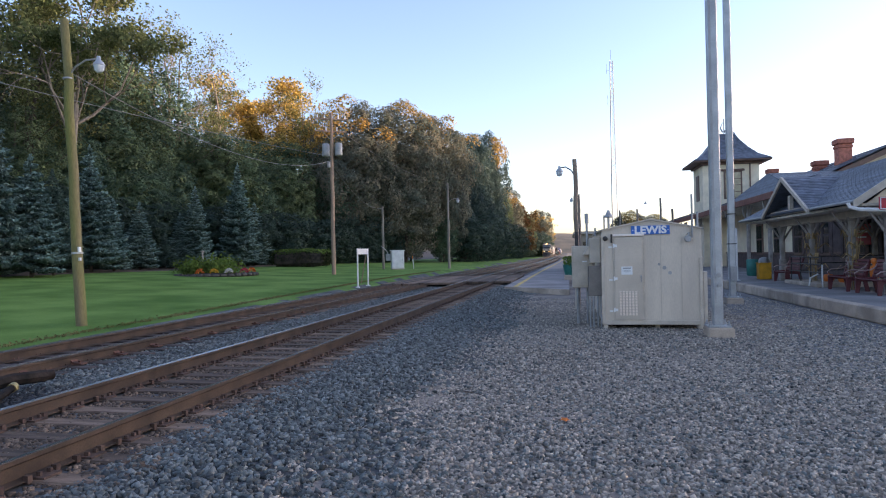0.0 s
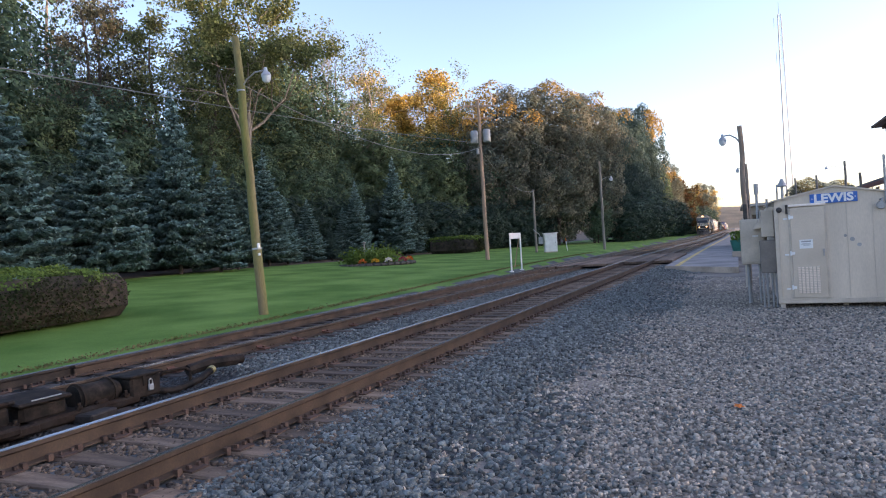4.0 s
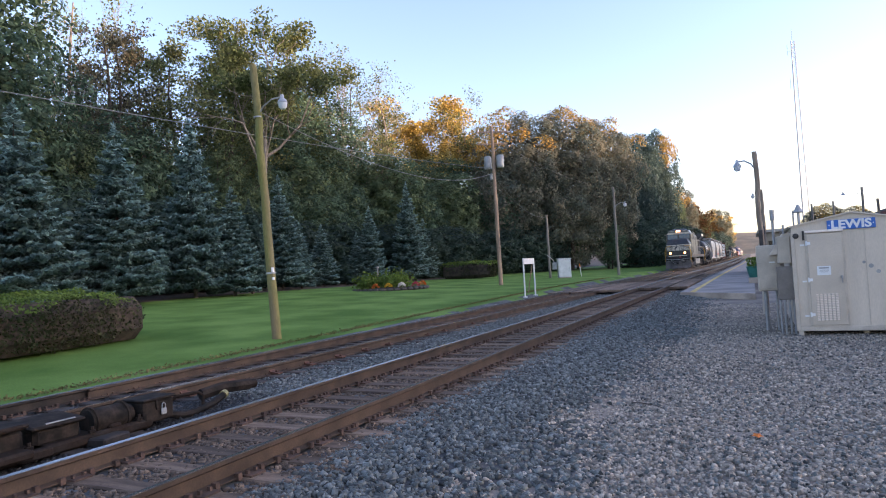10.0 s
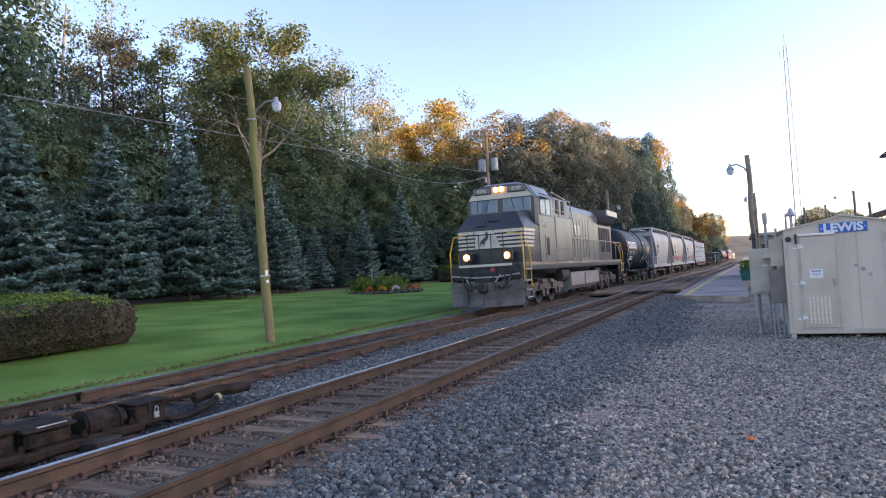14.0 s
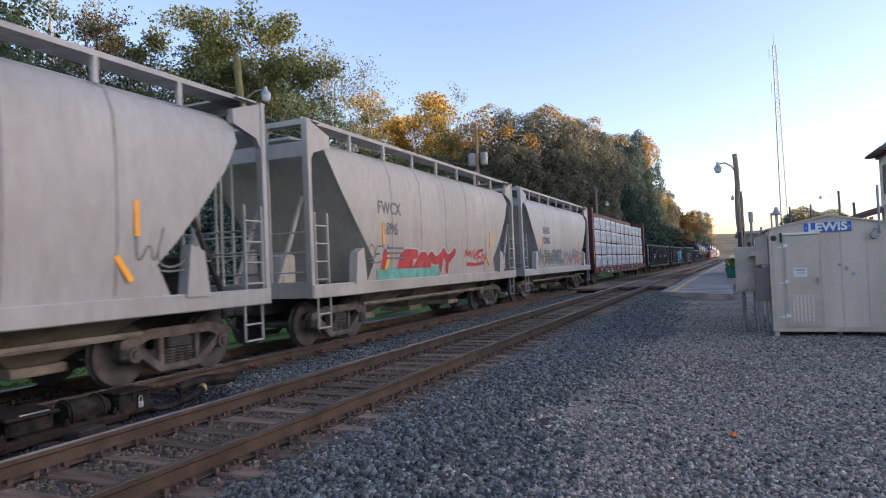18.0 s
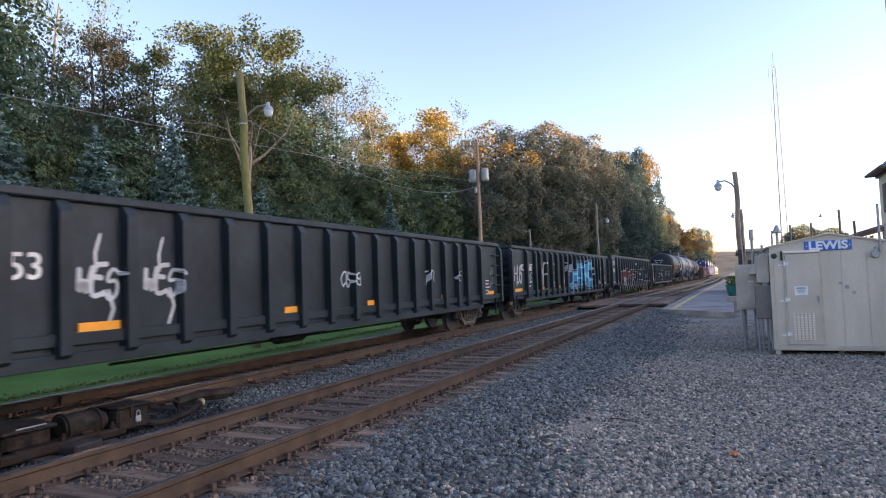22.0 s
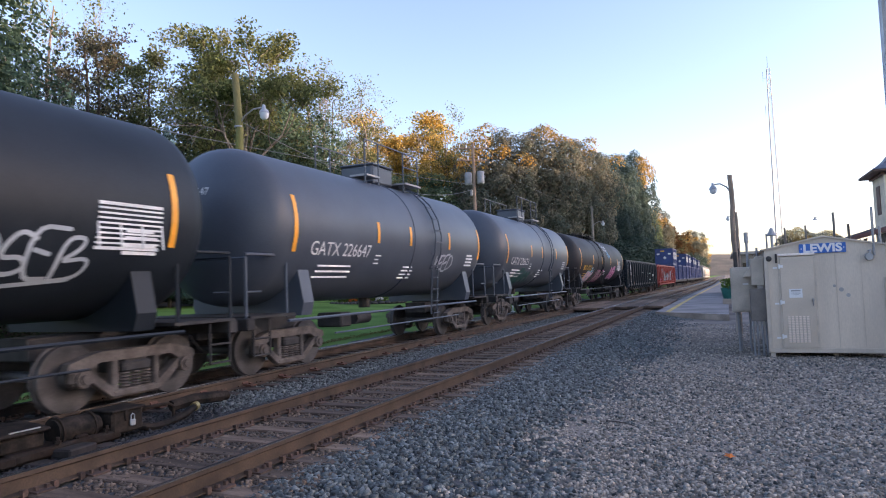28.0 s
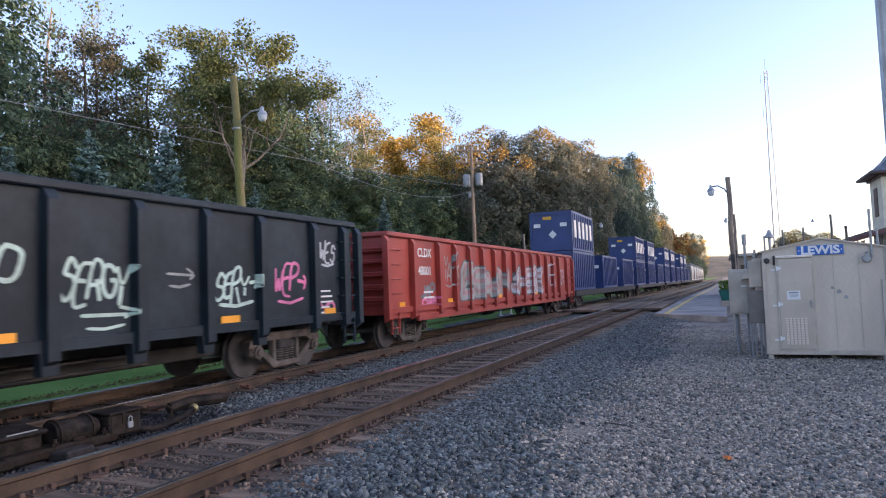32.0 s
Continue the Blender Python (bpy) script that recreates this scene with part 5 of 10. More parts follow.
def centerbeam(d0, d1):
    car, L = begin("centerbeam_flatcar", d0, d1, "dark red centerbeam flatcar stacked with wrapped lumber")
    P, h = M["cb_red"], L / 2
    part("deck", Mesh().span((-1.42, -h + 0.1, 0.92), (1.42, h - 0.1, 1.08), 0.02), P, car)
    side = Mesh()
    for s in (-1, 1):
        side.prism([(-h + 0.1, 1.06), (-h + 0.1, 0.78), (-h + 3.6, 0.74), (-h + 5.2, 0.62), (h - 5.2, 0.62), (h - 3.6, 0.74), (h - 0.1, 0.78), (h - 0.1, 1.06)], s * 1.40, s * 1.52, 'x')
    part("side_sill", side, P, car)
    for s in (-1, 1):
        e = s * (h - 0.32)
        b = Mesh().box((0, e - s * 0.18, 2.9), (2.9, 0.06, 3.7))
        for x in (-1.40, 1.40):
            b.box((x, e, 2.92), (0.22, 0.44, 3.72), None, 0.02)
        for z in (1.5, 2.35, 3.2, 4.0, 4.68):
            b.box((0, e - s * 0.02, z), (2.75, 0.26, 0.14), None, 0.02)
        b.prism([(1.29, 4.78), (0.6, 4.78), (1.29, 4.2)], e - 0.05, e + 0.05, 'y').prism([(-1.29, 4.78), (-1.29, 4.2), (-0.6, 4.78)], e - 0.05, e + 0.05, 'y')
        part("bulkhead", b, P, car)
        lad = ladder(Mesh(), 1.52, e + s * 0.05, 0.5, 1.3, 0.4, 0.25)
        for k in range(8):
            lad.cyl((1.0, e + s * 0.25, 1.3 + k * 0.4), (1.4, e + s * 0.25, 1.3 + k * 0.4), 0.018, n=5)
        part("ladder", lad, P, car)
        marks = Mesh().box((1.515, e, 3.62), (0.008, 0.30, 0.30))
        part("placard", marks, M["text_white"], car, "white outlined placard")
        part("placard_field", Mesh().box((1.521, e, 3.62), (0.008, 0.25, 0.25)), P, car)
        part("reflector", Mesh().box((1.515, e, 1.9), (0.008, 0.10, 0.42)), M["reflector"], car)
    beam = Mesh().span((-0.10, -h + 0.4, 1.0), (0.10, h - 0.4, 4.5)).box((0, 0, 4.72), (0.70, L - 0.9, 0.30), None, 0.03)
    part("center_beam", beam, P, car)
    # wrapped packs: four tiers on each side
    rng = random.Random(11)
    cols = 11
    pw = (L - 1.45) / cols
    for tier in range(4):
        for c in range(cols):
            y = -h + 0.72 + pw * (c + 0.5)
            z0 = 1.12 + tier * 0.80
            hh = rng.uniform(0.70, 0.765)
            dx = rng.uniform(-0.03, 0.03)
            wr = Mesh()
            ny, nz = 14, 6
            vs = []
            for iz in range(nz + 1):          # the near face of the wrap, creased
                for iy in range(ny + 1):
                    yy, zz = y - pw / 2 + 0.012 + (pw - 0.024) * iy / ny, z0 + hh * iz / nz
                    edge = min(iy, ny - iy, iz, nz - iz) == 0
                    vs.append((1.392 + dx - (0.03 if edge else 0) + 0.026 * noise.noise((yy * 3.1, zz * 4.3, tier)) + rng.uniform(-0.016, 0.012), yy, zz + (0.02 * noise.noise((yy * 2.0, 7.0, tier)) if edge else 0)))
            w1 = ny + 1
            wr.add(vs, [(k * w1 + i, k * w1 + i + 1, (k + 1) * w1 + i + 1, (k + 1) * w1 + i) for k in range(nz) for i in range(ny)])
            wr.box((0.75 + dx, y, z0 + hh / 2), (1.22, pw - 0.02, hh - 0.01), None, 0.02)
            p = part("lumber_pack", wr, M["wrap"], car)
            xs = 1.392 + dx + 0.034
            def on_wrap(yy, zz, xs=xs, tier=tier):
                return xs + 0.012 * noise.noise((yy * 3.1, zz * 4.3, tier))
            ink, under_line, low = Mesh(), Mesh(), Mesh()
            for r in range(2):
                yy = y - pw * 0.47 + r * pw * 0.49 + rng.uniform(-0.03, 0.08)
                b = z0 + rng.uniform(0.30, 0.36)
                t = b + rng.uniform(0.20, 0.25)
                # the maker's print, as plain slanted blocks
                ribbon(ink, [(yy + 0.02, b + 0.04), (yy + 0.10, t - 0.02), (yy + 0.22, t)], 0.035, on_wrap, 0)
                ribbon(ink, [(yy + 0.08, b - 0.03), (yy + 0.22, b + 0.12)], 0.03, on_wrap, 0.002)
                for k in range(4):
                    q = yy + 0.30 + k * 0.15
                    top = t - rng.uniform(0, 0.03)
                    ribbon(ink, [(q, b), (q + 0.05, top)], 0.022, on_wrap, 0.001)
                    if k in (0, 1):
                        ribbon(ink, [(q + 0.04, top - 0.02), (q + 0.13, top - 0.03), (q + 0.11, b + 0.11)], 0.018, on_wrap, 0.003)
                    else:
                        ribbon(ink, [(q + 0.02, b + 0.02), (q + 0.11, b + 0.03 + 0.1 * (k == 3))], 0.018, on_wrap, 0.003)
                ribbon(under_line, [(yy + 0.10, b - 0.075), (yy + 0.45, b - 0.085), (yy + 0.86, b - 0.07)], 0.022, on_wrap, 0)
                for q in range(rng.randint(2, 4)):
                    a0 = yy + rng.uniform(0.0, 0.7)
                    ribbon(low, [(a0, z0 + 0.13 - 0.035 * (q % 2)), (a0 + rng.uniform(0.12, 0.4), z0 + 0.125 - 0.035 * (q % 2))], 0.011, on_wrap, 0.0)
            part("printed_mark", ink, M["wrap_blue"], p, "blue printed wrap marks")
            part("printed_line", under_line, M["wrap_sky"], p)
            part("small_print", low, M["wrap_dark"], p)
            if rng.random() < 0.6:          # a torn flap of wrap hanging over the edge
                f0, fw = y + rng.uniform(-0.35, 0.3) * pw, rng.uniform(0.2, 0.6)
                part("torn_flap", Mesh().add([(xs + 0.005, f0, z0 + hh), (xs + 0.005, f0 + fw, z0 + hh), (xs + 0.05, f0 + fw * 0.9, z0 + hh - rng.uniform(0.05, 0.12)), (xs + 0.06, f0 + fw * 0.45, z0 + hh - rng.uniform(0.1, 0.2)), (xs + 0.03, f0 + fw * 0.05, z0 + hh - 0.06)], [(0, 1, 2, 3, 4)]), M["wrap"], p)
            # dark strip that stands in for the shaded gap below the pack
            part("bearer", Mesh().box((0.76, y + rng.uniform(-0.1, 0.1), z0 - 0.03), (1.20, pw * rng.uniform(0.5, 0.95), 0.07)), M["under"], p)
    for tier in range(4):
        far = Mesh().box((-0.76, 0, 1.12 + tier * 0.80 + 0.37), (1.26, L - 1.5, 0.735), None, 0.03)
        part("lumber_pack", far, M["wrap"], car)
    for i in range(12):
        y = -h + 1.0 + (L - 2) * i / 11
        part("tie_down", Mesh().tube([(0.3, y, 4.45), (1.42, y, 4.30), (1.425, y, 1.05)], 0.014, 4), M["under"], car)
    part("winch", Mesh().box((1.5, 0, 0.86), (0.08, L - 3, 0.05)), M["under"], car)
    for i in range(14):
        part("stake_pocket", Mesh().box((1.54, -h + 1.6 + (L - 3.2) * i / 13, 0.92), (0.07, 0.16, 0.2), None, 0.01), P, car)
    part("reflector", Mesh().box((1.53, -3.2, 0.9), (0.008, 0.5, 0.12)).box((1.53, 3.4, 0.9), (0.008, 0.5, 0.12)).box((1.53, -h + 2.4, 0.9), (0.008, 0.5, 0.12)), M["reflector"], car)
    lettering("60054", 0.32, M["text_white"], car, side_pose(1.53, -h + 6.2, 0.83))
    lettering("UCRY", 0.32, M["text_white"], car, side_pose(1.53, -h + 4.7, 0.83))
    lettering("UCRY", 0.26, M["text_white"], car, Matrix.Translation((0.55, -h + 0.09, 4.35)) @ Euler((radians(90), 0, 0)).to_matrix().to_4x4())
    lettering("60054", 0.26, M["text_white"], car, Matrix.Translation((0.55, -h + 0.09, 4.05)) @ Euler((radians(90), 0, 0)).to_matrix().to_4x4())
    truck(car, -h + 2.2), truck(car, h - 2.2), coupler(car, L)


def container_car(d0, d1, upper, seed):
    car, L = begin("container_flatcar", d0, d1, "flatcar loaded with stacked dark blue waste containers")
    h = L / 2
    part("deck", Mesh().span((-1.35, -h + 0.3, 0.72), (1.35, h - 0.3, 1.05), 0.03).span((-0.3, -h, 0.7), (0.3, h, 0.95)), M["under"], car)
    n = int((L - 0.8) // 6.15)
    gap = (L - 0.8 - n * 6.1) / max(1, n - 1)
    for i in range(n):
        for tier in range(2):
            if tier and i not in upper:
                continue
            y = -h + 0.4 + i * (6.1 + gap) + 3.05
            z = 1.07 + tier * 2.32
            c = thing("waste_container", pose(0, y, z), "dark blue ribbed steel waste container", "container", "waste containers on the train")
            CARGO.append((c, car, y, z))
            part("box", Mesh().span((-1.2, -3.0, 0.02), (1.2, 3.0, 2.26)), M["cont_blue"], c)
            fr = Mesh()
            for x in (-1.18, 1.18):
                for yy in (-2.98, 2.98):
                    fr.box((x, yy, 1.14), (0.14, 0.14, 2.28))
                for zz in (0.08, 2.22):
                    fr.box((x, 0, zz), (0.12, 6.1, 0.14))
            for yy in (-3.0, 3.0):
                for zz in (0.08, 2.22):
                    fr.box((0, yy, zz), (2.4, 0.12, 0.14))
            part("frame", fr, M["cont_blue"], c)
            for k in range(11):
                part("rib", shared("crib", lambda: Mesh().box((0, 0, 1.14), (0.08, 0.12, 2.1), None, 0.015).data("rib", M["cont_blue"])), None, c, at=pose(1.22, -2.7 + k * 0.54, 0))
            if tier:
                m = Mesh()
                for k in range(5):
                    m.box((1.27, -2.3 + k * 1.1, 1.25), (0.01, 0.55, 1.0))
                part("lettering_bars", m, M["text_white"], c)
            part("placard", Mesh().box((0.1, -3.07, 0.95), (0.34, 0.01, 0.34), Matrix.Rotation(radians(45), 3, 'Y')).box((-0.8, -3.07, 1.5), (0.4, 0.01, 0.22)).box((0.75, -3.07, 1.5), (0.4, 0.01, 0.22)), M["text_white"], c)
            part("end_label", Mesh().box((-0.2, -3.07, 1.92), (0.5, 0.01, 0.18)), M["handrail"], c)
    truck(car, -h + 2.0), truck(car, h - 2.0), coupler(car, L)


CARGO = []          # containers and the car that carries each


def locomotive(d0, d1):
    car, L = begin("locomotive", d0, d1, "black and cream six-axle diesel locomotive with its headlights on", "locomotive", "")
    h = L / 2
    f = -h          # the front
    part("frame", Mesh().span((-1.45, f + 0.25, 1.28), (1.45, h - 0.25, 1.55), 0.02).span((-0.5, f + 0.3, 0.9), (0.5, h - 0.3, 1.28)), M["loco"], car)
    part("sill_stripe", Mesh().span((1.45, f + 0.6, 1.44), (1.462, h - 0.3, 1.56)).span((-1.462, f + 0.6, 1.44), (-1.45, h - 0.3, 1.56)), M["loco_band"], car, "dirty cream stripe along the sill")
    # nose: wide, tapering upwards in front of the cab
    W, N0, N1 = 1.40, f + 0.75, f + 2.55
    nose = Mesh().add([(-W, N0, 1.55), (W, N0, 1.55), (W, N0, 2.86), (-W, N0, 2.86), (-1.05, N0 + 0.30, 3.45), (1.05, N0 + 0.30, 3.45), (-1.15, N1, 3.62), (1.15, N1, 3.62), (-W - 0.1, N1, 2.95), (W + 0.1, N1, 2.95), (-W - 0.1, N1, 1.55), (W + 0.1, N1, 1.55)],
                      [(0, 1, 2, 3), (3, 2, 5, 4), (4, 5, 7, 6), (1, 11, 9, 2), (2, 9, 7, 5), (0, 3, 8, 10), (3, 4, 6, 8)])
    part("nose", nose, M["loco"], car)
    part("nose_door", Mesh().box((-0.36, N0 - 0.012, 2.20), (0.75, 0.03, 1.22), None, 0.01), M["loco"], car)
    part("nose_hatch", Mesh().box((-0.42, N0 + 0.135, 3.17), (0.40, 0.05, 0.46), Matrix.Rotation(-0.47, 3, 'X'), 0.015), M["loco"], car)
    part("nose_vent", Mesh().box((0.16, N0 + 0.17, 3.24), (0.52, 0.06, 0.26), Matrix.Rotation(-0.47, 3, 'X'), 0.02), M["loco"], car)
    str_m = Mesh()
    for i in range(5):
        z, t = 2.16 + 0.148 * i, (0.078, 0.078, 0.082, 0.086, 0.105)[i] / 2
        a, b = 0.42 - 0.06 * i, (0.62 if i < 4 else 0.3)
        str_m.box(((a + 1.37) / 2, N0 - 0.012, z), (1.37 - a, 0.03, 2 * t))
        str_m.box((-(b + 1.37) / 2, N0 - 0.012, z), (1.37 - b, 0.03, 2 * t))
        e = N0 + 1.0 + 0.06 * i
        for q in (1, -1):
            str_m.add([(q * (W + 0.008), N0, z - t), (q * (W + 0.07), e, z - t), (q * (W + 0.072), e + 0.03, z + t), (q * (W + 0.008), N0, z + t)], [(0, 1, 2, 3)])
    part("nose_stripe", str_m, M["loco_cream"], car, "cream speed stripes")
    part("nose_panel", Mesh().prism([(-0.66, 2.12), (0.46, 2.12), (0.14, 2.80), (-0.62, 2.80)], N0 - 0.045, N0 - 0.025, 'y'), M["loco_cream"], car)
    # a plain dark shape stands for the emblem
    part("emblem", Mesh().prism([(-0.44, 2.20), (-0.38, 2.30), (-0.28, 2.33), (-0.30, 2.22), (-0.25, 2.24), (-0.20, 2.40), (-0.10, 2.46), (-0.06, 2.62), (-0.10, 2.78), (-0.16, 2.74), (-0.18, 2.58), (-0.30, 2.50), (-0.40, 2.42)], N0 - 0.056, N0 - 0.047, 'y'), M["text_dark"], car)
    # cab
    C0, C1 = f + 2.15, f + 4.75
    roof = [(-1.52, 3.00), (-1.52, 4.05), (-1.18, 4.56), (-0.7, 4.72), (0.7, 4.72), (1.18, 4.56), (1.52, 4.05), (1.52, 3.00)]
    part("cab", Mesh().prism([(-1.52, 1.55)] + roof[1:7] + [(1.52, 1.55)], C0 + 0.35, C1, 'y'), M["loco_side"], car)
    brow = Mesh()
    vs = [(x, C0 + 0.35, z) for x, z in roof] + [(x * 0.98, C0, z) for x, z in ((-1.5, 3.0), (-1.5, 4.0), (-1.18, 4.48), (-0.7, 4.62), (0.7, 4.62), (1.18, 4.48), (1.5, 4.0), (1.5, 3.0))]
    brow.add(vs, [(i, i + 1, 9 + i, 8 + i) for i in range(7)] + [tuple(range(15, 7, -1))])
    part("cab_front", brow, M["loco"], car)
    part("brow_panel", Mesh().prism([(-1.40, 4.10), (1.40, 4.10), (1.14, 4.42), (0.7, 4.56), (-0.7, 4.56), (-1.14, 4.42)], C0 - 0.035, C0 - 0.012, 'y'), M["loco_cream"], car, "cream panel over the windshield")
    for s in (-1, 1):
        part("windshield", Mesh().box((s * 0.72, C0 - 0.02, 3.78), (1.22, 0.04, 0.56), None, 0.02), M["loco_glass"], car)
        part("board", Mesh().box((s * 0.76, C0 - 0.06, 4.43), (0.80, 0.08, 0.27), None, 0.02), M["text_dark"], car)
        part("board_face", Mesh().box((s * 0.76, C0 - 0.10, 4.43), (0.74, 0.02, 0.215), None, 0.006), M["board"], car, "dull number board")
        lettering("4390", 0.21, M["loco_cream"], car, Matrix.Translation((s * 0.76, C0 - 0.116, 4.43)) @ Euler((radians(90), 0, 0)).to_matrix().to_4x4(), "number")
        for a, b in ((0.5, 0.62), (1.0, 1.02)):
            part("wiper", Mesh().tube([(s * a, C0 - 0.05, 4.06), (s * b, C0 - 0.06, 3.64)], 0.012, 4), M["under"], car)
        part("headlight", Mesh().lathe([(0.0, 0), (0.088, 0), (0.088, 0.05), (0.07, 0.06)], (s * 0.125, C0 - 0.13, 4.45), 16, 'y'), M["head"], car, "glowing headlight")
        part("headlight_rim", Mesh().lathe([(0.088, 0.02), (0.115, 0.0), (0.12, 0.10)], (s * 0.125, C0 - 0.13, 4.45), 16, 'y'), M["head_halo"], car, "glowing ring for the lamp's amber halo")
        part("ditch_light", Mesh().lathe([(0.0, 0), (0.10, 0), (0.10, 0.05)], (s * 0.84, f + 0.18, 1.83), 16, 'y'), M["ditch"], car, "glowing ditch light")
        part("ditch_light_rim", Mesh().lathe([(0.10, 0.02), (0.13, 0.0), (0.135, 0.08)], (s * 0.84, f + 0.18, 1.83), 16, 'y'), M["head_halo"], car, "glowing ring for the lamp's amber halo")
        part("ditch_light_housing", Mesh().box((s * 0.84, f + 0.38, 1.81), (0.40, 0.30, 0.36), None, 0.03), M["loco"], car)
        # side windows
        win = Mesh().box((s * 1.525, C0 + 0.95, 3.74), (0.03, 0.70, 0.62), None, 0.01).box((s * 1.525, C0 + 1.75, 3.74), (0.03, 0.66, 0.62), None, 0.01)
        part("side_window", win, M["loco_glass"], car)
        part("window_awning", Mesh().box((s * 1.68, C0 + 1.35, 4.15), (0.34, 1.7, 0.03), Matrix.Rotation(s * 0.35, 3, 'Y')), M["loco"], car)
        fr = Mesh()
        for a in (0.56, 1.34, 1.40, 2.12):
            fr.box((s * 1.54, C0 + a, 3.74), (0.03, 0.05, 0.7))
        fr.box((s * 1.54, C0 + 1.34, 3.40), (0.03, 1.6, 0.05)).box((s * 1.54, C0 + 1.34, 4.08), (0.03, 1.6, 0.05))
        part("window_frame", fr, M["galv_grey"], car)
    lettering("4390", 0.36, M["loco_cream"], car, side_pose(1.535, C0 + 1.2, 3.02), "number")
    part("cab_door", Mesh().box((1.53, C0 + 1.45, 2.15), (0.03, 0.42, 0.72), None, 0.01), M["under"], car)
    part("cab_panel", Mesh().box((1.528, C0 + 1.45, 2.1), (0.025, 0.75, 1.0), None, 0.01), M["loco_side"], car)
    # hoods behind the cab
    H1 = f + 8.2
    part("inverter_cabinet", Mesh().span((-1.46, C1 + 0.03, 1.56), (1.46, H1, 3.45), 0.03).span((-1.30, C1 + 0.03, 3.45), (1.30, H1, 4.30), 0.05), M["loco_side"], car)
    part("cabinet_panel", Mesh().box((1.47, C1 + 1.6, 2.75), (0.03, 2.4, 1.3), None, 0.012).box((1.47, C1 + 1.7, 1.98), (0.03, 2.9, 0.05)), M["loco_side"], car)
    for k in range(3):
        part("vent_grille", Mesh().box((1.315, C1 + 0.5 + k * 1.0, 3.92), (0.03, 0.55, 0.60), None, 0.01), M["under"], car)
    eng = [(-0.98, 1.56), (-0.98, 4.0), (-0.72, 4.32), (0.72, 4.32), (0.98, 4.0), (0.98, 1.56)]
    part("engine_hood", Mesh().prism(eng, H1 + 0.02, h - 5.2, 'y'), M["loco_side"], car)
    for k in range(9):
        part("hood_door", shared("hdoor", lambda: Mesh().box((0, 0, 2.75), (0.035, 0.62, 1.95), None, 0.012).box((0.02, 0.22, 2.6), (0.03, 0.04, 0.12)).data("hood_door", M["loco_side"])), None, car, at=pose(0.985, H1 + 0.55 + k * 0.69, 0))
    for y, z, w, hh in ((1.0, 3.35, 1.0, 0.09), (1.1, 3.15, 0.9, 0.09), (1.2, 2.95, 0.8, 0.09), (2.6, 3.1, 0.35, 0.5), (3.4, 3.1, 0.35, 0.5)):
        part("wing_bar", Mesh().box((1.012, H1 + y, z), (0.01, w, hh)), M["loco_cream"], car)
    part("exhaust_stack", Mesh().box((0, H1 + 2.4, 4.40), (0.6, 0.9, 0.22), None, 0.03), M["under"], car)
    part("roof_hatch", Mesh().box((0.3, H1 + 4.2, 4.36), (0.5, 1.2, 0.12), None, 0.03), M["under"], car)
    # radiator: wide wings at the rear
    R0, R1 = h - 5.2, h - 1.0
    part("radiator_hood", Mesh().prism([(-0.98, 1.56), (-0.98, 3.6), (-1.25, 3.75), (-1.55, 4.10), (-1.55, 4.40), (1.55, 4.40), (1.55, 4.10), (1.25, 3.75), (0.98, 3.6), (0.98, 1.56)], R0, R1 - 0.6, 'y').prism([(-0.98, 1.56), (-0.98, 4.1), (0.98, 4.1), (0.98, 1.56)], R1 - 0.6, R1, 'y'), M["loco"], car)
    part("wing_panel", Mesh().span((1.55, R0 + 0.3, 4.12), (1.57, R1 - 0.7, 4.42), 0.0), M["loco_cream"], car, "cream strip along the radiator wing")
    for k in range(5):
        part("radiator_grille", Mesh().box((0.99, R0 + 0.5 + k * 0.72, 2.75), (0.03, 0.5, 1.4), None, 0.01), M["under"], car)
    # railings and steps
    rail_m = Mesh()
    for s in (-1, 1):
        ys = [H1 + 0.2 + k * (h - 0.5 - H1 - 0.2) / 8 for k in range(9)]
        for y in ys:
            rail_m.cyl((s * 1.42, y, 1.55), (s * 1.42, y, 2.62), 0.02, n=5)
        rail_m.cyl((s * 1.42, ys[0], 2.62), (s * 1.42, ys[-1], 2.62), 0.022, n=5)
    part("side_handrail", rail_m, M["galv_grey"], car)
    cab_rail = Mesh()
    for z in (3.75, 4.28):
        cab_rail.cyl((1.44, C1 + 0.1, z + (0.16 if z > 4 else 0)), (1.44, H1, z - 0.05), 0.022, n=5)
    for y in (C1 + 0.1, C1 + 1.2, C1 + 2.2, H1 - 0.05):
        cab_rail.cyl((1.44, y, 3.45), (1.44, y, 4.30), 0.02, n=5)
    cab_rail.cyl((1.42, H1, 4.22), (1.42, H1 + 0.9, 2.62), 0.022, n=5)
    part("roof_handrail", cab_rail, M["galv_grey"], car)
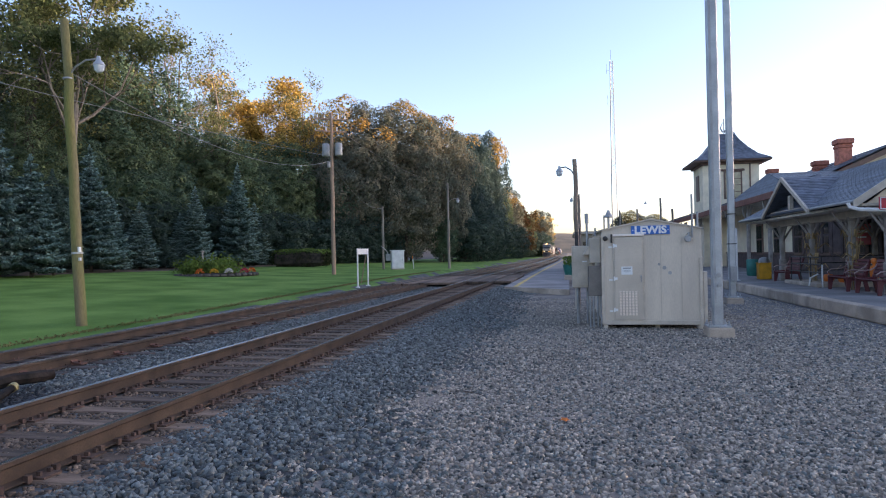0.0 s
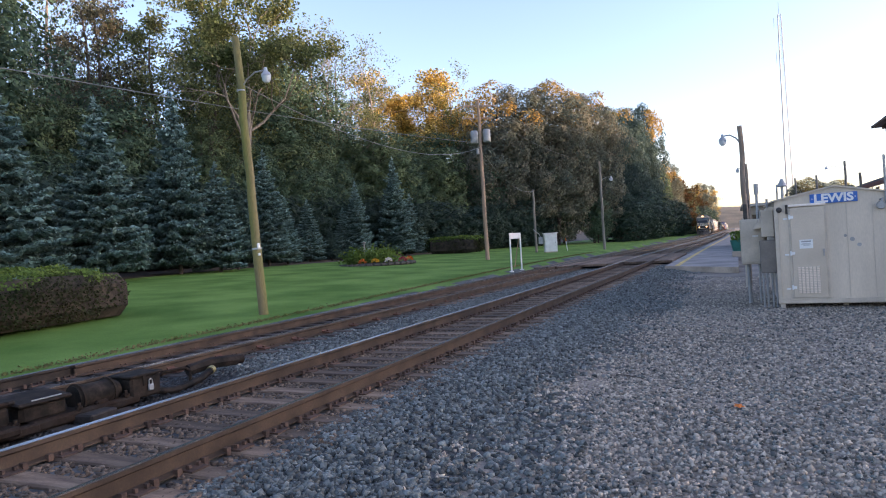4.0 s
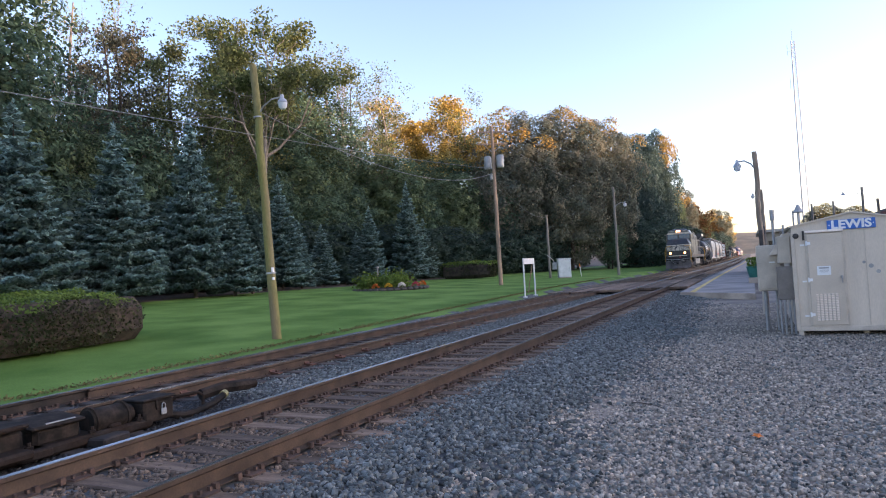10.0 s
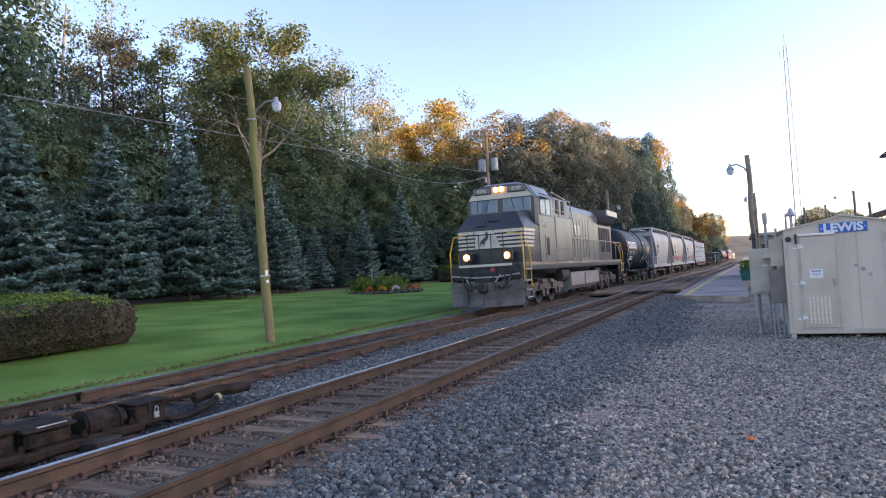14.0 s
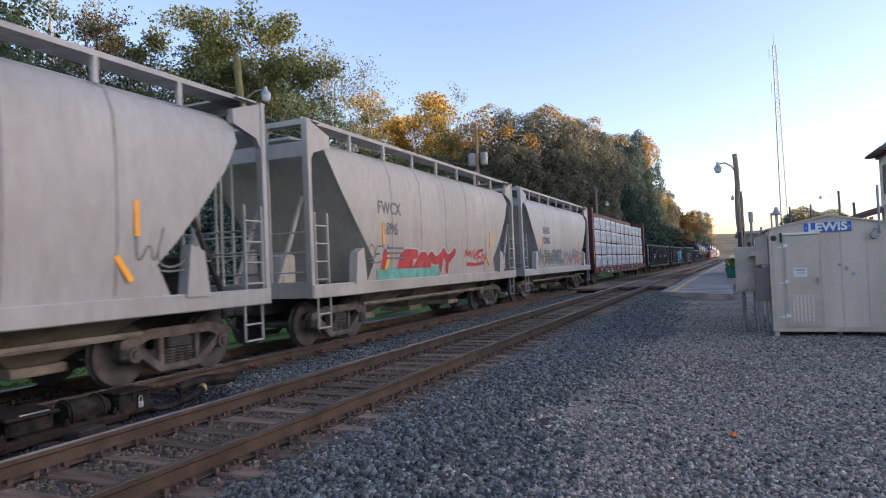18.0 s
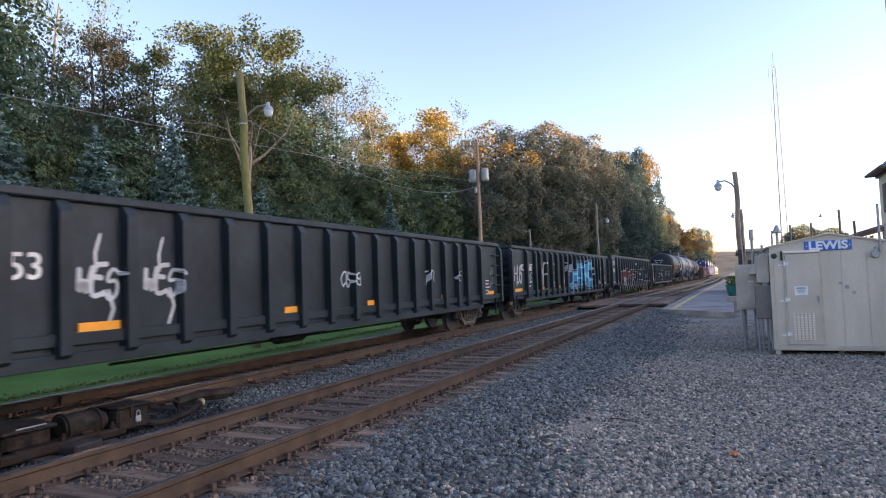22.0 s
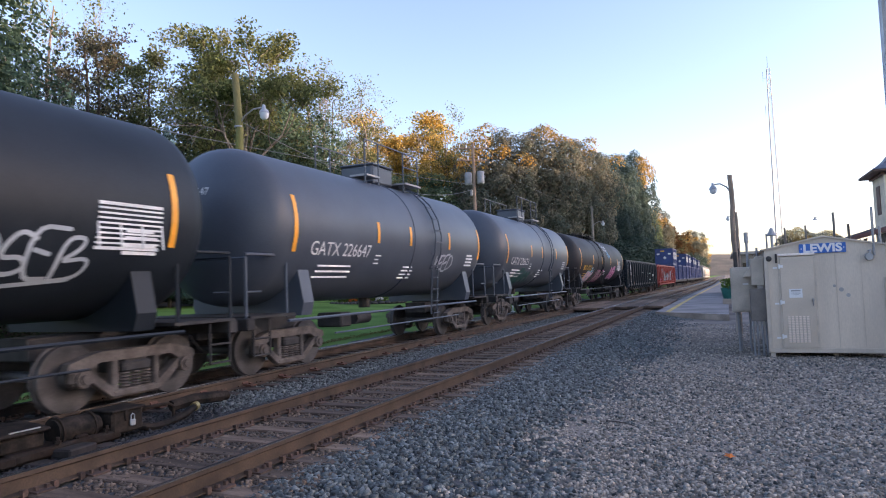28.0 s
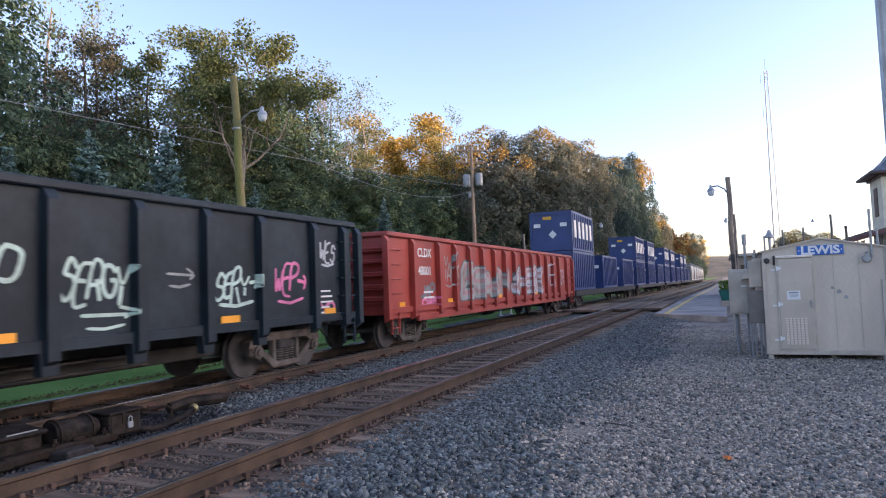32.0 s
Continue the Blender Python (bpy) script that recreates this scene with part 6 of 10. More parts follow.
    for e in (-1, 1):
        for s in (-1, 1):
            y = e * (h - 0.40)
            yel = Mesh().tube([(s * 1.36, y + e * 0.24, 0.96), (s * 1.52, y + e * 0.22, 1.02), (s * 1.52, y + e * 0.22, 2.0), (s * 1.40, y + e * 0.1, 2.60), (s * 0.85, y + e * 0.05, 2.66)], 0.026, 6)
            yel.tube([(s * 1.52, y - e * 0.62, 0.86), (s * 1.52, y - e * 0.62, 1.9), (s * 1.38, y - e * 0.50, 2.42), (s * 1.0, y - e * 0.34, 2.66)], 0.026, 6)
            part("step_handrail", yel, M["handrail"], car, "yellow grab rail")
            st = Mesh().box((s * 1.30, y - e * 0.2, 0.95), (0.10, 0.95, 1.2), None, 0.01)
            part("step_well", st, M["loco"], car)
            for k in range(4):
                t = part("step", Mesh().box((s * 1.42, y - e * 0.2, 0.48 + k * 0.28), (0.26, 0.72, 0.035)), M["under"], car)
                part("step_edge", Mesh().box((s * 1.552, y - e * 0.2, 0.48 + k * 0.28), (0.012, 0.72, 0.045)), M["handrail" if e > 0 else "galv_grey"], t)
        wr = Mesh()
        for x in (-0.75, -0.25, 0.25, 0.75):
            wr.cyl((x, e * (h - 0.12), 1.5), (x, e * (h - 0.12), 2.62), 0.02, n=5)
        wr.cyl((-0.9, e * (h - 0.12), 2.62), (0.9, e * (h - 0.12), 2.62), 0.02, n=5).cyl((-0.9, e * (h - 0.12), 2.1), (0.9, e * (h - 0.12), 2.1), 0.016, n=5)
        part("end_handrail", wr, M["under"], car)
        part("end_sill", Mesh().box((0, e * (h - 0.2), 1.30), (2.9, 0.35, 0.42), None, 0.03), M["under"], car)
        part("coupler_pocket", Mesh().box((0, e * (h - 0.02), 1.02), (0.9, 0.14, 0.6), None, 0.04), M["under"], car)
        for xa, za, xb, zb, sag in ((-1.05, 1.36, -0.30, 1.02, 0.34), (-0.80, 1.12, 0.62, 1.22, 0.42), (0.42, 1.05, 1.12, 1.30, 0.30)):
            pts = [(xa + (xb - xa) * k / 8, e * (h + 0.02 + 0.22 * math.sin(math.pi * k / 8)), za + (zb - za) * k / 8 - sag * math.sin(math.pi * k / 8)) for k in range(9)]
            part("jumper_cable", Mesh().tube(pts, 0.03, 6), M["fuel" if sag > 0.4 else "under"], car)
        part("uncoupling_lever", Mesh().tube([(-1.4, e * (h + 0.04), 1.22), (-0.5, e * (h + 0.06), 1.16), (0.5, e * (h + 0.06), 1.16), (1.4, e * (h + 0.04), 1.22)], 0.022, 5), M["galv_grey"], car)
        part("sill_band", Mesh().box((0, e * (h - 0.01), 1.50), (2.2, 0.02, 0.09)), M["loco_cream"], car)
        plow = Mesh()
        y0, y1 = e * (h + 0.28), e * (h - 0.1)
        rows = ((0.14, 0.10), (0.20, 0.02), (0.42, -0.05), (0.75, -0.06), (1.12, -0.02))
        for (za, oa), (zb, ob) in zip(rows, rows[1:]):
            for q in (-1, 1):
                wa, wb = (1.50 if za > 0.15 else 1.38), 1.50
                pa, pb, pc, pd = (0, y0 + e * oa, za), (q * wa, y1 + e * oa, za + 0.05), (q * wb, y1 + e * ob, zb + 0.03), (0, y0 + e * ob, zb)
                plow.sheet(*((pa, pb, pc, pd) if q > 0 else (pb, pa, pd, pc)), 0.05 * e)
        plow.box((0.55, e * (h + 0.22), 0.62), (0.10, 0.06, 0.72), None, 0.01).box((-0.75, e * (h + 0.19), 0.55), (0.10, 0.06, 0.6), None, 0.01)
        part("pilot_plow", plow, M["pilot"], car, "grimy steel pilot plow")
        for x in (-0.62, 0.34, 0.80):
            hose = Mesh().tube([(x, e * (h + 0.02), 1.25), (x + 0.04, e * (h + 0.2), 1.05), (x + 0.16, e * (h + 0.28), 0.85), (x + 0.3, e * (h + 0.24), 0.95)], 0.025, 5)
            part("air_hose", hose, M["under"], car)
        part("knuckle", Mesh().box((0, e * (h + 0.3), 0.88), (0.36, 0.45, 0.34), None, 0.08).box((0, e * (h + 0.05), 0.88), (0.7, 0.2, 0.5), None, 0.05), M["under"], car)
    part("marker", Mesh().cyl((0.3, f - 0.02, 1.32), (0.3, f + 0.05, 1.32), 0.09, n=12), M["red_sign"], car)
    part("tag", Mesh().box((0.02, f - 0.02, 1.18), (0.22, 0.02, 0.08)), M["label_white"], car)
    # fuel tank, trucks
    tank_p = [(1.38, 1.26), (1.38, 0.62), (1.15, 0.42), (-1.15, 0.42), (-1.38, 0.62), (-1.38, 1.26)]
    part("fuel_tank", Mesh().prism(tank_p, -3.1, 3.3, 'y'), M["fuel"], car, "grey fuel tank")
    part("fuel_tank_seam", Mesh().box((1.39, -0.2, 0.9), (0.02, 0.05, 0.64)), M["under"], car)
    for y in (-4.4, 2.8):
        part("air_reservoir", Mesh().cyl((1.12, y, 1.06), (1.12, y + 1.4, 1.06), 0.2, n=12), M["under"], car)
    d = shared("truck", truck_meshes)
    for s in (-1, 1):
        cy = s * (h - 4.15)
        for k in (-1, 0, 1):
            w = part("wheelset", d["wheelset"], None, car, at=pose(0, cy + k * 2.0, 0.53) @ Matrix.Diagonal((1, 1.14, 1.14, 1)))
            part("bearing", d["cap"], None, w)
        fr = shared("locoside", lambda: Mesh().prism([(-3.0, 0.62), (-2.9, 0.86), (-0.9, 0.98), (0.9, 0.98), (2.9, 0.86), (3.0, 0.62), (2.45, 0.56), (2.4, 0.36), (1.6, 0.36), (1.5, 0.62), (0.5, 0.62), (0.42, 0.36), (-0.42, 0.36), (-0.5, 0.62), (-1.5, 0.62), (-1.6, 0.36), (-2.4, 0.36), (-2.45, 0.56)], 1.00, 1.14, 'x').cyl((1.14, -1.0, 0.78), (1.22, -1.0, 0.78), 0.1, n=10).cyl((1.14, 1.0, 0.78), (1.22, 1.0, 0.78), 0.1, n=10).box((1.18, 0, 0.52), (0.1, 0.34, 0.34), None, 0.04).box((1.18, 2.0, 0.52), (0.1, 0.34, 0.34), None, 0.04).box((1.18, -2.0, 0.52), (0.1, 0.34, 0.34), None, 0.04).data("side_frame", M["truck"]))
        part("side_frame", fr, None, car, at=pose(0, cy, 0))
        part("side_frame", fr, None, car, at=pose(0, cy, 0, 0, 0, 180))
        for y in (-0.9, 0.4):
            part("brake_cylinder", Mesh().cyl((1.2, cy + y, 0.98), (1.2, cy + y + 0.5, 0.98), 0.1, n=10), M["truck"], car)
        part("bolster", Mesh().box((0, cy, 0.9), (2.0, 1.2, 0.4)), M["under"], car)


def raise_body(car, keep):
    """Sets the deck and all above it at the height of a large road locomotive."""
    def up(z):
        return z + 0.27 * smooth01((z - 0.75) / 0.75) + 0.069 * max(0.0, z - 1.56)
    done = set()
    for o in car.children_recursive:
        if o.name.split(".")[0] in keep:
            continue
        if o.name.startswith("number"):
            o.matrix_basis.translation.z = up(o.matrix_basis.translation.z)
            continue
        if o.data.name not in done:
            done.add(o.data.name)
            for v in o.data.vertices:
                v.co.z = up(v.co.z)


locomotive(-1.9, 20.0)
raise_body(CARS[-1][0], ("wheelset", "bearing", "side_frame", "brake_cylinder", "bolster", "pilot_plow", "fuel_tank", "fuel_tank_seam"))


def tank_print(car, on_tank, y, z, w, n, pitch, h, material, seed):
    """Small print on a curved side: bars that follow the tank."""
    rng = random.Random(seed)
    m = Mesh()
    for i in range(n):
        zz = z - i * pitch
        k = w * rng.uniform(0.7, 1.0)
        t = math.atan2(0, 1)
        m.box((on_tank(zz, 0.004), y - w / 2 + k / 2, zz), (0.012, k, h))
    part("small_print", m, material, car)


def words(car, on_tank, cz, s, size, y, z, material):
    """Letters wrapped round the tank's side."""
    cu = bpy.data.curves.new("lettering", 'FONT')
    cu.body, cu.size, cu.align_x, cu.align_y, cu.resolution_u = s, size, 'CENTER', 'CENTER', 3
    tmp = bpy.data.objects.new("lettering", cu)
    me = bpy.data.meshes.new_from_object(tmp)
    bpy.data.objects.remove(tmp)
    for v in me.vertices:
        a, b = v.co.x, v.co.y
        v.co = (on_tank(z + b, 0.012), y + a, z + b)
    me.materials.clear()
    me.materials.append(material)
    part("lettering", me, material, car)


def tank_one(car, L, on, curved):
    W = M["text_white"]
    m = Mesh()          # the maker's name as plain bent blocks
    for k in range(6):
        y = -5.0 + k * 0.555
        for q in range(4):
            z0, z1 = 2.60 + q * 0.125, 2.60 + (q + 1) * 0.125
            cuts = ((0.0, 0.48),) if q in (0, 3) else ((0.0, 0.15), (0.33, 0.48))
            for c0, c1 in cuts:
                m.add([(on(z0, 0.008), y + c0, z0), (on(z0, 0.008), y + c1, z0), (on(z1, 0.008), y + c1, z1), (on(z1, 0.008), y + c0, z1)], [(0, 1, 2, 3)])
    part("name_blocks", m, W, car, "white block lettering")
    words(car, on, 2.42, "PROX 76019", 0.40, -3.62, 2.28, W)
    tank_print(car, on, -3.6, 2.00, 1.7, 3, 0.10, 0.055, W, 4)
    head_words(car, L, 2.62, 1.56, "PROX 76019", 0.22, -0.45, 3.3, W)
    tank_print(car, on, -1.9, 1.55, 0.6, 2, 0.08, 0.03, W, 8)
    tank_print(car, on, 1.9, 3.2, 0.75, 3, 0.07, 0.04, W, 5)
    tank_print(car, on, 1.95, 1.95, 0.7, 4, 0.09, 0.05, W, 7)
    tank_print(car, on, 4.2, 2.75, 0.75, 7, 0.075, 0.05, W, 6)
    m = Mesh()
    for y, z, w, hh in ((3.65, 2.02, 0.4, 0.03), (3.65, 1.78, 0.4, 0.03), (3.46, 1.9, 0.03, 0.26), (3.84, 1.9, 0.03, 0.26), (3.65, 1.9, 0.25, 0.05)):
        m.box((on(z, 0.003), y, z), (0.012, w, hh))
    part("print_box", m, W, car)


def head_words(car, L, cz, radius, text, size, x, z, material):
    """Letters on the domed front end of a tank."""
    cu = bpy.data.curves.new("lettering", 'FONT')
    cu.body, cu.size, cu.align_x, cu.align_y, cu.resolution_u = text, size, 'CENTER', 'CENTER', 3
    tmp = bpy.data.objects.new("lettering", cu)
    me = bpy.data.meshes.new_from_object(tmp)
    bpy.data.objects.remove(tmp)
    e = L / 2 - 0.35

    def on_head(a, b):
        q = min(0.98, ((x + a) ** 2 + (z + b - cz) ** 2) / radius ** 2)
        return (x + a, -e + 0.75 * (1 - math.sqrt(1 - q)) - 0.012, z + b)
    for v in me.vertices:
        v.co = on_head(v.co.x, v.co.y)
    me.materials.clear()
    me.materials.append(material)
    part("lettering", me, material, car)
    m = Mesh()
    for i in range(2):
        w, b = 0.45 - 0.12 * i, -0.2 - 0.12 * i
        m.add([on_head(-w, b - 0.03), on_head(w, b - 0.03), on_head(w, b + 0.03), on_head(-w, b + 0.03)], [(0, 1, 2, 3)])
    part("end_print", m, material, car)


def tank_plain(text, seed, ink="text_white", tags=None, text_y=-3.2, panel=None, head=None, text_z=2.37):
    def extras(car, L, on, curved):
        W = M[ink]
        words(car, on, 2.4, text, 0.40, text_y, text_z, W)
        tank_print(car, on, text_y, text_z - 0.33, 1.5, 3, 0.115, 0.04, W, seed)
        tank_print(car, on, text_y + 1.6, 2.30, 0.25, 3, 0.09, 0.03, M["text_white"], seed + 3)
        tank_print(car, on, L * 0.02, 2.05, 0.7, 4, 0.09, 0.04, M["text_white"], seed + 1)
        tank_print(car, on, L * 0.35, 2.45, 0.6, 4, 0.10, 0.05, M["text_white"], seed + 2)
        if panel:
            m = Mesh()
            for i in range(10):
                m.box((on(2.80 - i * 0.066, 0.004), panel, 2.80 - i * 0.066), (0.012, 1.05, 0.026 if i not in (0, 9) else 0.045))
            for i in range(4):
                m.box((on(2.5, 0.004), panel - 0.52 + i * 0.35, 2.5), (0.012, 0.026, 0.6), Matrix.Rotation(radians(-4), 3, 'Y'))
            part("data_panel", m, M["text_white"], car, "white data panel")
        if head:
            head_words(car, L, head[0], head[1], text, 0.20, -0.35, head[0] + 0.62, M["text_white"])
        for k, (yy, z, w, hh, colour, text_k) in enumerate(tags or ()):
            if colour.startswith("*"):
                rim = {"*g_deep": "g_dark", "*g_rose": "g_sky", "*g_dull": "g_pink", "*g_pink": "g_rose"}[colour]
                piece(car, lambda q, v: on(v, 0.006), text_k, yy, z, w, hh, [(rim, 1.0, 0.0), (colour[1:], 0.72, 0.0)], seed + k, 0.26)
            else:
                tag(car, lambda q, v: on(v, 0.006), text_k, yy, z, w, hh, colour, seed + k, 0.03)
    return extras


STRIPS = ((-4.94, 0.55), (-1.70, 0.25), (0.02, 0.25), (2.6, 0.25), (5.1, 0.5))
M["g_deep"] = mat("spray_deep_green", (0.015, 0.085, 0.08), 0.5, var=0.4, scale=3)
HOP = lambda y, z: 1.482 + 0.098 * smooth01((z - 1.3) / 1.1)
M["g_steel"] = mat("spray_steel", (0.16, 0.19, 0.20), 0.5, var=0.3, scale=2)


def hop2_art(car, L):
    part("graffiti_ground", Mesh().box((1.498, -2.2, 1.44), (0.006, 3.6, 0.28)), M["g_green"], car, "faded turquoise sprayed ground")
    piece(car, HOP, "LEAMY", -1.6, 1.72, 4.4, 0.85, [("g_white", 1.0, 0.0), ("g_red", 0.74, 0.0)], 31, 0.26)
    tag(car, HOP, "MIKEN", 2.4, 1.85, 1.9, 0.4, "g_red", 33, 0.05)
    tag(car, HOP, "DEX", -4.0, 1.95, 0.9, 0.35, "text_grey", 34, 0.022)


def hop3_art(car, L):
    piece(car, HOP, "HASEL", -1.9, 1.78, 4.8, 0.85, [("g_pale", 1.0, 0.0), ("g_steel", 0.8, 0.0), ("g_dark", 0.25, 0.2)], 41, 0.30)
    piece(car, HOP, "MARES", 2.4, 1.78, 4.6, 0.85, [("g_pale", 1.0, 0.0), ("g_dull", 0.8, 0.0), ("g_steel", 0.25, 0.2)], 42, 0.30)


def hop1_art(car, L):
    tag(car, HOP, "TBI", -4.15, 2.45, 0.9, 0.55, "text_grey", 51, 0.03)
    tag(car, HOP, "WUL", 4.0, 2.0, 1.6, 0.5, "text_grey", 52, 0.016)


M["g_brick"] = mat("spray_brick", (0.17, 0.045, 0.038), 0.5, var=0.35, scale=2)
M["g_pale"] = mat("spray_pale", (0.30, 0.33, 0.32), 0.5, var=0.25, scale=2)
M["g_dull"] = mat("spray_dull", (0.36, 0.22, 0.22), 0.5, var=0.4, scale=2)
tank(21.0, 33.5, "tank_black", "black tank car with white lettering and orange reflectors", 1.56, 2.62, seed=2, extras=tank_one, dome_y=-0.25, strips=((-5.4, 0.55), (-1.95, 0.27), (1.0, 0.27), (3.25, 0.27), (5.25, 0.5)))
hopper(34.5, 47.1, "hopper", "light grey covered hopper car with dark numbers", [("NAHX", 0.42, 37.6, 2.95), ("321131", 0.40, 37.6, 2.5)], 3, hop1_art)
hopper(48.2, 61.6, "hopper_tan", "cream covered hopper car with red graffiti", [("FWCX", 0.42, 51.5, 3.0), ("1896", 0.42, 51.5, 2.5)], 4, hop2_art)
hopper(62.6, 75.9, "hopper", "light grey covered hopper car with faded grey-green graffiti", [("NAHX", 0.44, 66.2, 2.95), ("323033", 0.42, 66.2, 2.5)], 5, hop3_art)
centerbeam(77.2, 100.8)
M["g_pieceblue"] = mat("spray_piece", (0.10, 0.36, 0.60), 0.5, var=0.35, scale=1.2, tint=(0.10, 0.48, 0.58))
M["g_navy"] = mat("spray_navy", (0.012, 0.03, 0.12), 0.5, var=0.3, scale=2)
M["g_sky"] = mat("spray_sky", (0.22, 0.55, 0.72), 0.5, var=0.25, scale=2)
M["g_mint"] = mat("spray_mint", (0.42, 0.56, 0.50), 0.5, var=0.2)
M["g_rose"] = mat("spray_rose", (0.72, 0.50, 0.58), 0.5, var=0.2, scale=2)
M["g_grass"] = mat("spray_grass", (0.03, 0.27, 0.13), 0.5, var=0.3, scale=2)


def tags_on(car, h, side, rows):
    """Tags on a gondola's side: word, place behind the front, height, width, tallness, paint, stroke."""
    for k, (text, d, z, w, hh, paint, width) in enumerate(rows):
        tag(car, side, text, d - h, z, w, hh, paint, 300 + 17 * k + int(d * 10), width)


def gon_one(car, h, side):
    for d in (4.62, 5.66):
        tag(car, side, "WES", d - h, 1.72, 0.62, 0.42, "g_white", 61, 0.032)
        m = Mesh()
        ribbon(m, [(d - h - 0.02, 1.85), (d - h - 0.03, 2.1), (d - h + 0.05, 2.36)], 0.022, side, 0.004)
        ribbon(m, [(d - h + 0.16, 1.62), (d - h + 0.24, 1.35), (d - h + 0.12, 1.05)], 0.028, side, 0.005)
        part("graffiti", m, M["g_white"], car)
    tags_on(car, h, side, [("OSEF", 10.85, 1.70, 0.75, 0.30, "g_white", 0.022), ("TC", 14.85, 1.72, 0.5, 0.4, "g_white", 0.018), ("EE", 16.9, 1.75, 0.4, 0.3, "g_white", 0.014), ("YI", 20.0, 1.6, 0.3, 0.7, "g_dark", 0.03)])


def gon_two(car, h, side):
    tags_on(car, h, side, [("HUS", 1.15, 1.72, 0.95, 0.75, "g_white", 0.045), ("AKE", 2.72, 1.62, 0.7, 0.35, "g_pale", 0.035), ("IMF", 4.66, 1.62, 0.75, 0.95, "g_white", 0.04), ("YE", 6.5, 1.72, 0.62, 0.9, "g_white", 0.026), ("WJ", 8.6, 1.62, 0.6, 1.0, "g_pale", 0.026), ("P", 9.6, 1.62, 0.4, 0.6, "g_white", 0.024)])
    part("print_box", Mesh().box((1.444, 5.5 - h, 2.36), (0.008, 0.26, 0.03)).box((1.444, 5.5 - h, 2.08), (0.008, 0.26, 0.03)).box((1.444, 5.37 - h, 2.22), (0.008, 0.03, 0.28)).box((1.444, 5.63 - h, 2.22), (0.008, 0.03, 0.28)).box((1.444, 5.5 - h, 2.22), (0.008, 0.14, 0.05)), M["text_white"], car)
    piece(car, side, "HAFE", 12.45 - h, 1.70, 5.0, 1.78, [("g_white", 1.12, 0.0), ("g_navy", 1.04, 0.0), ("g_pieceblue", 0.80, 0.0), ("g_sky", 0.16, 0.42)], 79, 0.27)
    tag(car, side, "YOL", 15.42 - h, 2.02, 0.72, 0.30, "g_white", 86, 0.026), tag(car, side, "EXP", 15.42 - h, 1.60, 0.74, 0.34, "g_white", 88, 0.026)
    m = Mesh()
    for k, run in enumerate(([(15.0, 2.30), (15.25, 2.38), (15.6, 2.33), (15.78, 2.2), (15.86, 1.95), (15.95, 1.80), (15.78, 1.72), (15.74, 1.40), (15.4, 1.22), (15.1, 1.25)], [(16.05, 2.15), (16.72, 2.15), (16.70, 1.62), (16.1, 1.60)], [(16.12, 1.55), (16.06, 1.20), (16.3, 1.02), (16.68, 1.10), (16.7, 1.5), (16.4, 1.62), (16.12, 1.55)],
                             [(17.0, 2.1), (17.5, 2.15), (17.55, 1.1)], [(17.05, 1.15), (17.3, 1.22), (17.6, 1.1)], [(17.75, 2.15), (17.9, 1.8), (17.8, 1.2), (18.3, 1.12), (18.55, 1.5), (18.2, 1.62), (18.0, 1.6)], [(18.05, 2.05), (18.3, 1.85), (18.6, 2.15), (18.55, 1.75)])):
        ribbon(m, [(a - h, b) for a, b in run], 0.020, side, 0.0015 * k)
    part("graffiti", m, M["g_white"], car)
    tag(car, side, "FERB", 16.4 - h, 1.36, 0.55, 0.32, "g_pale", 91, 0.02)
    part("label_plate", Mesh().box((1.444, 15.35 - h, 1.02), (0.008, 0.28, 0.15)), M["text_white"], car)


def gon_three(car, h, side):
    tag(car, side, "SKY", 3.9 - h, 1.70, 0.7, 0.6, "g_pale", 80, 0.022)
    piece(car, side, "MEMO", 6.85 - h, 1.52, 5.2, 1.42, [("g_white", 1.0, 0.0), ("g_brick", 0.74, 0.0)], 82, 0.225, 0.08, 0.04)
    tags_on(car, h, side, [("IO", 9.35, 2.0, 0.5, 0.22, "g_pale", 0.022), ("S", 9.4, 1.62, 0.4, 0.4, "g_pale", 0.026), ("YP", 10.2, 1.9, 0.7, 0.3, "g_pale", 0.018), ("JES", 10.25, 1.5, 0.7, 0.24, "g_pale", 0.018), ("RIP", 11.25, 2.40, 0.6, 0.30, "g_white", 0.022), ("ZMIZ", 11.35, 2.05, 0.95, 0.30, "g_white", 0.022), ("SU", 12.1, 2.18, 0.4, 0.4, "g_white", 0.02), ("DRME", 18.5, 2.02, 1.1, 0.34, "g_white", 0.022)])
    piece(car, side, "KOEPH", 15.0 - h, 1.60, 5.6, 1.25, [("g_white", 1.0, 0.0), ("gon_hazed", 0.80, 0.0)], 87, 0.20)
    for d in (12.25, 14.9, 17.0):
        part("reflector_backing", Mesh().box((1.446, d + 0.32 - h, 1.12), (0.01, 0.3, 0.17)), M["g_pieceblue"], car)
    part("print_box", Mesh().box((1.444, 19.1 - h, 1.62), (0.008, 0.32, 0.30)), M["g_mint"], car, "pale data stencil")
    part("print_field", Mesh().box((1.450, 19.1 - h, 1.62), (0.008, 0.22, 0.20)), M["gon_hazed"], car)


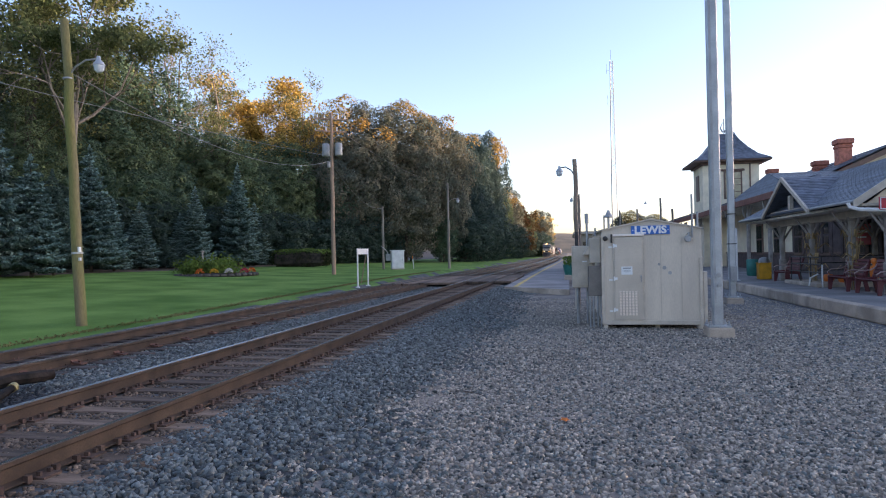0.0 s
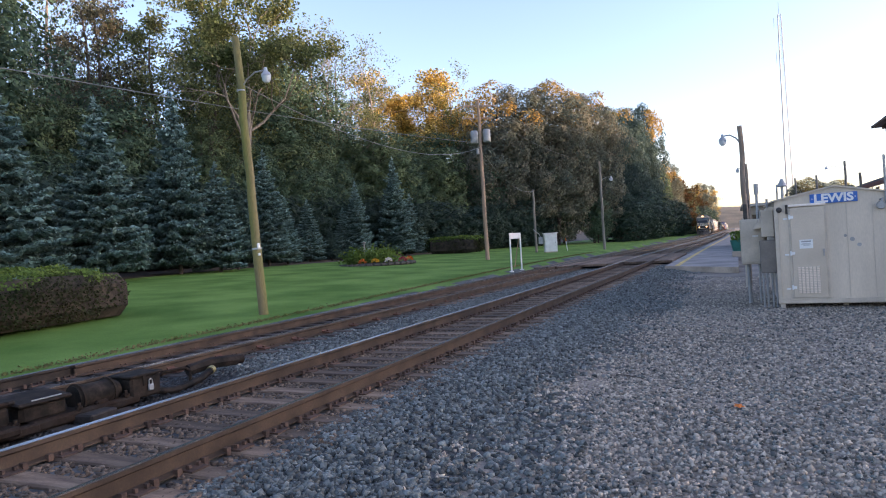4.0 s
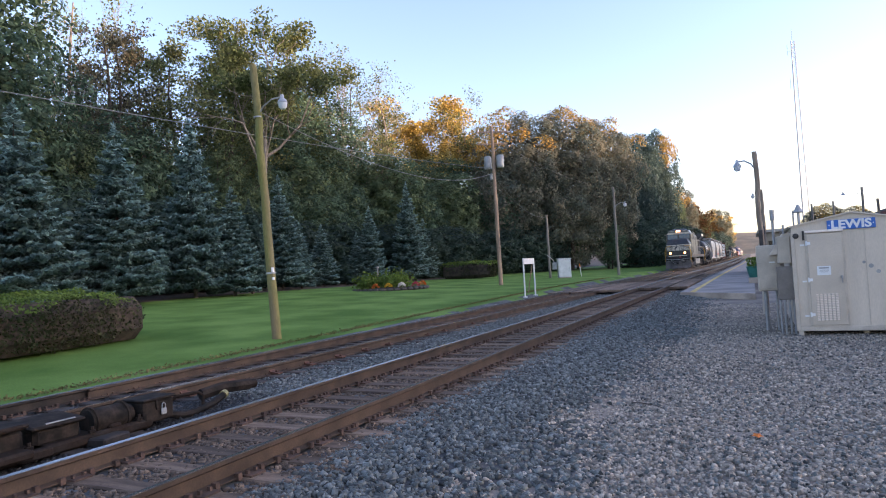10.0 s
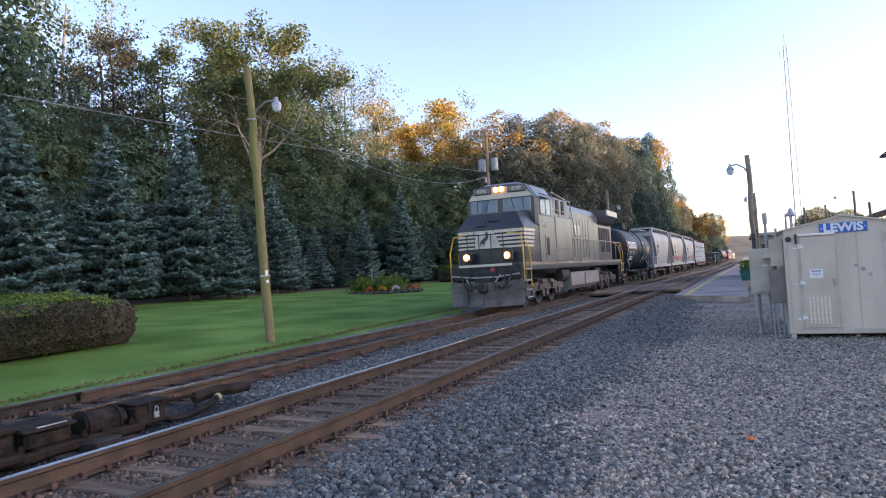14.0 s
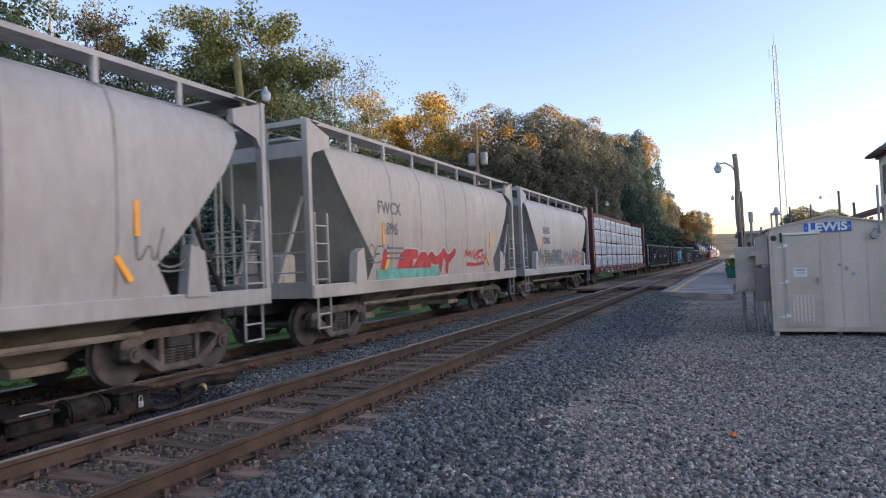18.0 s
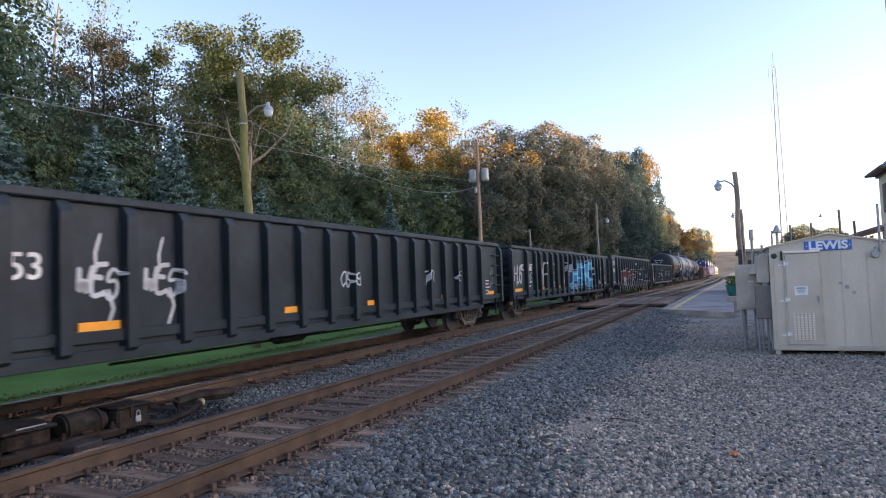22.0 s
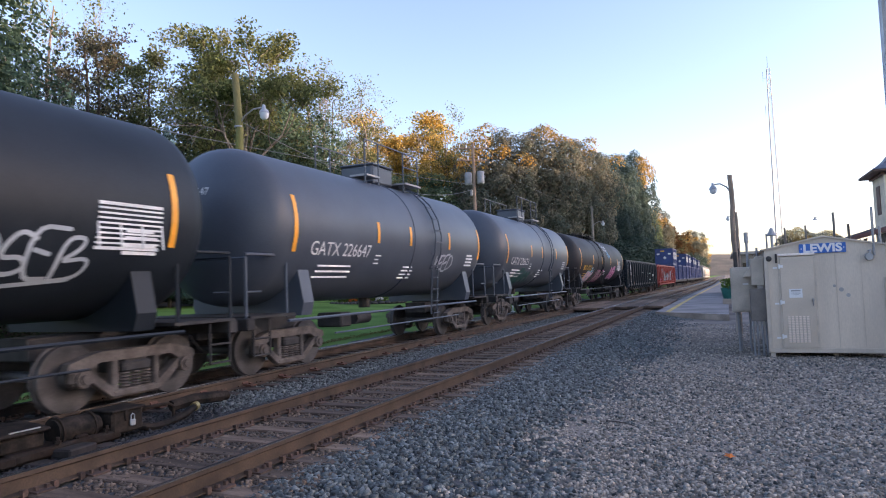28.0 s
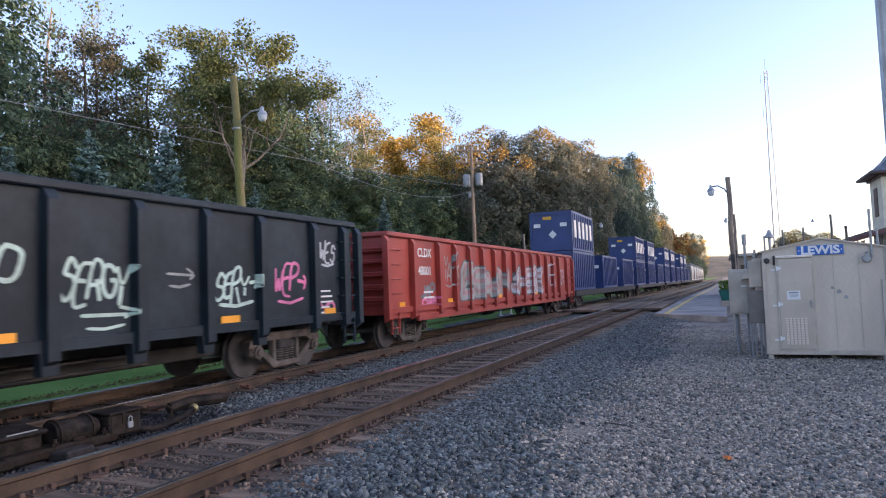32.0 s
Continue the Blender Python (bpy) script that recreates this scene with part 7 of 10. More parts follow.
def gon_four(car, h, side):
    tags_on(car, h, side, [("BIF", 1.35, 2.0, 0.8, 0.4, "g_white", 0.022), ("SWRY", 1.35, 1.55, 0.9, 0.4, "g_white", 0.024), ("JAY", 2.9, 1.45, 0.5, 0.5, "g_pale", 0.02)])
    part("graffiti_ground", Mesh().box((1.442, 7.0 - h, 1.30), (0.006, 3.4, 0.62)), M["g_grass"], car, "green sprayed ground")
    piece(car, side, "HOGE", 7.5 - h, 1.55, 4.2, 1.2, [("g_white", 1.0, 0.0), ("gon_hazed", 0.72, 0.0)], 94, 0.22)
    tags_on(car, h, side, [("KEP", 12.2, 1.6, 1.2, 0.7, "g_white", 0.03), ("SAR", 15.2, 1.6, 1.1, 0.6, "g_white", 0.03)])


def gon_five(car, h, side):
    for k in range(4):
        part("wing_bar", Mesh().prism([(-0.42, -0.04), (0.36 - 0.08 * k, -0.04), (0.42 - 0.08 * k, 0.04), (-0.42, 0.04)], 0, 0.01, 'x'), M["text_white"], car, at=pose(1.44, 1.22 - h, 2.62 - 0.125 * k))
    part("emblem_block", Mesh().prism([(1.98, 2.28), (2.30, 2.28), (2.42, 2.44), (2.42, 2.68), (2.06, 2.68), (2.10, 2.56)], 0, 0.01, 'x').prism([(2.50, 2.28), (2.94, 2.28), (3.04, 2.40), (2.98, 2.68), (2.60, 2.68), (2.48, 2.54)], 0, 0.01, 'x'), M["text_white"], car, "white slanted emblem blocks", at=pose(1.44, -h, 0))
    tags_on(car, h, side, [("SEBE", 2.5, 2.08, 0.8, 0.25, "g_pale", 0.02), ("SERY>", 4.02, 1.80, 1.0, 0.44, "g_mint", 0.028), ("SERY>", 6.72, 1.80, 0.9, 0.42, "g_mint", 0.026), ("AKB", 8.0, 1.85, 0.8, 0.5, "g_dark", 0.03), ("PEN", 9.35, 1.8, 0.9, 0.6, "g_pale", 0.026), ("SERY", 10.65, 1.85, 0.85, 0.4, "g_mint", 0.026),
                           ("WEP", 13.15, 1.85, 0.95, 0.75, "g_mint", 0.034), ("SERGY", 14.65, 1.78, 1.0, 0.55, "g_mint", 0.03), (">", 14.8, 1.36, 0.7, 0.3, "g_mint", 0.026), (">", 16.1, 1.9, 0.5, 0.3, "g_pale", 0.02), ("SERY>", 17.35, 1.70, 1.0, 0.5, "g_mint", 0.028), ("WEP>", 18.85, 1.78, 0.95, 0.62, "g_pink", 0.032), ("WES", 20.15, 2.35, 0.55, 0.4, "g_white", 0.03), ("YO", 20.1, 1.2, 0.5, 0.2, "g_pink", 0.03)])
    m, d, z = Mesh(), 5.32 - h, 1.72          # a sprayed eye with lashes
    for k, (rx, rz) in enumerate(((0.40, 0.24), (0.22, 0.20), (0.10, 0.10))):
        ribbon(m, [(d + rx * math.cos(a * 0.4), z + rz * math.sin(a * 0.4)) for a in range(17)], 0.024, side, 0.002 * k)
    for k in range(5):
        a = -0.3 + 0.15 * k
        ribbon(m, [(d + a, z + 0.28), (d + a * 1.25 + 0.02, z + 0.42), (d + a * 1.3 - 0.03, z + 0.62 - 0.3 * abs(a))], 0.016, side, 0.007)
        ribbon(m, [(d + a, z - 0.26), (d + a * 1.2, z - 0.36), (d + a * 1.1, z - 0.50)], 0.014, side, 0.007)
    part("graffiti", m, M["g_white"], car, "white sprayed eye")
    for text, y, z, w, hh, q in (("SOFMESY", 0.45, 2.50, 1.5, 0.26, 501), ("BAXE", 0.5, 1.95, 1.4, 0.5, 502), ("WAVE", 0.4, 1.45, 1.3, 0.5, 503)):
        tag(car, flat_side(0.0), text, y, z, w, hh, "g_steel", q, 0.024, at=pose(0, -h + 0.132, 0, 0, 0, -90), wild=0.8)


def gon_red(car, h, side):
    piece(car, side, "BEASN", 7.6 - h, 1.70, 5.0, 1.25, [("g_dark", 1.0, 0.0), ("g_pale", 0.78, 0.0), ("g_dull", 0.3, 0.2)], 171, 0.24)
    piece(car, side, "SHERE", 12.8 - h, 1.70, 4.8, 1.25, [("g_dark", 1.0, 0.0), ("g_white", 0.78, 0.0), ("g_dull", 0.3, 0.2)], 172, 0.24)
    tags_on(car, h, side, [("JAP", 2.6, 1.45, 0.9, 0.35, "g_steel", 0.05), ("OSE", 2.7, 1.15, 1.0, 0.2, "g_pink", 0.04), ("YAR", 4.2, 2.1, 0.8, 0.8, "g_pale", 0.03), ("TEK", 16.8, 1.9, 1.3, 1.0, "g_white", 0.05), ("NOR", 18.9, 1.8, 1.2, 0.8, "g_white", 0.04)])


gondola(102.0, 122.9, "gon", "black steel gondola with white tags", 2.80, marks=[("NOKL", 0.40, 1.2, 2.3), ("3602", 0.40, 1.2, 1.75), ("53", 0.46, 3.66, 1.90)], seed=6, extras=gon_one, stripes=((1.1, 0.9), (4.65, 0.62), (8.72, 0.4), (11.75, 0.42), (15.9, 0.4), (19.9, 0.6)))
gondola(124.1, 145.1, "gon", "black steel gondola with a large blue graffiti piece", 2.82, marks=[("IC", 0.36, 1.72, 2.02), ("3687", 0.40, 2.74, 2.02)], seed=7, extras=gon_two, stripes=((1.15, 0.95), (4.7, 0.42), (7.6, 0.42), (12.6, 0.62), (16.45, 0.4), (19.7, 0.8)))
gondola(146.2, 167.2, "gon_hazed", "black steel gondola with dull red and white graffiti", 2.96, near=(0.12, 2.12, 3.4, 4.52), bays=12, rear=(0.12, 1.6, 2.98, 4.25), marks=[("ATW", 0.40, 1.35, 2.45), ("400", 0.40, 1.35, 1.95), ("09", 0.40, 2.5, 1.95)], seed=8, extras=gon_three, stripes=((1.35, 0.5), (7.05, 0.62), (9.1, 0.5), (12.25, 0.36), (14.9, 0.36), (17.0, 0.36), (20.4, 0.3)), deep=0.44)
gondola(168.4, 189.2, "gon_hazed", "black gondola with white and green graffiti", 2.62, marks=[("IC", 0.34, 2.85, 2.28), ("3754", 0.40, 2.85, 1.92)], seed=9, extras=gon_four, stripes=((1.3, 0.8), (4.2, 0.4), (8.4, 0.4), (13.0, 0.4), (19.0, 0.7)))
tank(190.4, 203.9, "tank_black", "black tank car with yellow lettering and white tags", 1.58, 2.80, seed=11, strips=((-5.6, 0.55), (-1.9, 0.25), (1.2, 0.25), (5.25, 0.55)), extras=tank_plain("UTLX 601903", 11, "reflector", [(2.9, 2.1, 2.0, 0.55, "g_white", "ROSEB"), (0.6, 2.6, 0.6, 0.5, "g_blue", "UE"), (-0.6, 1.85, 0.9, 0.4, "g_white", "JYN")], -3.0, 4.5, (2.80, 1.58)))
tank(204.1, 216.6, "tank_grey", "dark grey tank car with white lettering", 1.57, 2.84, seed=12, strips=STRIPS, extras=tank_plain("GATX 226647", 12, "text_white", [(2.36, 2.22, 1.2, 0.40, "g_white", "WEED")], head=(2.84, 1.57)))
tank(217.4, 229.9, "tank_grey", "dark grey tank car with a dark green tag", 1.57, 2.84, seed=14, strips=STRIPS, extras=tank_plain("GATX 226623", 14, "text_white", [(-2.3, 1.82, 2.2, 0.65, "*g_deep", "SEAM"), (-0.4, 1.85, 1.2, 0.4, "g_dark", "KEN")], head=(2.84, 1.57)))
tank(231.0, 248.9, "tank_rust", "rusty black tank car with pink graffiti", 1.56, 2.78, seed=15, dome_y=-2.0, low=True, strips=((-7.62, 0.6), (-4.13, 0.27), (-1.23, 0.25), (2.05, 0.25), (4.9, 0.2), (7.6, 0.55)), extras=tank_plain("BRCX 673023", 15, "handrail", [(-4.60, 1.68, 1.9, 0.78, "*g_rose", "FOX"), (-3.55, 1.72, 0.7, 0.3, "text_dark", "REY"), (-4.0, 2.12, 0.8, 0.3, "g_sky", "SU"), (-1.32, 1.80, 2.5, 0.85, "*g_dull", "BOUT"), (3.40, 1.96, 2.2, 0.9, "*g_pink", "SHSEA"), (1.5, 3.2, 1.0, 0.35, "g_blue", "RDA"), (0.9, 3.75, 1.3, 0.4, "g_white", "EVEN")], -5.55, 5.6, (2.78, 1.56), 2.24))
gondola(249.55, 270.9, "gon", "black steel gondola with white and pink tags", 3.0, (0.08, 0.65, 1.76, 3.39), 11, [("NS", 0.34, 1.3, 1.92), ("202293", 0.34, 2.58, 1.92)], 16, gon_five, stripes=((1.05, 0.5), (4.3, 0.45), (8.1, 0.4), (10.7, 0.4), (13.3, 0.6), (17.2, 0.45), (20.2, 0.4)), deep=0.15)
gondola(272.1, 293.6, "gon_red", "red steel gondola with multicoloured graffiti", 2.92, (0.12, 1.6, 3.3), 12, [("CLDX", 0.34, 2.45, 2.5), ("48001", 0.34, 2.45, 2.0)], 17, gon_red, stripes=((1.0, 0.3), (4.2, 0.4), (9.0, 0.4), (14.0, 0.4), (20.0, 0.4)))
container_car(294.8, 320.0, (0,), 1)
container_car(321.5, 346.7, (0, 1), 2)
container_car(348.2, 373.4, (0, 1), 3)
container_car(374.9, 400.1, (0, 1), 4)
for i in range(6):
    hopper(401.6 + 15.4 * i, 415.6 + 15.4 * i, "hopper", "light grey covered hopper car far down the train", (), 20 + i)


def track_pose(y):
    """On the far track, turned along it."""
    a = math.degrees(math.atan2(drift(y + 3) - drift(y - 3), 6.0))
    return pose(FAR_X + drift(y), y, FAR_Z, 0, 0, -a)


SPEED, FRONT = 15.75, 17.5 + 15.75 * 14.5


def motions():
    """The whole train rolls towards the camera's side of the line at one speed."""
    for car, back in CARS:
        rows = []
        for i in range(33):
            rows.append((float(i), track_pose(FRONT + back - SPEED * i)))
        walk(car, rows)
    for box, car, y, z in CARGO:
        back = dict((c.name, b) for c, b in CARS)[car.name]
        walk(box, [(float(i), track_pose(FRONT + back - SPEED * i) @ pose(0, y, z)) for i in range(33)])

# ---- poles, cabinets and wires ----
M["lamp_wood"] = mat("lamp_wood", (0.24, 0.185, 0.14), 0.8, var=0.35, scale=2, stretch=(5, 5, 0.5))
M["switch_grey"] = mat("switch_grey", (0.20, 0.175, 0.155), 0.55, 0.2, var=0.15)
M["mast"] = mat("mast_steel", (0.42, 0.42, 0.43), 0.6, 0.2, var=0.1)
def lamp_arm(m_arm, m_head, z, x_dir, reach=0.9, k=1.0):
    """A curved arm and its bell-shaped head on a pole at the origin."""
    a = Mesh().tube([(0, 0, z), (x_dir * reach * 0.25, 0, z + 0.32 * k), (x_dir * reach * 0.6, 0, z + 0.5 * k), (x_dir * reach, 0, z + 0.48 * k)], 0.024, 6)
    hd = Mesh().lathe([(r * k, q * k) for r, q in ((0.02, 0.22), (0.06, 0.20), (0.07, 0.08), (0.15, 0.0), (0.19, -0.10), (0.0, -0.10))], (x_dir * reach, 0, z + 0.36 * k), 14)
    gl = Mesh().lathe([(r * k, q * k) for r, q in ((0.17, -0.10), (0.15, -0.25), (0.08, -0.33), (0.0, -0.34))], (x_dir * reach, 0, z + 0.36 * k), 14)
    return a, hd, gl


def wooden_pole(name, x, y, top, label, material, r0=0.16, r1=0.11, base=None, lean=(0, 0)):
    z = ground_z(x, y) if base is None else base
    p = thing(name, pose(x, y, z, lean[0], lean[1], 0), label, "pole", "poles along the railway")
    m = Mesh()
    n = 10
    m.tube([(0.02 * math.sin(i * 1.7), 0.02 * math.cos(i * 2.3), top * i / n - (0.3 if i == 0 else 0)) for i in range(n + 1)], r0, 12, r1)
    part("shaft", m, M[material], p)
    return p


pa = wooden_pole("lamp_pole", -13.32, 15.9, 8.6, "tall greenish wooden pole with a bell lamp by the lawn", "green_pole", 0.15, 0.11, lean=(0.0, -2.6))
arm, hd, gl = lamp_arm(None, None, 6.95, 1, 1.0, 0.85)
part("lamp_arm", arm, M["steel"], pa), part("lamp_head", hd, M["steel"], pa), part("lamp_glass", gl, M["glass"], pa)
part("band", Mesh().lathe([(0.15, 0), (0.155, 0.005), (0.155, 0.05), (0.15, 0.055)], (0, 0, 2.0), 12).lathe([(0.13, 0), (0.135, 0.005), (0.135, 0.04), (0.13, 0.045)], (0, 0, 6.9), 12), M["steel"], pa)
part("tag", Mesh().box((0.14, -0.08, 2.12), (0.05, 0.08, 0.14)).box((0.14, -0.08, 1.85), (0.05, 0.06, 0.08)), M["label_white"], pa)

pb = wooden_pole("utility_pole", -17.78, 47.9, 12.5, "brown wooden utility pole with transformers and crossarms", "wood_pole", 0.17, 0.115)
part("crossarm", Mesh().box((0, 0, 12.05), (2.5, 0.10, 0.12), Matrix.Rotation(0.6, 3, 'Z'), 0.01), M["wood_pole"], pb)
part("crossarm", Mesh().box((0, 0, 11.1), (2.5, 0.10, 0.12), Matrix.Rotation(0.6, 3, 'Z'), 0.01), M["wood_pole"], pb)
for s in (-1, 1):
    part("transformer", Mesh().lathe([(0.0, -0.5), (0.27, -0.5), (0.29, -0.45), (0.29, 0.40), (0.24, 0.48), (0.0, 0.5)], (s * 0.52, 0.1, 9.7), 16), M["galv_grey"], pb, "grey transformer can")
    part("insulator", Mesh().cyl((s * 0.9, s * 0.6, 12.1), (s * 0.9, s * 0.6, 12.35), 0.05, n=8).cyl((s * 0.45, s * 0.3, 12.1), (s * 0.45, s * 0.3, 12.35), 0.05, n=8), M["label_white"], pb)
    part("brace", Mesh().cyl((s * 0.6, s * 0.4, 11.05), (0, 0, 10.4), 0.025, n=5), M["galv_grey"], pb)
part("meter_can", Mesh().cyl((-0.2, -0.15, 8.3), (-0.2, -0.15, 8.7), 0.13, n=10), M["galv_grey"], pb)
part("cutout", Mesh().box((0.35, 0.25, 11.25), (0.08, 0.08, 0.4)).box((-0.35, -0.25, 11.25), (0.08, 0.08, 0.4)), M["label_white"], pb)

pc = wooden_pole("short_pole", -18.8, 65.3, 6.4, "short grey wooden pole beside the cabinet", "grey_pole", 0.14, 0.11)
part("cap", Mesh().lathe([(0.13, 0), (0.15, 0.03), (0.06, 0.14), (0.0, 0.15)], (0, 0, 6.38), 10), M["grey_pole"], pc)
pd = wooden_pole("lamp_pole", -12.66, 69.7, 9.3, "weathered wooden lamp pole by the lawn", "grey_pole", 0.15, 0.11)
arm, hd, gl = lamp_arm(None, None, 7.1, 1, 1.1)
part("lamp_arm", arm, M["steel"], pd), part("lamp_head", hd, M["steel"], pd), part("lamp_glass", gl, M["glass"], pd)

for k, (x, y, top) in enumerate(((0.30, 21.5, 4.82), (0.85, 46.0, 5.6), (1.75, 88.0, 6.2), (2.1, 135.0, 6.2))):
    p = wooden_pole("lamp_pole", x, y, top, "dark wooden lamp pole beside the platform", "lamp_wood", 0.078 if k == 0 else 0.10, 0.068 if k == 0 else 0.09, base=-0.33 if k == 0 else -0.12)
    arm, hd, gl = lamp_arm(None, None, top - 0.55, -1, 0.50, 0.62)
    part("lamp_arm", arm, M["steel"], p), part("lamp_head", hd, M["steel"], p), part("lamp_glass", gl, M["glass"], p)
    part("bracket", Mesh().box((0, -0.12, top - 2.6), (0.10, 0.06, 0.5), None, 0.01), M["black_iron"], p)
    if k == 0:
        part("sleeve", Mesh().cyl((0, 0, -0.2), (0, 0, 2.05), 0.084, 0.078, n=12), M["box_grey"], p, "pale lower sleeve of the pole")

# distant poles with lamps behind the shed
for x, y, top, side in ((10.20, 75.0, 7.64, -1), (6.61, 85.0, 7.03, 0), (8.74, 85.0, 7.14, 0), (10.37, 68.0, 5.99, 0)):
    p = wooden_pole("street_lamp" if side else "short_pole", x, y, top, "thin wooden pole in the station yard", "grey_pole", 0.13, 0.11)
    if side:
        arm, hd, gl = lamp_arm(None, None, top - 0.9, side, 1.6)
        part("lamp_arm", arm, M["steel"], p), part("lamp_head", hd, M["steel"], p)

# wires
def wire(name, a, b, sag, r=0.02):
    pts = []
    for i in range(25):
        u = i / 24
        p = Vector(a).lerp(Vector(b), u)
        p.z -= sag * 4 * u * (1 - u)
        pts.append(p)
    tagged(part(name, Mesh().tube(pts, r, 4), M["wire"], None), "dark overhead wire sagging between poles", "wire", "overhead wires")


zb = ground_z(-17.78, 47.9)
wire("overhead_wire", (-17.2, -26.0, 6.1), (-17.7, 47.5, 9.2), 0.79, 0.016)
wire("overhead_wire", (-13.6, 15.9, 6.8), (-17.75, 47.6, 8.9), 1.25, 0.016)
wire("overhead_wire", (-17.6, 48.2, zb + 8.2), (-18.8, 65.3, 6.45), 0.9, 0.018)
wire("overhead_wire", (-18.7, 48.5, zb + 12.3), (-24.0, 120.0, 15.5), 1.0, 0.018)

# twin steel signal posts
def steel_post(x, y, top, label):
    g = -0.34
    p = thing("steel_post", pose(x, y, g, 0, 0, 0), label, "post", "steel posts in the yard")
    part("shaft", Mesh().box((0, 0, top / 2 + 0.2), (0.205, 0.205, top), None, 0.025), M["steel"], p)
    part("base_plate", Mesh().box((0, 0, 0.22), (0.46, 0.46, 0.035), None, 0.005), M["steel"], p)
    for s in ((-1, -1), (1, -1), (1, 1), (-1, 1)):
        part("anchor_bolt", Mesh().cyl((s[0] * 0.18, s[1] * 0.18, 0.15), (s[0] * 0.18, s[1] * 0.18, 0.33), 0.02, n=6).cyl((s[0] * 0.18, s[1] * 0.18, 0.24), (s[0] * 0.18, s[1] * 0.18, 0.275), 0.038, n=6), M["steel"], p)
    part("footing", Mesh().box((0.02, 0, 0.03), (0.52, 0.52, 0.34), None, 0.03), M["concrete"], p, "concrete footing")
    return p


p1 = steel_post(3.07, 14.5, 9.5, "square galvanised steel post on a concrete footing")
part("bolt_head", Mesh().cyl((0.0, -0.12, 1.28), (0.0, -0.16, 1.28), 0.05, n=10).cyl((0.02, -0.12, 1.08), (0.02, -0.16, 1.08), 0.04, n=10), M["galv_grey"], p1)
part("seam_strip", Mesh().box((-0.06, -0.107, 5.0), (0.05, 0.01, 8.6)), M["galv_grey"], p1)
p2 = steel_post(5.43, 23.3, 12.5, "square galvanised steel post further back in the yard")
part("cable_box", Mesh().box((0.0, -0.17, 1.0), (0.2, 0.1, 0.5), None, 0.01), M["galv_grey"], p2)
for z in (2.0, 3.0):
    part("strap", Mesh().box((0, 0, z), (0.26, 0.26, 0.03)), M["black_iron"], p2)

# sign frame and cabinet on the lawn
fr = thing("post_frame", pose(-11.24, 34.9, ground_z(-11.24, 34.9)), "two slim white posts joined by a white board", "sign frame")
for y in (-0.93, 0.93):
    part("post", Mesh().cyl((0, y, -0.2), (0, y, 2.15), 0.045, n=10), M["white"], fr)
    part("foot", Mesh().box((0, y, 0.03), (0.2, 0.2, 0.06), None, 0.01), M["white"], fr)
part("board", Mesh().box((0, 0, 1.98), (0.05, 1.98, 0.32), None, 0.01), M["white"], fr)
part("back_stay", Mesh().cyl((-0.05, 0.9, 2.0), (-0.7, 1.7, 0.0), 0.03, n=8), M["wood_pole"], fr)

cab = thing("signal_cabinet", pose(-17.0, 64.2, ground_z(-17.0, 64.2), 0, 0, 24), "white steel cabinet standing on the lawn", "cabinet")
part("body", Mesh().box((0, 0, 0.98), (1.25, 0.9, 1.8), None, 0.02), M["white"], cab)
part("roof", Mesh().box((0, 0, 1.93), (1.4, 1.05, 0.08), None, 0.02), M["white"], cab)
part("door", Mesh().box((0.0, -0.46, 0.95), (1.1, 0.03, 1.6), None, 0.008), M["white"], cab)
part("handle", Mesh().box((0.42, -0.49, 1.0), (0.04, 0.04, 0.2)), M["galv_grey"], cab)
part("plinth", Mesh().box((0, 0, 0.04), (1.2, 0.85, 0.16)), M["concrete"], cab)
part("side_box", Mesh().box((-0.95, 0, 1.25), (0.45, 0.4, 0.7), None, 0.02), M["galv_grey"], cab)
part("conduit", Mesh().tube([(-0.95, 0, 1.6), (-1.1, 0, 1.9), (-1.6, 0.3, 2.4)], 0.04), M["galv_grey"], cab)
stake = thing("marker_stake", pose(-16.3, 68.4, ground_z(-16.3, 68.4), 4, -5, 0), "pale stake with an orange top on the lawn", "marker")
part("stake", Mesh().cyl((0, 0, -0.1), (0, 0, 1.05), 0.04, n=8), M["white"], stake)
part("tip", Mesh().cyl((0, 0, 1.05), (0, 0, 1.38), 0.045, n=8), M["orange"], stake)

# ---- the aluminium relay shed ----
shed = thing("relay_shed", pose(0.80, 15.75, -0.34), "tan aluminium relay shed on short legs with a blue name sign", "shed")
SW, SD, SH = 2.22, 4.3, 2.33
part("wall", Mesh().span((0, 0, 0.14), (0.03, SD, SH - 0.0)).span((SW - 0.03, 0, 0.14), (SW, SD, SH)).span((0.03, SD - 0.03, 0.14), (SW - 0.03, SD, SH)), M["alu"], shed)
front = Mesh()
front.prism([(0.03, 0.14), (SW - 0.03, 0.14), (SW - 0.03, SH), (SW / 2, SH + 0.20), (0.03, SH)], 0.0, 0.03, 'y')
part("front_wall", front, M["alu"], shed)
part("roof", Mesh().sheet((-0.06, -0.05, SH + 0.0), (SW / 2, -0.05, SH + 0.235), (SW / 2, SD + 0.1, SH + 0.235), (-0.06, SD + 0.1, SH), 0.03).sheet((SW / 2, -0.05, SH + 0.235), (SW + 0.06, -0.05, SH + 0.0), (SW + 0.06, SD + 0.1, SH), (SW / 2, SD + 0.1, SH + 0.235), 0.03), M["alu"], shed)
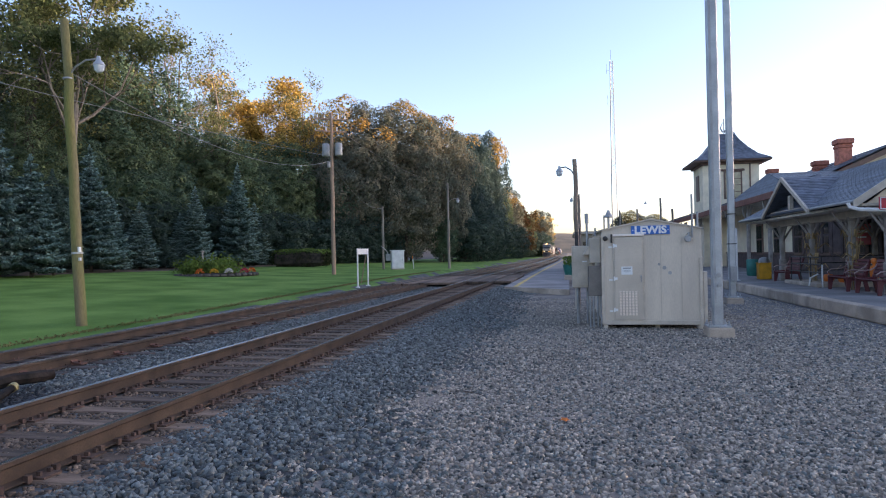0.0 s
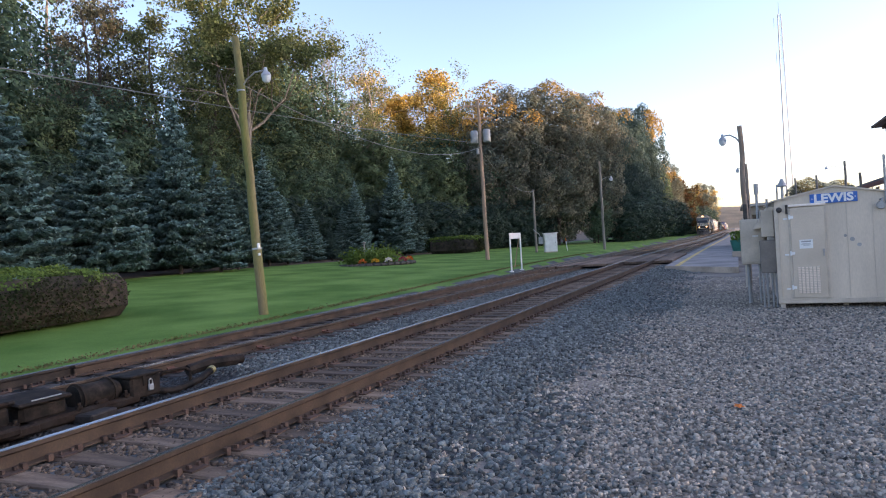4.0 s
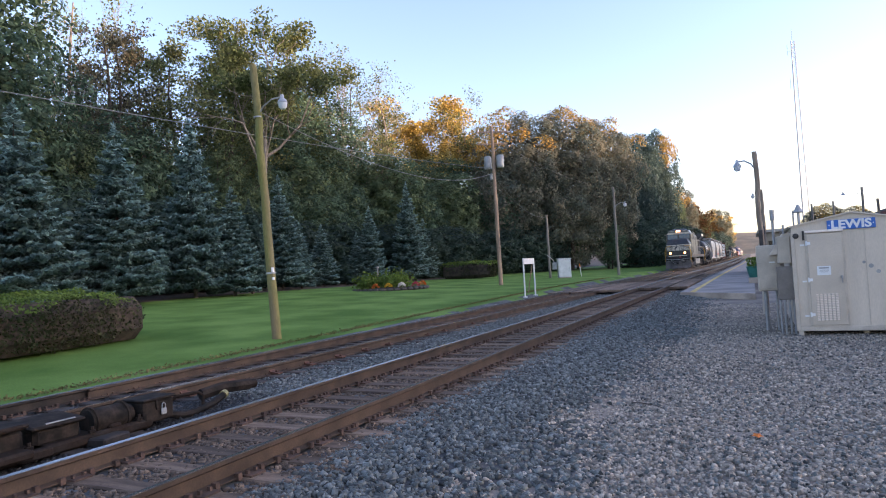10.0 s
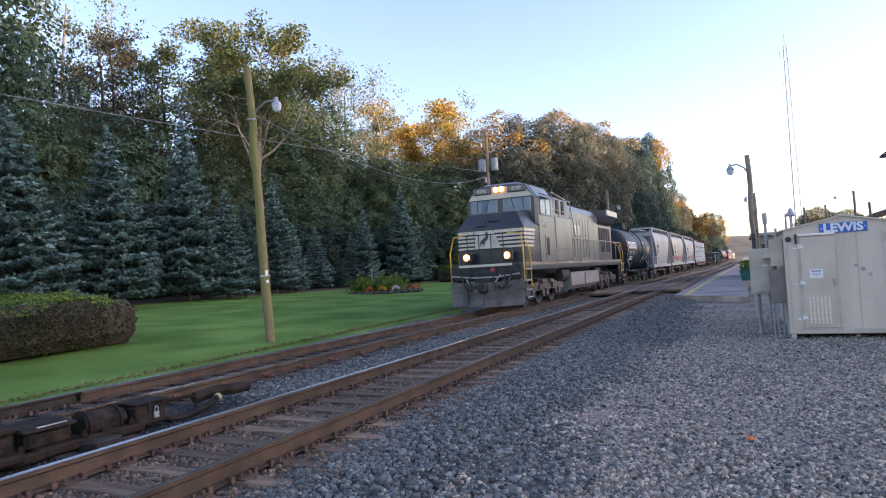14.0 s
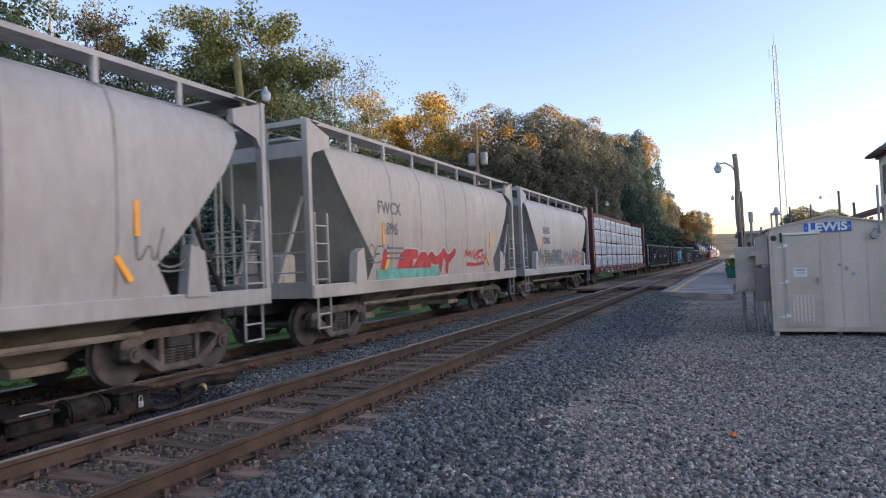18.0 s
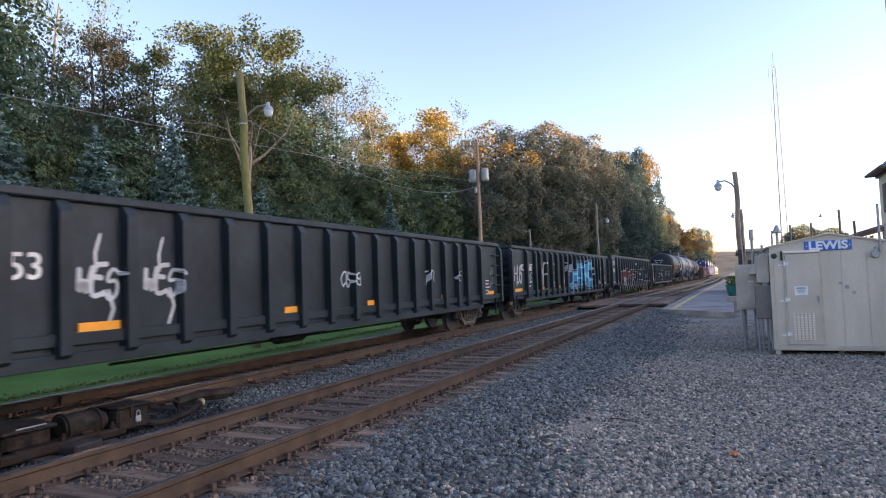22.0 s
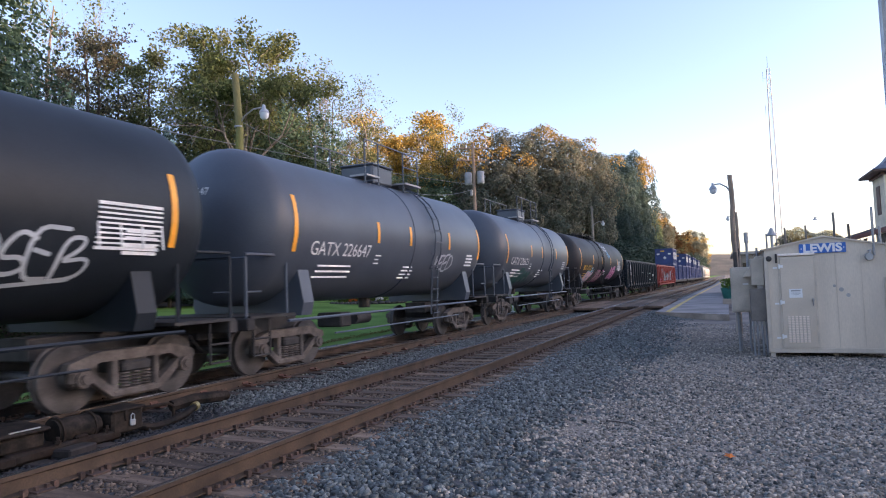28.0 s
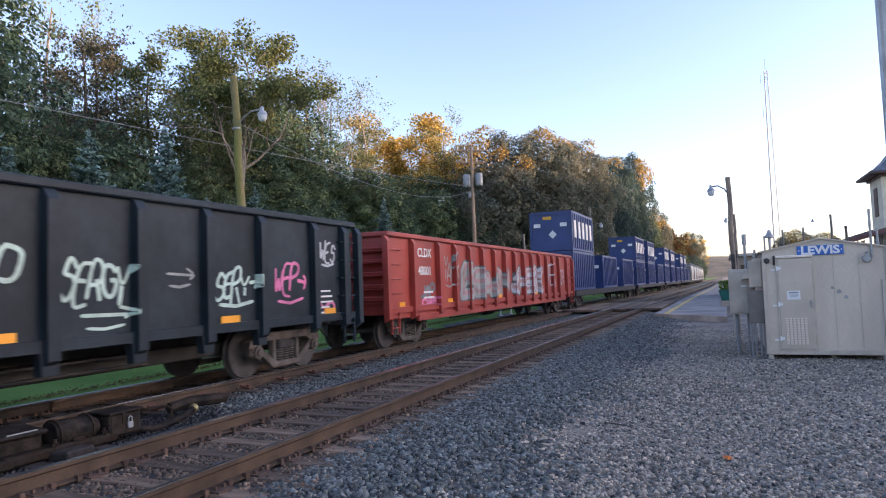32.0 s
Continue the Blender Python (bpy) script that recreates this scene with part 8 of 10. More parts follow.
part("skid", Mesh().box((SW / 2, 0.02, 0.15), (SW + 0.04, 0.08, 0.10), None, 0.01).box((SW / 2, SD - 0.02, 0.15), (SW + 0.04, 0.08, 0.10), None, 0.01).box((0.05, SD / 2, 0.15), (0.08, SD, 0.10)).box((SW - 0.05, SD / 2, 0.15), (0.08, SD, 0.10)), M["box_grey"], shed)
for x, y in ((0.06, 0.05), (SW / 2 + 0.15, 0.3), (SW - 0.06, 0.05), (0.06, SD - 0.05), (SW - 0.06, SD - 0.05)):
    part("leg", Mesh().box((x, y, 0.05), (0.10, 0.10, 0.26), None, 0.008), M["box_grey"], shed)
part("corner_post", Mesh().box((0.02, -0.012, 1.15), (0.08, 0.03, 2.05), None, 0.006), M["box_grey"], shed)
part("corner_post", Mesh().box((SW - 0.02, -0.012, 0.85), (0.08, 0.03, 1.6), None, 0.006), M["box_grey"], shed)
part("corner_post", Mesh().box((SW + 0.07, 0.15, 0.72), (0.09, 0.30, 1.2), None, 0.01), M["box_grey"], shed)
door = part("door", Mesh().box((0.60, -0.022, 1.19), (0.64, 0.04, 1.92), None, 0.008), M["shed_door"], shed)
part("door_head", Mesh().box((0.60, -0.03, 2.19), (0.70, 0.06, 0.05), None, 0.008), M["vent"], door)
part("door_frame", Mesh().box((0.262, -0.012, 1.19), (0.035, 0.03, 1.96)).box((0.938, -0.012, 1.19), (0.035, 0.03, 1.96)).box((0.6, -0.012, 0.215), (0.70, 0.03, 0.03)), M["box_grey"], door)
for z in (0.45, 1.18, 1.95):
    part("hinge", Mesh().cyl((0.265, -0.05, z - 0.05), (0.265, -0.05, z + 0.05), 0.018, n=8).box((0.30, -0.045, z), (0.08, 0.012, 0.06)).box((0.19, -0.012, z - 0.03), (0.08, 0.012, 0.035)), M["label_white"], door, "bright hinge")
part("handle", Mesh().box((0.87, -0.07, 1.22), (0.03, 0.06, 0.06)).cyl((0.87, -0.09, 1.22), (0.87, -0.09, 1.10), 0.012, n=6), M["galv_grey"], door, "steel door handle")
part("louvre_backing", Mesh().box((0.58, -0.046, 0.60), (0.42, 0.01, 0.58)), M["shed_door"], door)
for c in range(6):
    for r in range(16):
        part("vent_slat", shared("slat", lambda: Mesh().box((0, 0, 0), (0.048, 0.016, 0.021), Matrix.Rotation(0.5, 3, 'X')).data("vent_slat", M["vent"])), None, door, at=pose(0.40 + c * 0.071, -0.056, 0.335 + r * 0.0355))
notice = part("notice", Mesh().box((0.555, -0.047, 1.365), (0.25, 0.008, 0.19), None, 0.002), M["label_white"], door, "white notice with small print")
part("print_bars", Mesh().box((0.555, -0.053, 1.42), (0.18, 0.004, 0.03)).box((0.555, -0.053, 1.375), (0.16, 0.004, 0.008)).box((0.555, -0.053, 1.355), (0.18, 0.004, 0.008)).box((0.555, -0.053, 1.335), (0.12, 0.004, 0.008)), M["galv_grey"], notice)
sign = part("name_sign", Mesh().box((1.10, -0.02, 2.30), (0.86, 0.025, 0.205), None, 0.004), M["blue_sign"], shed, "blue sign with white letters")
lettering("LEWIS", 0.235, M["label_white"], sign, Matrix.Translation((1.10, -0.034, 2.297)) @ Euler((radians(90), 0, 0)).to_matrix().to_4x4(), stretch=1.12, bold=0.009)
part("screw", Mesh().cyl((0.71, -0.03, 2.3), (0.71, -0.038, 2.3), 0.012, n=6).cyl((1.49, -0.03, 2.3), (1.49, -0.038, 2.3), 0.012, n=6), M["label_white"], sign)
part("panel_seam", Mesh().box((1.32, -0.003, 1.2), (0.012, 0.008, 1.95)).box((1.78, -0.003, 1.2), (0.012, 0.008, 1.95)), M["box_grey"], shed)
part("front_lamp", Mesh().lathe([(0.0, 0), (0.07, 0.0), (0.085, 0.05), (0.06, 0.11), (0.0, 0.12)], (1.92, -0.12, 2.08), 12, 'y').tube([(1.92, -0.02, 2.2), (1.95, -0.1, 2.22), (1.92, -0.1, 2.12)], 0.02), M["galv_grey"], shed)
part("conduit", Mesh().cyl((2.02, -0.03, 2.1), (2.02, -0.03, 3.1), 0.025, n=8).cyl((2.18, 0.2, 2.0), (2.18, 0.2, 2.7), 0.025, n=8), M["galv_grey"], shed)
part("eye_bolt", Mesh().lathe([(0.04, 0), (0.06, 0.01), (0.06, 0.03), (0.04, 0.04)], (0.08, -0.04, 2.12), 10, 'y').box((0.22, -0.03, 2.12), (0.04, 0.05, 0.2)), M["black_iron"], shed)
part("wall_mark", Mesh().cyl((1.40, 0.0, 1.42), (1.40, -0.006, 1.42), 0.045, n=12).cyl((1.52, 0.0, 1.30), (1.52, -0.006, 1.30), 0.04, n=12).cyl((1.28, 0.0, 1.50), (1.28, -0.006, 1.50), 0.03, n=12), M["galv_grey"], shed)
# boxes and pipes on the left wall
eb = part("meter_cabinet", Mesh().box((-0.42, 1.2, 1.45), (0.55, 0.42, 1.05), None, 0.015), M["box_grey"], shed, "beige electric cabinet")
part("cabinet_door", Mesh().box((-0.42, 0.98, 1.45), (0.47, 0.02, 0.95), None, 0.006), M["box_grey"], eb)
part("print_bars", Mesh().box((-0.38, 0.966, 1.58), (0.12, 0.006, 0.03)), M["label_white"], eb)
part("latch", Mesh().box((-0.26, 0.96, 0.98), (0.05, 0.03, 0.04)), M["label_white"], eb)
part("switch_box", Mesh().box((-0.16, 0.35, 1.12), (0.32, 0.22, 0.72), None, 0.012), M["switch_grey"], shed, "dark grey switch box")
part("upper_box", Mesh().box((-0.14, 0.9, 1.85), (0.26, 0.9, 0.6), None, 0.012), M["box_grey"], shed)
for x, y, top, r in ((-0.28, 0.35, 0.78, 0.022), (-0.20, 0.35, 0.78, 0.022), (-0.10, 0.35, 0.78, 0.022), (-0.02, 0.35, 0.78, 0.022), (-0.55, 1.2, 0.95, 0.04), (-0.32, 1.2, 0.95, 0.025)):
    part("pipe", Mesh().cyl((x, y, -0.05), (x, y, top), r, n=8), M["galv_grey"], shed)
part("mast_pipe", Mesh().cyl((-0.30, 1.3, 1.95), (-0.30, 1.3, 2.75), 0.03, n=8).cyl((-0.30, 1.3, 2.55), (-0.30, 1.3, 2.8), 0.05, n=10).cyl((0.14, 1.4, 2.2), (0.14, 1.4, 2.75), 0.02, n=8).cyl((-0.12, 0.6, 2.1), (-0.12, 0.6, 2.4), 0.025, n=8), M["galv_grey"], shed)
part("vent_cap", Mesh().cyl((0.22, 0.9, 2.2), (0.22, 0.9, 2.66), 0.03, n=8).lathe([(0.0, 0), (0.10, 0.0), (0.11, 0.02), (0.06, 0.10), (0.03, 0.18), (0.0, 0.19)], (0.22, 0.9, 2.66), 12), M["galv_grey"], shed, "mushroom-shaped antenna")
part("side_hood", Mesh().prism([(-0.42, 1.75), (0.0, 1.75), (0.0, 2.22), (-0.15, 2.2)], 0.5, 1.1, 'y'), M["box_grey"], shed)

# lattice mast far behind
mast = thing("radio_mast", pose(14.95, 215.0, -0.3), "tall slender lattice radio mast", "mast")
mm = Mesh()
TOP = 63.0
for k in range(3):
    a = 2 * math.pi * k / 3
    mm.cyl((1.25 * math.cos(a), 1.25 * math.sin(a), 0), (0.55 * math.cos(a), 0.55 * math.sin(a), TOP), 0.16, 0.12, n=5)
part("leg", mm, M["mast"], mast)
mm = Mesh()
for i in range(46):
    u0, u1 = i / 46, (i + 1) / 46
    for k in range(3):
        a, b = 2 * math.pi * k / 3, 2 * math.pi * (k + 1) / 3
        r0, r1 = 1.25 - 0.7 * u0, 1.25 - 0.7 * u1
        mm.cyl((r0 * math.cos(a), r0 * math.sin(a), TOP * u0), (r1 * math.cos(b), r1 * math.sin(b), TOP * u1), 0.055, n=4)
tagged(part("lattice", mm, M["mast"], mast), kind="stuff")
part("antenna", Mesh().cyl((0, 0, TOP), (0, 0, TOP + 3.5), 0.06, n=5).cyl((-1.4, 0, TOP - 4), (-1.4, 0, TOP - 1), 0.05, n=5).cyl((-1.4, 0, TOP - 3), (0, 0, TOP - 3), 0.03, n=4).cyl((-1.2, 0, TOP - 14), (-1.2, 0, TOP - 11), 0.06, n=5), M["mast"], mast)

# tan hut and planters on the platform
hut = thing("platform_hut", pose(0.75, 52.0, -0.12), "small tan flat-roofed hut beside the platform", "hut")
part("wall", Mesh().span((0, 0, 0), (5.2, 12.0, 3.0)), M["tan_hut"], hut)
part("roof", Mesh().span((-0.25, -0.25, 3.0), (5.45, 12.25, 3.22), 0.03), M["tan_trim"] if "tan_trim" in M else M["trim_tan"], hut)
part("window", Mesh().box((0.9, -0.02, 1.75), (0.9, 0.06, 1.3), None, 0.02), M["dark_glass"], hut)
part("window_frame", Mesh().box((0.9, -0.05, 1.75), (0.05, 0.04, 1.3)).box((0.9, -0.05, 1.75), (0.9, 0.04, 0.05)), M["trim_tan"], hut)
rngp = random.Random(3)
for x, y in ((0.10, 38.5), (0.15, 44.5)):
    pl = thing("planter", pose(x, y, -0.12), "green tub planter with leafy plants on a block", "planter")
    part("tub", Mesh().lathe([(0.0, 0.3), (0.26, 0.3), (0.38, 0.85), (0.40, 0.9), (0.34, 0.9), (0.30, 0.8), (0.0, 0.8)], n=18), M["planter"], pl)
    part("block", Mesh().box((0.05, 0, 0.15), (0.7, 0.7, 0.3), None, 0.02), M["concrete"], pl)
    fo = Mesh()
    for i in range(140):
        a, r, z = rngp.uniform(0, 6.3), rngp.uniform(0, 0.42), rngp.uniform(0.85, 1.35)
        c = Vector((r * math.cos(a), r * math.sin(a), z))
        d1, d2 = Vector([rngp.uniform(-1, 1) for _ in range(3)]).normalized() * 0.09, Vector([rngp.uniform(-1, 1) for _ in range(3)]).normalized() * 0.05
        fo.add([c - d1, c + d2, c + d1, c - d2], [(0, 1, 2, 3)])
    part("plant", fo, M["hedge"], pl)

# ---- the station ----
M["post_grey"] = mat("post_grey", (0.30, 0.265, 0.235), 0.7, var=0.25)
M["fascia"] = mat("fascia", (0.20, 0.075, 0.055), 0.6, var=0.2)
M["bench_edge"] = mat("bench_edge", (0.34, 0.24, 0.22), 0.5, var=0.15)
M["board_blue"] = mat("board_blue", (0.24, 0.33, 0.36), 0.3, var=0.15)
PZ = 0.02          # top of the station's own platform
sp = thing("station_platform", Matrix(), "grey station platform behind a chipped concrete kerb", "platform", kind="structure")
part("surface", Mesh().span((7.42, 4.0, -0.5), (14.0, 90.0, PZ)), M["asphalt"], sp)
rngk = random.Random(4)
y = 4.0
while y < 34:
    ln = 2.35
    part("kerb_stone", Mesh().box((7.27, y + ln / 2, -0.155), (0.30, ln - 0.03, 0.36), Matrix.Rotation(rngk.uniform(-0.006, 0.006), 3, 'Z'), 0.03), M["concrete"], sp)
    y += ln
y = 34.0
while y < 90:
    part("kerb_stone", Mesh().box((7.27, y + 4, -0.155), (0.30, 7.97, 0.36), None, 0.03), M["concrete"], sp)
    y += 8


def courses(m, a, b, c, d, n):
    """A slated slope a-b (eave) to d-c (ridge) in n lapped courses."""
    a, b, c, d = (Vector(p) for p in (a, b, c, d))
    up = (b - a).cross(d - a).normalized()
    if up.z < 0:
        up = -up
    n = int(n * 1.6)
    for i in range(n):
        u0, u1 = i / n, min(1.0, (i + 1.15) / n)
        p, q, r, s = a.lerp(d, u0), b.lerp(c, u0), b.lerp(c, u1), a.lerp(d, u1)
        o = [p + up * 0.026, q + up * 0.026, r + up * 0.014, s + up * 0.014, p - up * 0.02, q - up * 0.02]
        m.add(o, [(0, 1, 2, 3), (4, 5, 1, 0)])
    m.add([a - up * 0.03, b - up * 0.03, c - up * 0.03, d - up * 0.03], [(3, 2, 1, 0)])


st = thing("station_building", Matrix(), "old cream station with slate roofs, brown trim and a square tower", "station")
# long main building
part("wall", Mesh().span((13.6, 14.0, 1.15), (13.85, 62.0, 5.0)).span((13.85, 61.75, 0.0), (20.5, 62.0, 5.0)).span((13.85, 14.0, 0.0), (20.5, 14.25, 5.0)).span((20.25, 14.25, 0.0), (20.5, 61.75, 5.0)), M["cream"], st)
part("wainscot", Mesh().span((13.55, 14.0, 0.0), (13.86, 62.0, 1.15)), M["wains"], st)
part("wainscot_rail", Mesh().span((13.50, 14.0, 1.15), (13.62, 62.0, 1.25), 0.01), M["trim"], st)
rf = Mesh()
courses(rf, (17.0, 37.0, 4.7), (11.6, 37.0, 4.7), (12.5, 44.0, 6.2), (17.0, 44.0, 6.2), 16)
courses(rf, (11.6, 51.0, 4.7), (17.0, 51.0, 4.7), (17.0, 44.0, 6.2), (12.5, 44.0, 6.2), 16)
courses(rf, (11.6, 37.0, 4.7), (11.6, 51.0, 4.7), (12.5, 44.0, 6.2), (12.5, 44.0, 6.2), 10)
part("main_roof", rf, M["slate"], st, "blue-grey slate roof")
# higher block with its gable towards the yard
rf = Mesh()
courses(rf, (14.3, 43.6, 5.35), (14.3, 62.0, 5.35), (20.0, 62.0, 7.93), (20.0, 43.6, 7.93), 26)
courses(rf, (25.7, 62.0, 5.35), (25.7, 43.6, 5.35), (20.0, 43.6, 7.93), (20.0, 62.0, 7.93), 26)
part("gable_roof", rf, M["slate"], st)
part("gable_wall", Mesh().prism([(14.8, 0.0), (25.2, 0.0), (25.2, 5.3), (20.0, 7.65), (14.8, 5.3)], 44.2, 44.5, 'y'), M["cream"], st)
part("bargeboard", Mesh().sheet((14.2, 43.55, 5.2), (20.0, 43.55, 7.83), (20.0, 43.55, 7.5), (14.2, 43.55, 4.87), -0.08), M["trim"], st)
part("bargeboard", Mesh().sheet((25.8, 43.55, 5.2), (20.0, 43.55, 7.83), (20.0, 43.55, 7.5), (25.8, 43.55, 4.87), 0.08), M["trim"], st)
for (x, y, z0, z1, w) in ((18.35, 48.0, 6.6, 8.66, 0.82), (18.3, 52.0, 6.6, 7.75, 0.75), (16.2, 56.0, 5.6, 7.75, 0.6)):
    c = part("chimney", Mesh().box((x, y, (z0 + z1) / 2), (w, w, z1 - z0), None, 0.02), M["brick"], st, "red brick chimney")
    part("chimney_cap", Mesh().box((x, y, z1 - 0.1), (w + 0.24, w + 0.24, 0.36), None, 0.05).box((x, y, z1 - 0.45), (w + 0.12, w + 0.12, 0.2), None, 0.04), M["brick"], c)
# tower
TX0, TX1, TY0, TY1, TZ = 11.74, 16.33, 60.0, 64.2, 9.15
part("tower_wall", Mesh().span((TX0, TY0, 0.0), (TX1, TY0 + 0.25, TZ)).span((TX0, TY0 + 0.25, 0.0), (TX0 + 0.25, TY1 - 0.25, TZ)).span((TX1 - 0.25, TY0 + 0.25, 0.0), (TX1, TY1 - 0.25, TZ)).span((TX0, TY1 - 0.25, 0.0), (TX1, TY1, TZ)), M["cream"], st)
cx, cy = (TX0 + TX1) / 2, (TY0 + TY1) / 2
rings = [(1.30, 9.2), (1.27, 9.26), (0.92, 9.75), (0.66, 10.4), (0.42, 11.2), (0.30, 11.75)]
vs = [(cx + sx * r * 2.45, cy + sy * r * 2.3, z) for r, z in rings for sx, sy in ((-1, -1), (1, -1), (1, 1), (-1, 1))]
part("tower_roof", Mesh().add(vs, [(4 * i + j, 4 * i + (j + 1) % 4, 4 * i + 4 + (j + 1) % 4, 4 * i + 4 + j) for i in range(5) for j in range(4)] + [(20, 21, 22, 23)]), M["slate"], st, "flared slate roof of the tower")
part("tower_eave", Mesh().box((cx, cy, 9.12), (6.3, 5.9, 0.14), None, 0.03).box((cx, cy, 8.95), (5.0, 4.6, 0.22), None, 0.03), M["trim"], st)
part("finial", Mesh().cyl((cx, cy, 11.7), (cx, cy, 13.2), 0.05, n=6).tube([(cx, cy, 12.0), (cx + 0.35, cy, 12.4), (cx + 0.6, cy, 12.1), (cx + 0.95, cy, 11.85)], 0.09, 6, 0.04).tube([(cx - 0.1, cy, 12.0), (cx - 0.3, cy, 12.4), (cx - 0.1, cy, 12.9)], 0.08, 6, 0.03), M["galv_grey"], st, "ornate roof finial")
w = part("tower_window", Mesh().box((14.2, TY0 - 0.03, 7.05), (1.5, 0.08, 2.4), None, 0.02), M["trim"], st, "tall brown-framed tower window")
for sx in (-1, 1):
    for k in range(4):
        part("pane", Mesh().box((14.2 + sx * 0.35, TY0 - 0.075, 6.2 + k * 0.56), (0.52, 0.02, 0.50)), M["lit_glass"], w)
part("lintel", Mesh().box((14.2, TY0 - 0.06, 8.35), (1.9, 0.14, 0.18), None, 0.03), M["trim"], w)
part("tower_window", Mesh().box((TX0 - 0.03, cy, 7.0), (0.08, 1.2, 2.3), None, 0.02), M["trim"], st)
part("downpipe", Mesh().cyl((TX1 - 0.75, TY0 - 0.08, 5.6), (TX1 - 0.75, TY0 - 0.08, 9.0), 0.06, n=8), M["trim"], st)
# canopy that shelters the platform
E_X, E_Z, CY0, CY1, R_X, R_Z = 8.6, 2.88, 21.6, 35.0, 11.0, 4.55
rf = Mesh()
courses(rf, (E_X, CY0, E_Z), (E_X, CY1, E_Z), (R_X, CY1 - 4.7, R_Z), (R_X, CY0, R_Z), 20)
courses(rf, (13.4, CY1, E_Z), (13.4, CY0, E_Z), (R_X, CY0, R_Z), (R_X, CY1 - 4.7, R_Z), 20)
courses(rf, (13.4, CY1, E_Z), (E_X, CY1, E_Z), (R_X, CY1 - 4.7, R_Z), (R_X, CY1 - 4.65, R_Z), 18)
part("canopy_roof", rf, M["slate"], st, "blue-grey slate canopy roof")
for a, b in (((E_X - 0.06, CY0, E_Z - 0.02), (E_X - 0.06, 25.2, E_Z - 0.02)), ((E_X - 0.06, 30.8, E_Z - 0.02), (E_X - 0.06, CY1, E_Z - 0.02)), ((E_X - 0.06, CY1, E_Z - 0.02), (12.8, CY1 + 0.1, E_Z - 0.02))):
    part("canopy_gutter", Mesh().cyl(a, b, 0.055, n=8), M["galv_grey"], st)
part("soffit", Mesh().span((E_X + 0.15, CY0 + 0.1, E_Z - 0.16), (13.3, CY1 - 0.2, E_Z - 0.08)), M["soffit"], st)
part("canopy_beam", Mesh().span((9.5, CY0, E_Z - 0.42), (9.75, 34.0, E_Z - 0.17), 0.02), M["trim_tan"], st)
# end gable with its boards
part("end_gable", Mesh().prism([(E_X + 0.35, E_Z - 0.1), (13.05, E_Z - 0.1), (R_X, R_Z - 0.15)], CY0 + 0.25, CY0 + 0.35, 'y'), M["cream"], st)
part("bargeboard", Mesh().sheet((E_X - 0.1, CY0 - 0.05, E_Z), (R_X, CY0 - 0.05, R_Z + 0.06), (R_X, CY0 - 0.05, R_Z - 0.2), (E_X - 0.1, CY0 - 0.05, E_Z - 0.24), -0.08), M["trim_tan"], st)
part("bargeboard", Mesh().sheet((13.5, CY0 - 0.05, E_Z), (R_X, CY0 - 0.05, R_Z + 0.06), (R_X, CY0 - 0.05, R_Z - 0.2), (13.5, CY0 - 0.05, E_Z - 0.24), 0.08), M["trim_tan"], st)
# front gable of the canopy
GY, GZ, GW = 28.05, 4.27, 2.75
rf = Mesh()
courses(rf, (E_X - 0.15, GY - GW, E_Z), (10.6, GY - GW, E_Z), (10.6, GY, GZ), (E_X - 0.15, GY, GZ), 12)
courses(rf, (10.6, GY + GW, E_Z), (E_X - 0.15, GY + GW, E_Z), (E_X - 0.15, GY, GZ), (10.6, GY, GZ), 12)
part("gablet_roof", rf, M["slate"], st)
for s in (-1, 1):
    part("gablet_board", Mesh().sheet((E_X - 0.18, GY + s * (GW + 0.05), E_Z), (E_X - 0.18, GY, GZ + 0.05), (E_X - 0.18, GY, GZ - 0.12), (E_X - 0.18, GY + s * (GW + 0.05), E_Z - 0.16), -0.08 * s), M["trim_tan"], st, "tan gable board")
part("gablet_infill", Mesh().prism([(GY - 2.4, E_Z - 0.1), (GY + 2.4, E_Z - 0.1), (GY, GZ - 0.2)], E_X + 0.9, E_X + 1.0, 'x'), M["soffit"], st)
part("collar_beam", Mesh().span((E_X + 0.1, GY - 2.4, E_Z - 0.05), (E_X + 0.25, GY + 2.4, E_Z + 0.14), 0.02), M["trim_tan"], st)
part("king_post", Mesh().span((E_X + 0.1, GY - 0.12, E_Z + 0.14), (E_X + 0.25, GY + 0.12, GZ - 0.7), 0.02), M["trim_tan"], st)
part("white_gutter", Mesh().tube([(8.30, 21.45, 2.80), (8.34, 21.45, 2.68), (8.6, 21.45, 2.60), (13.4, 21.45, 2.36)], 0.06, 8), M["white"], st, "white awning gutter")
for x, ys in ((9.62, (32.0, 28.3, 24.6, 22.0)), (13.0, (33.6, 31.0, 26.6, 22.0))):
    for y in ys:
        col = part("canopy_post", Mesh().box((x, y, 1.2), (0.20, 0.20, 2.4), None, 0.03).box((x, y, 0.5), (0.26, 0.26, 1.0), None, 0.03).box((x, y, 2.45), (0.26, 0.26, 0.14), None, 0.02).box((x, y, 2.75), (0.16, 0.16, 0.6), None, 0.02), M["post_grey"], st, "bracketed wooden canopy post")
        for s in (-1, 1):
            part("bracket", Mesh().tube([(x, y, 1.75), (x, y + s * 0.35, 2.2), (x, y + s * 0.8, 2.62), (x, y + s * 1.15, 2.85)], 0.045, 6), M["post_grey"], col)
            part("bracket", Mesh().tube([(x, y, 1.75), (x + s * 0.3, y, 2.25), (x + s * 0.75, y, 2.85)], 0.04, 6), M["post_grey"], col)
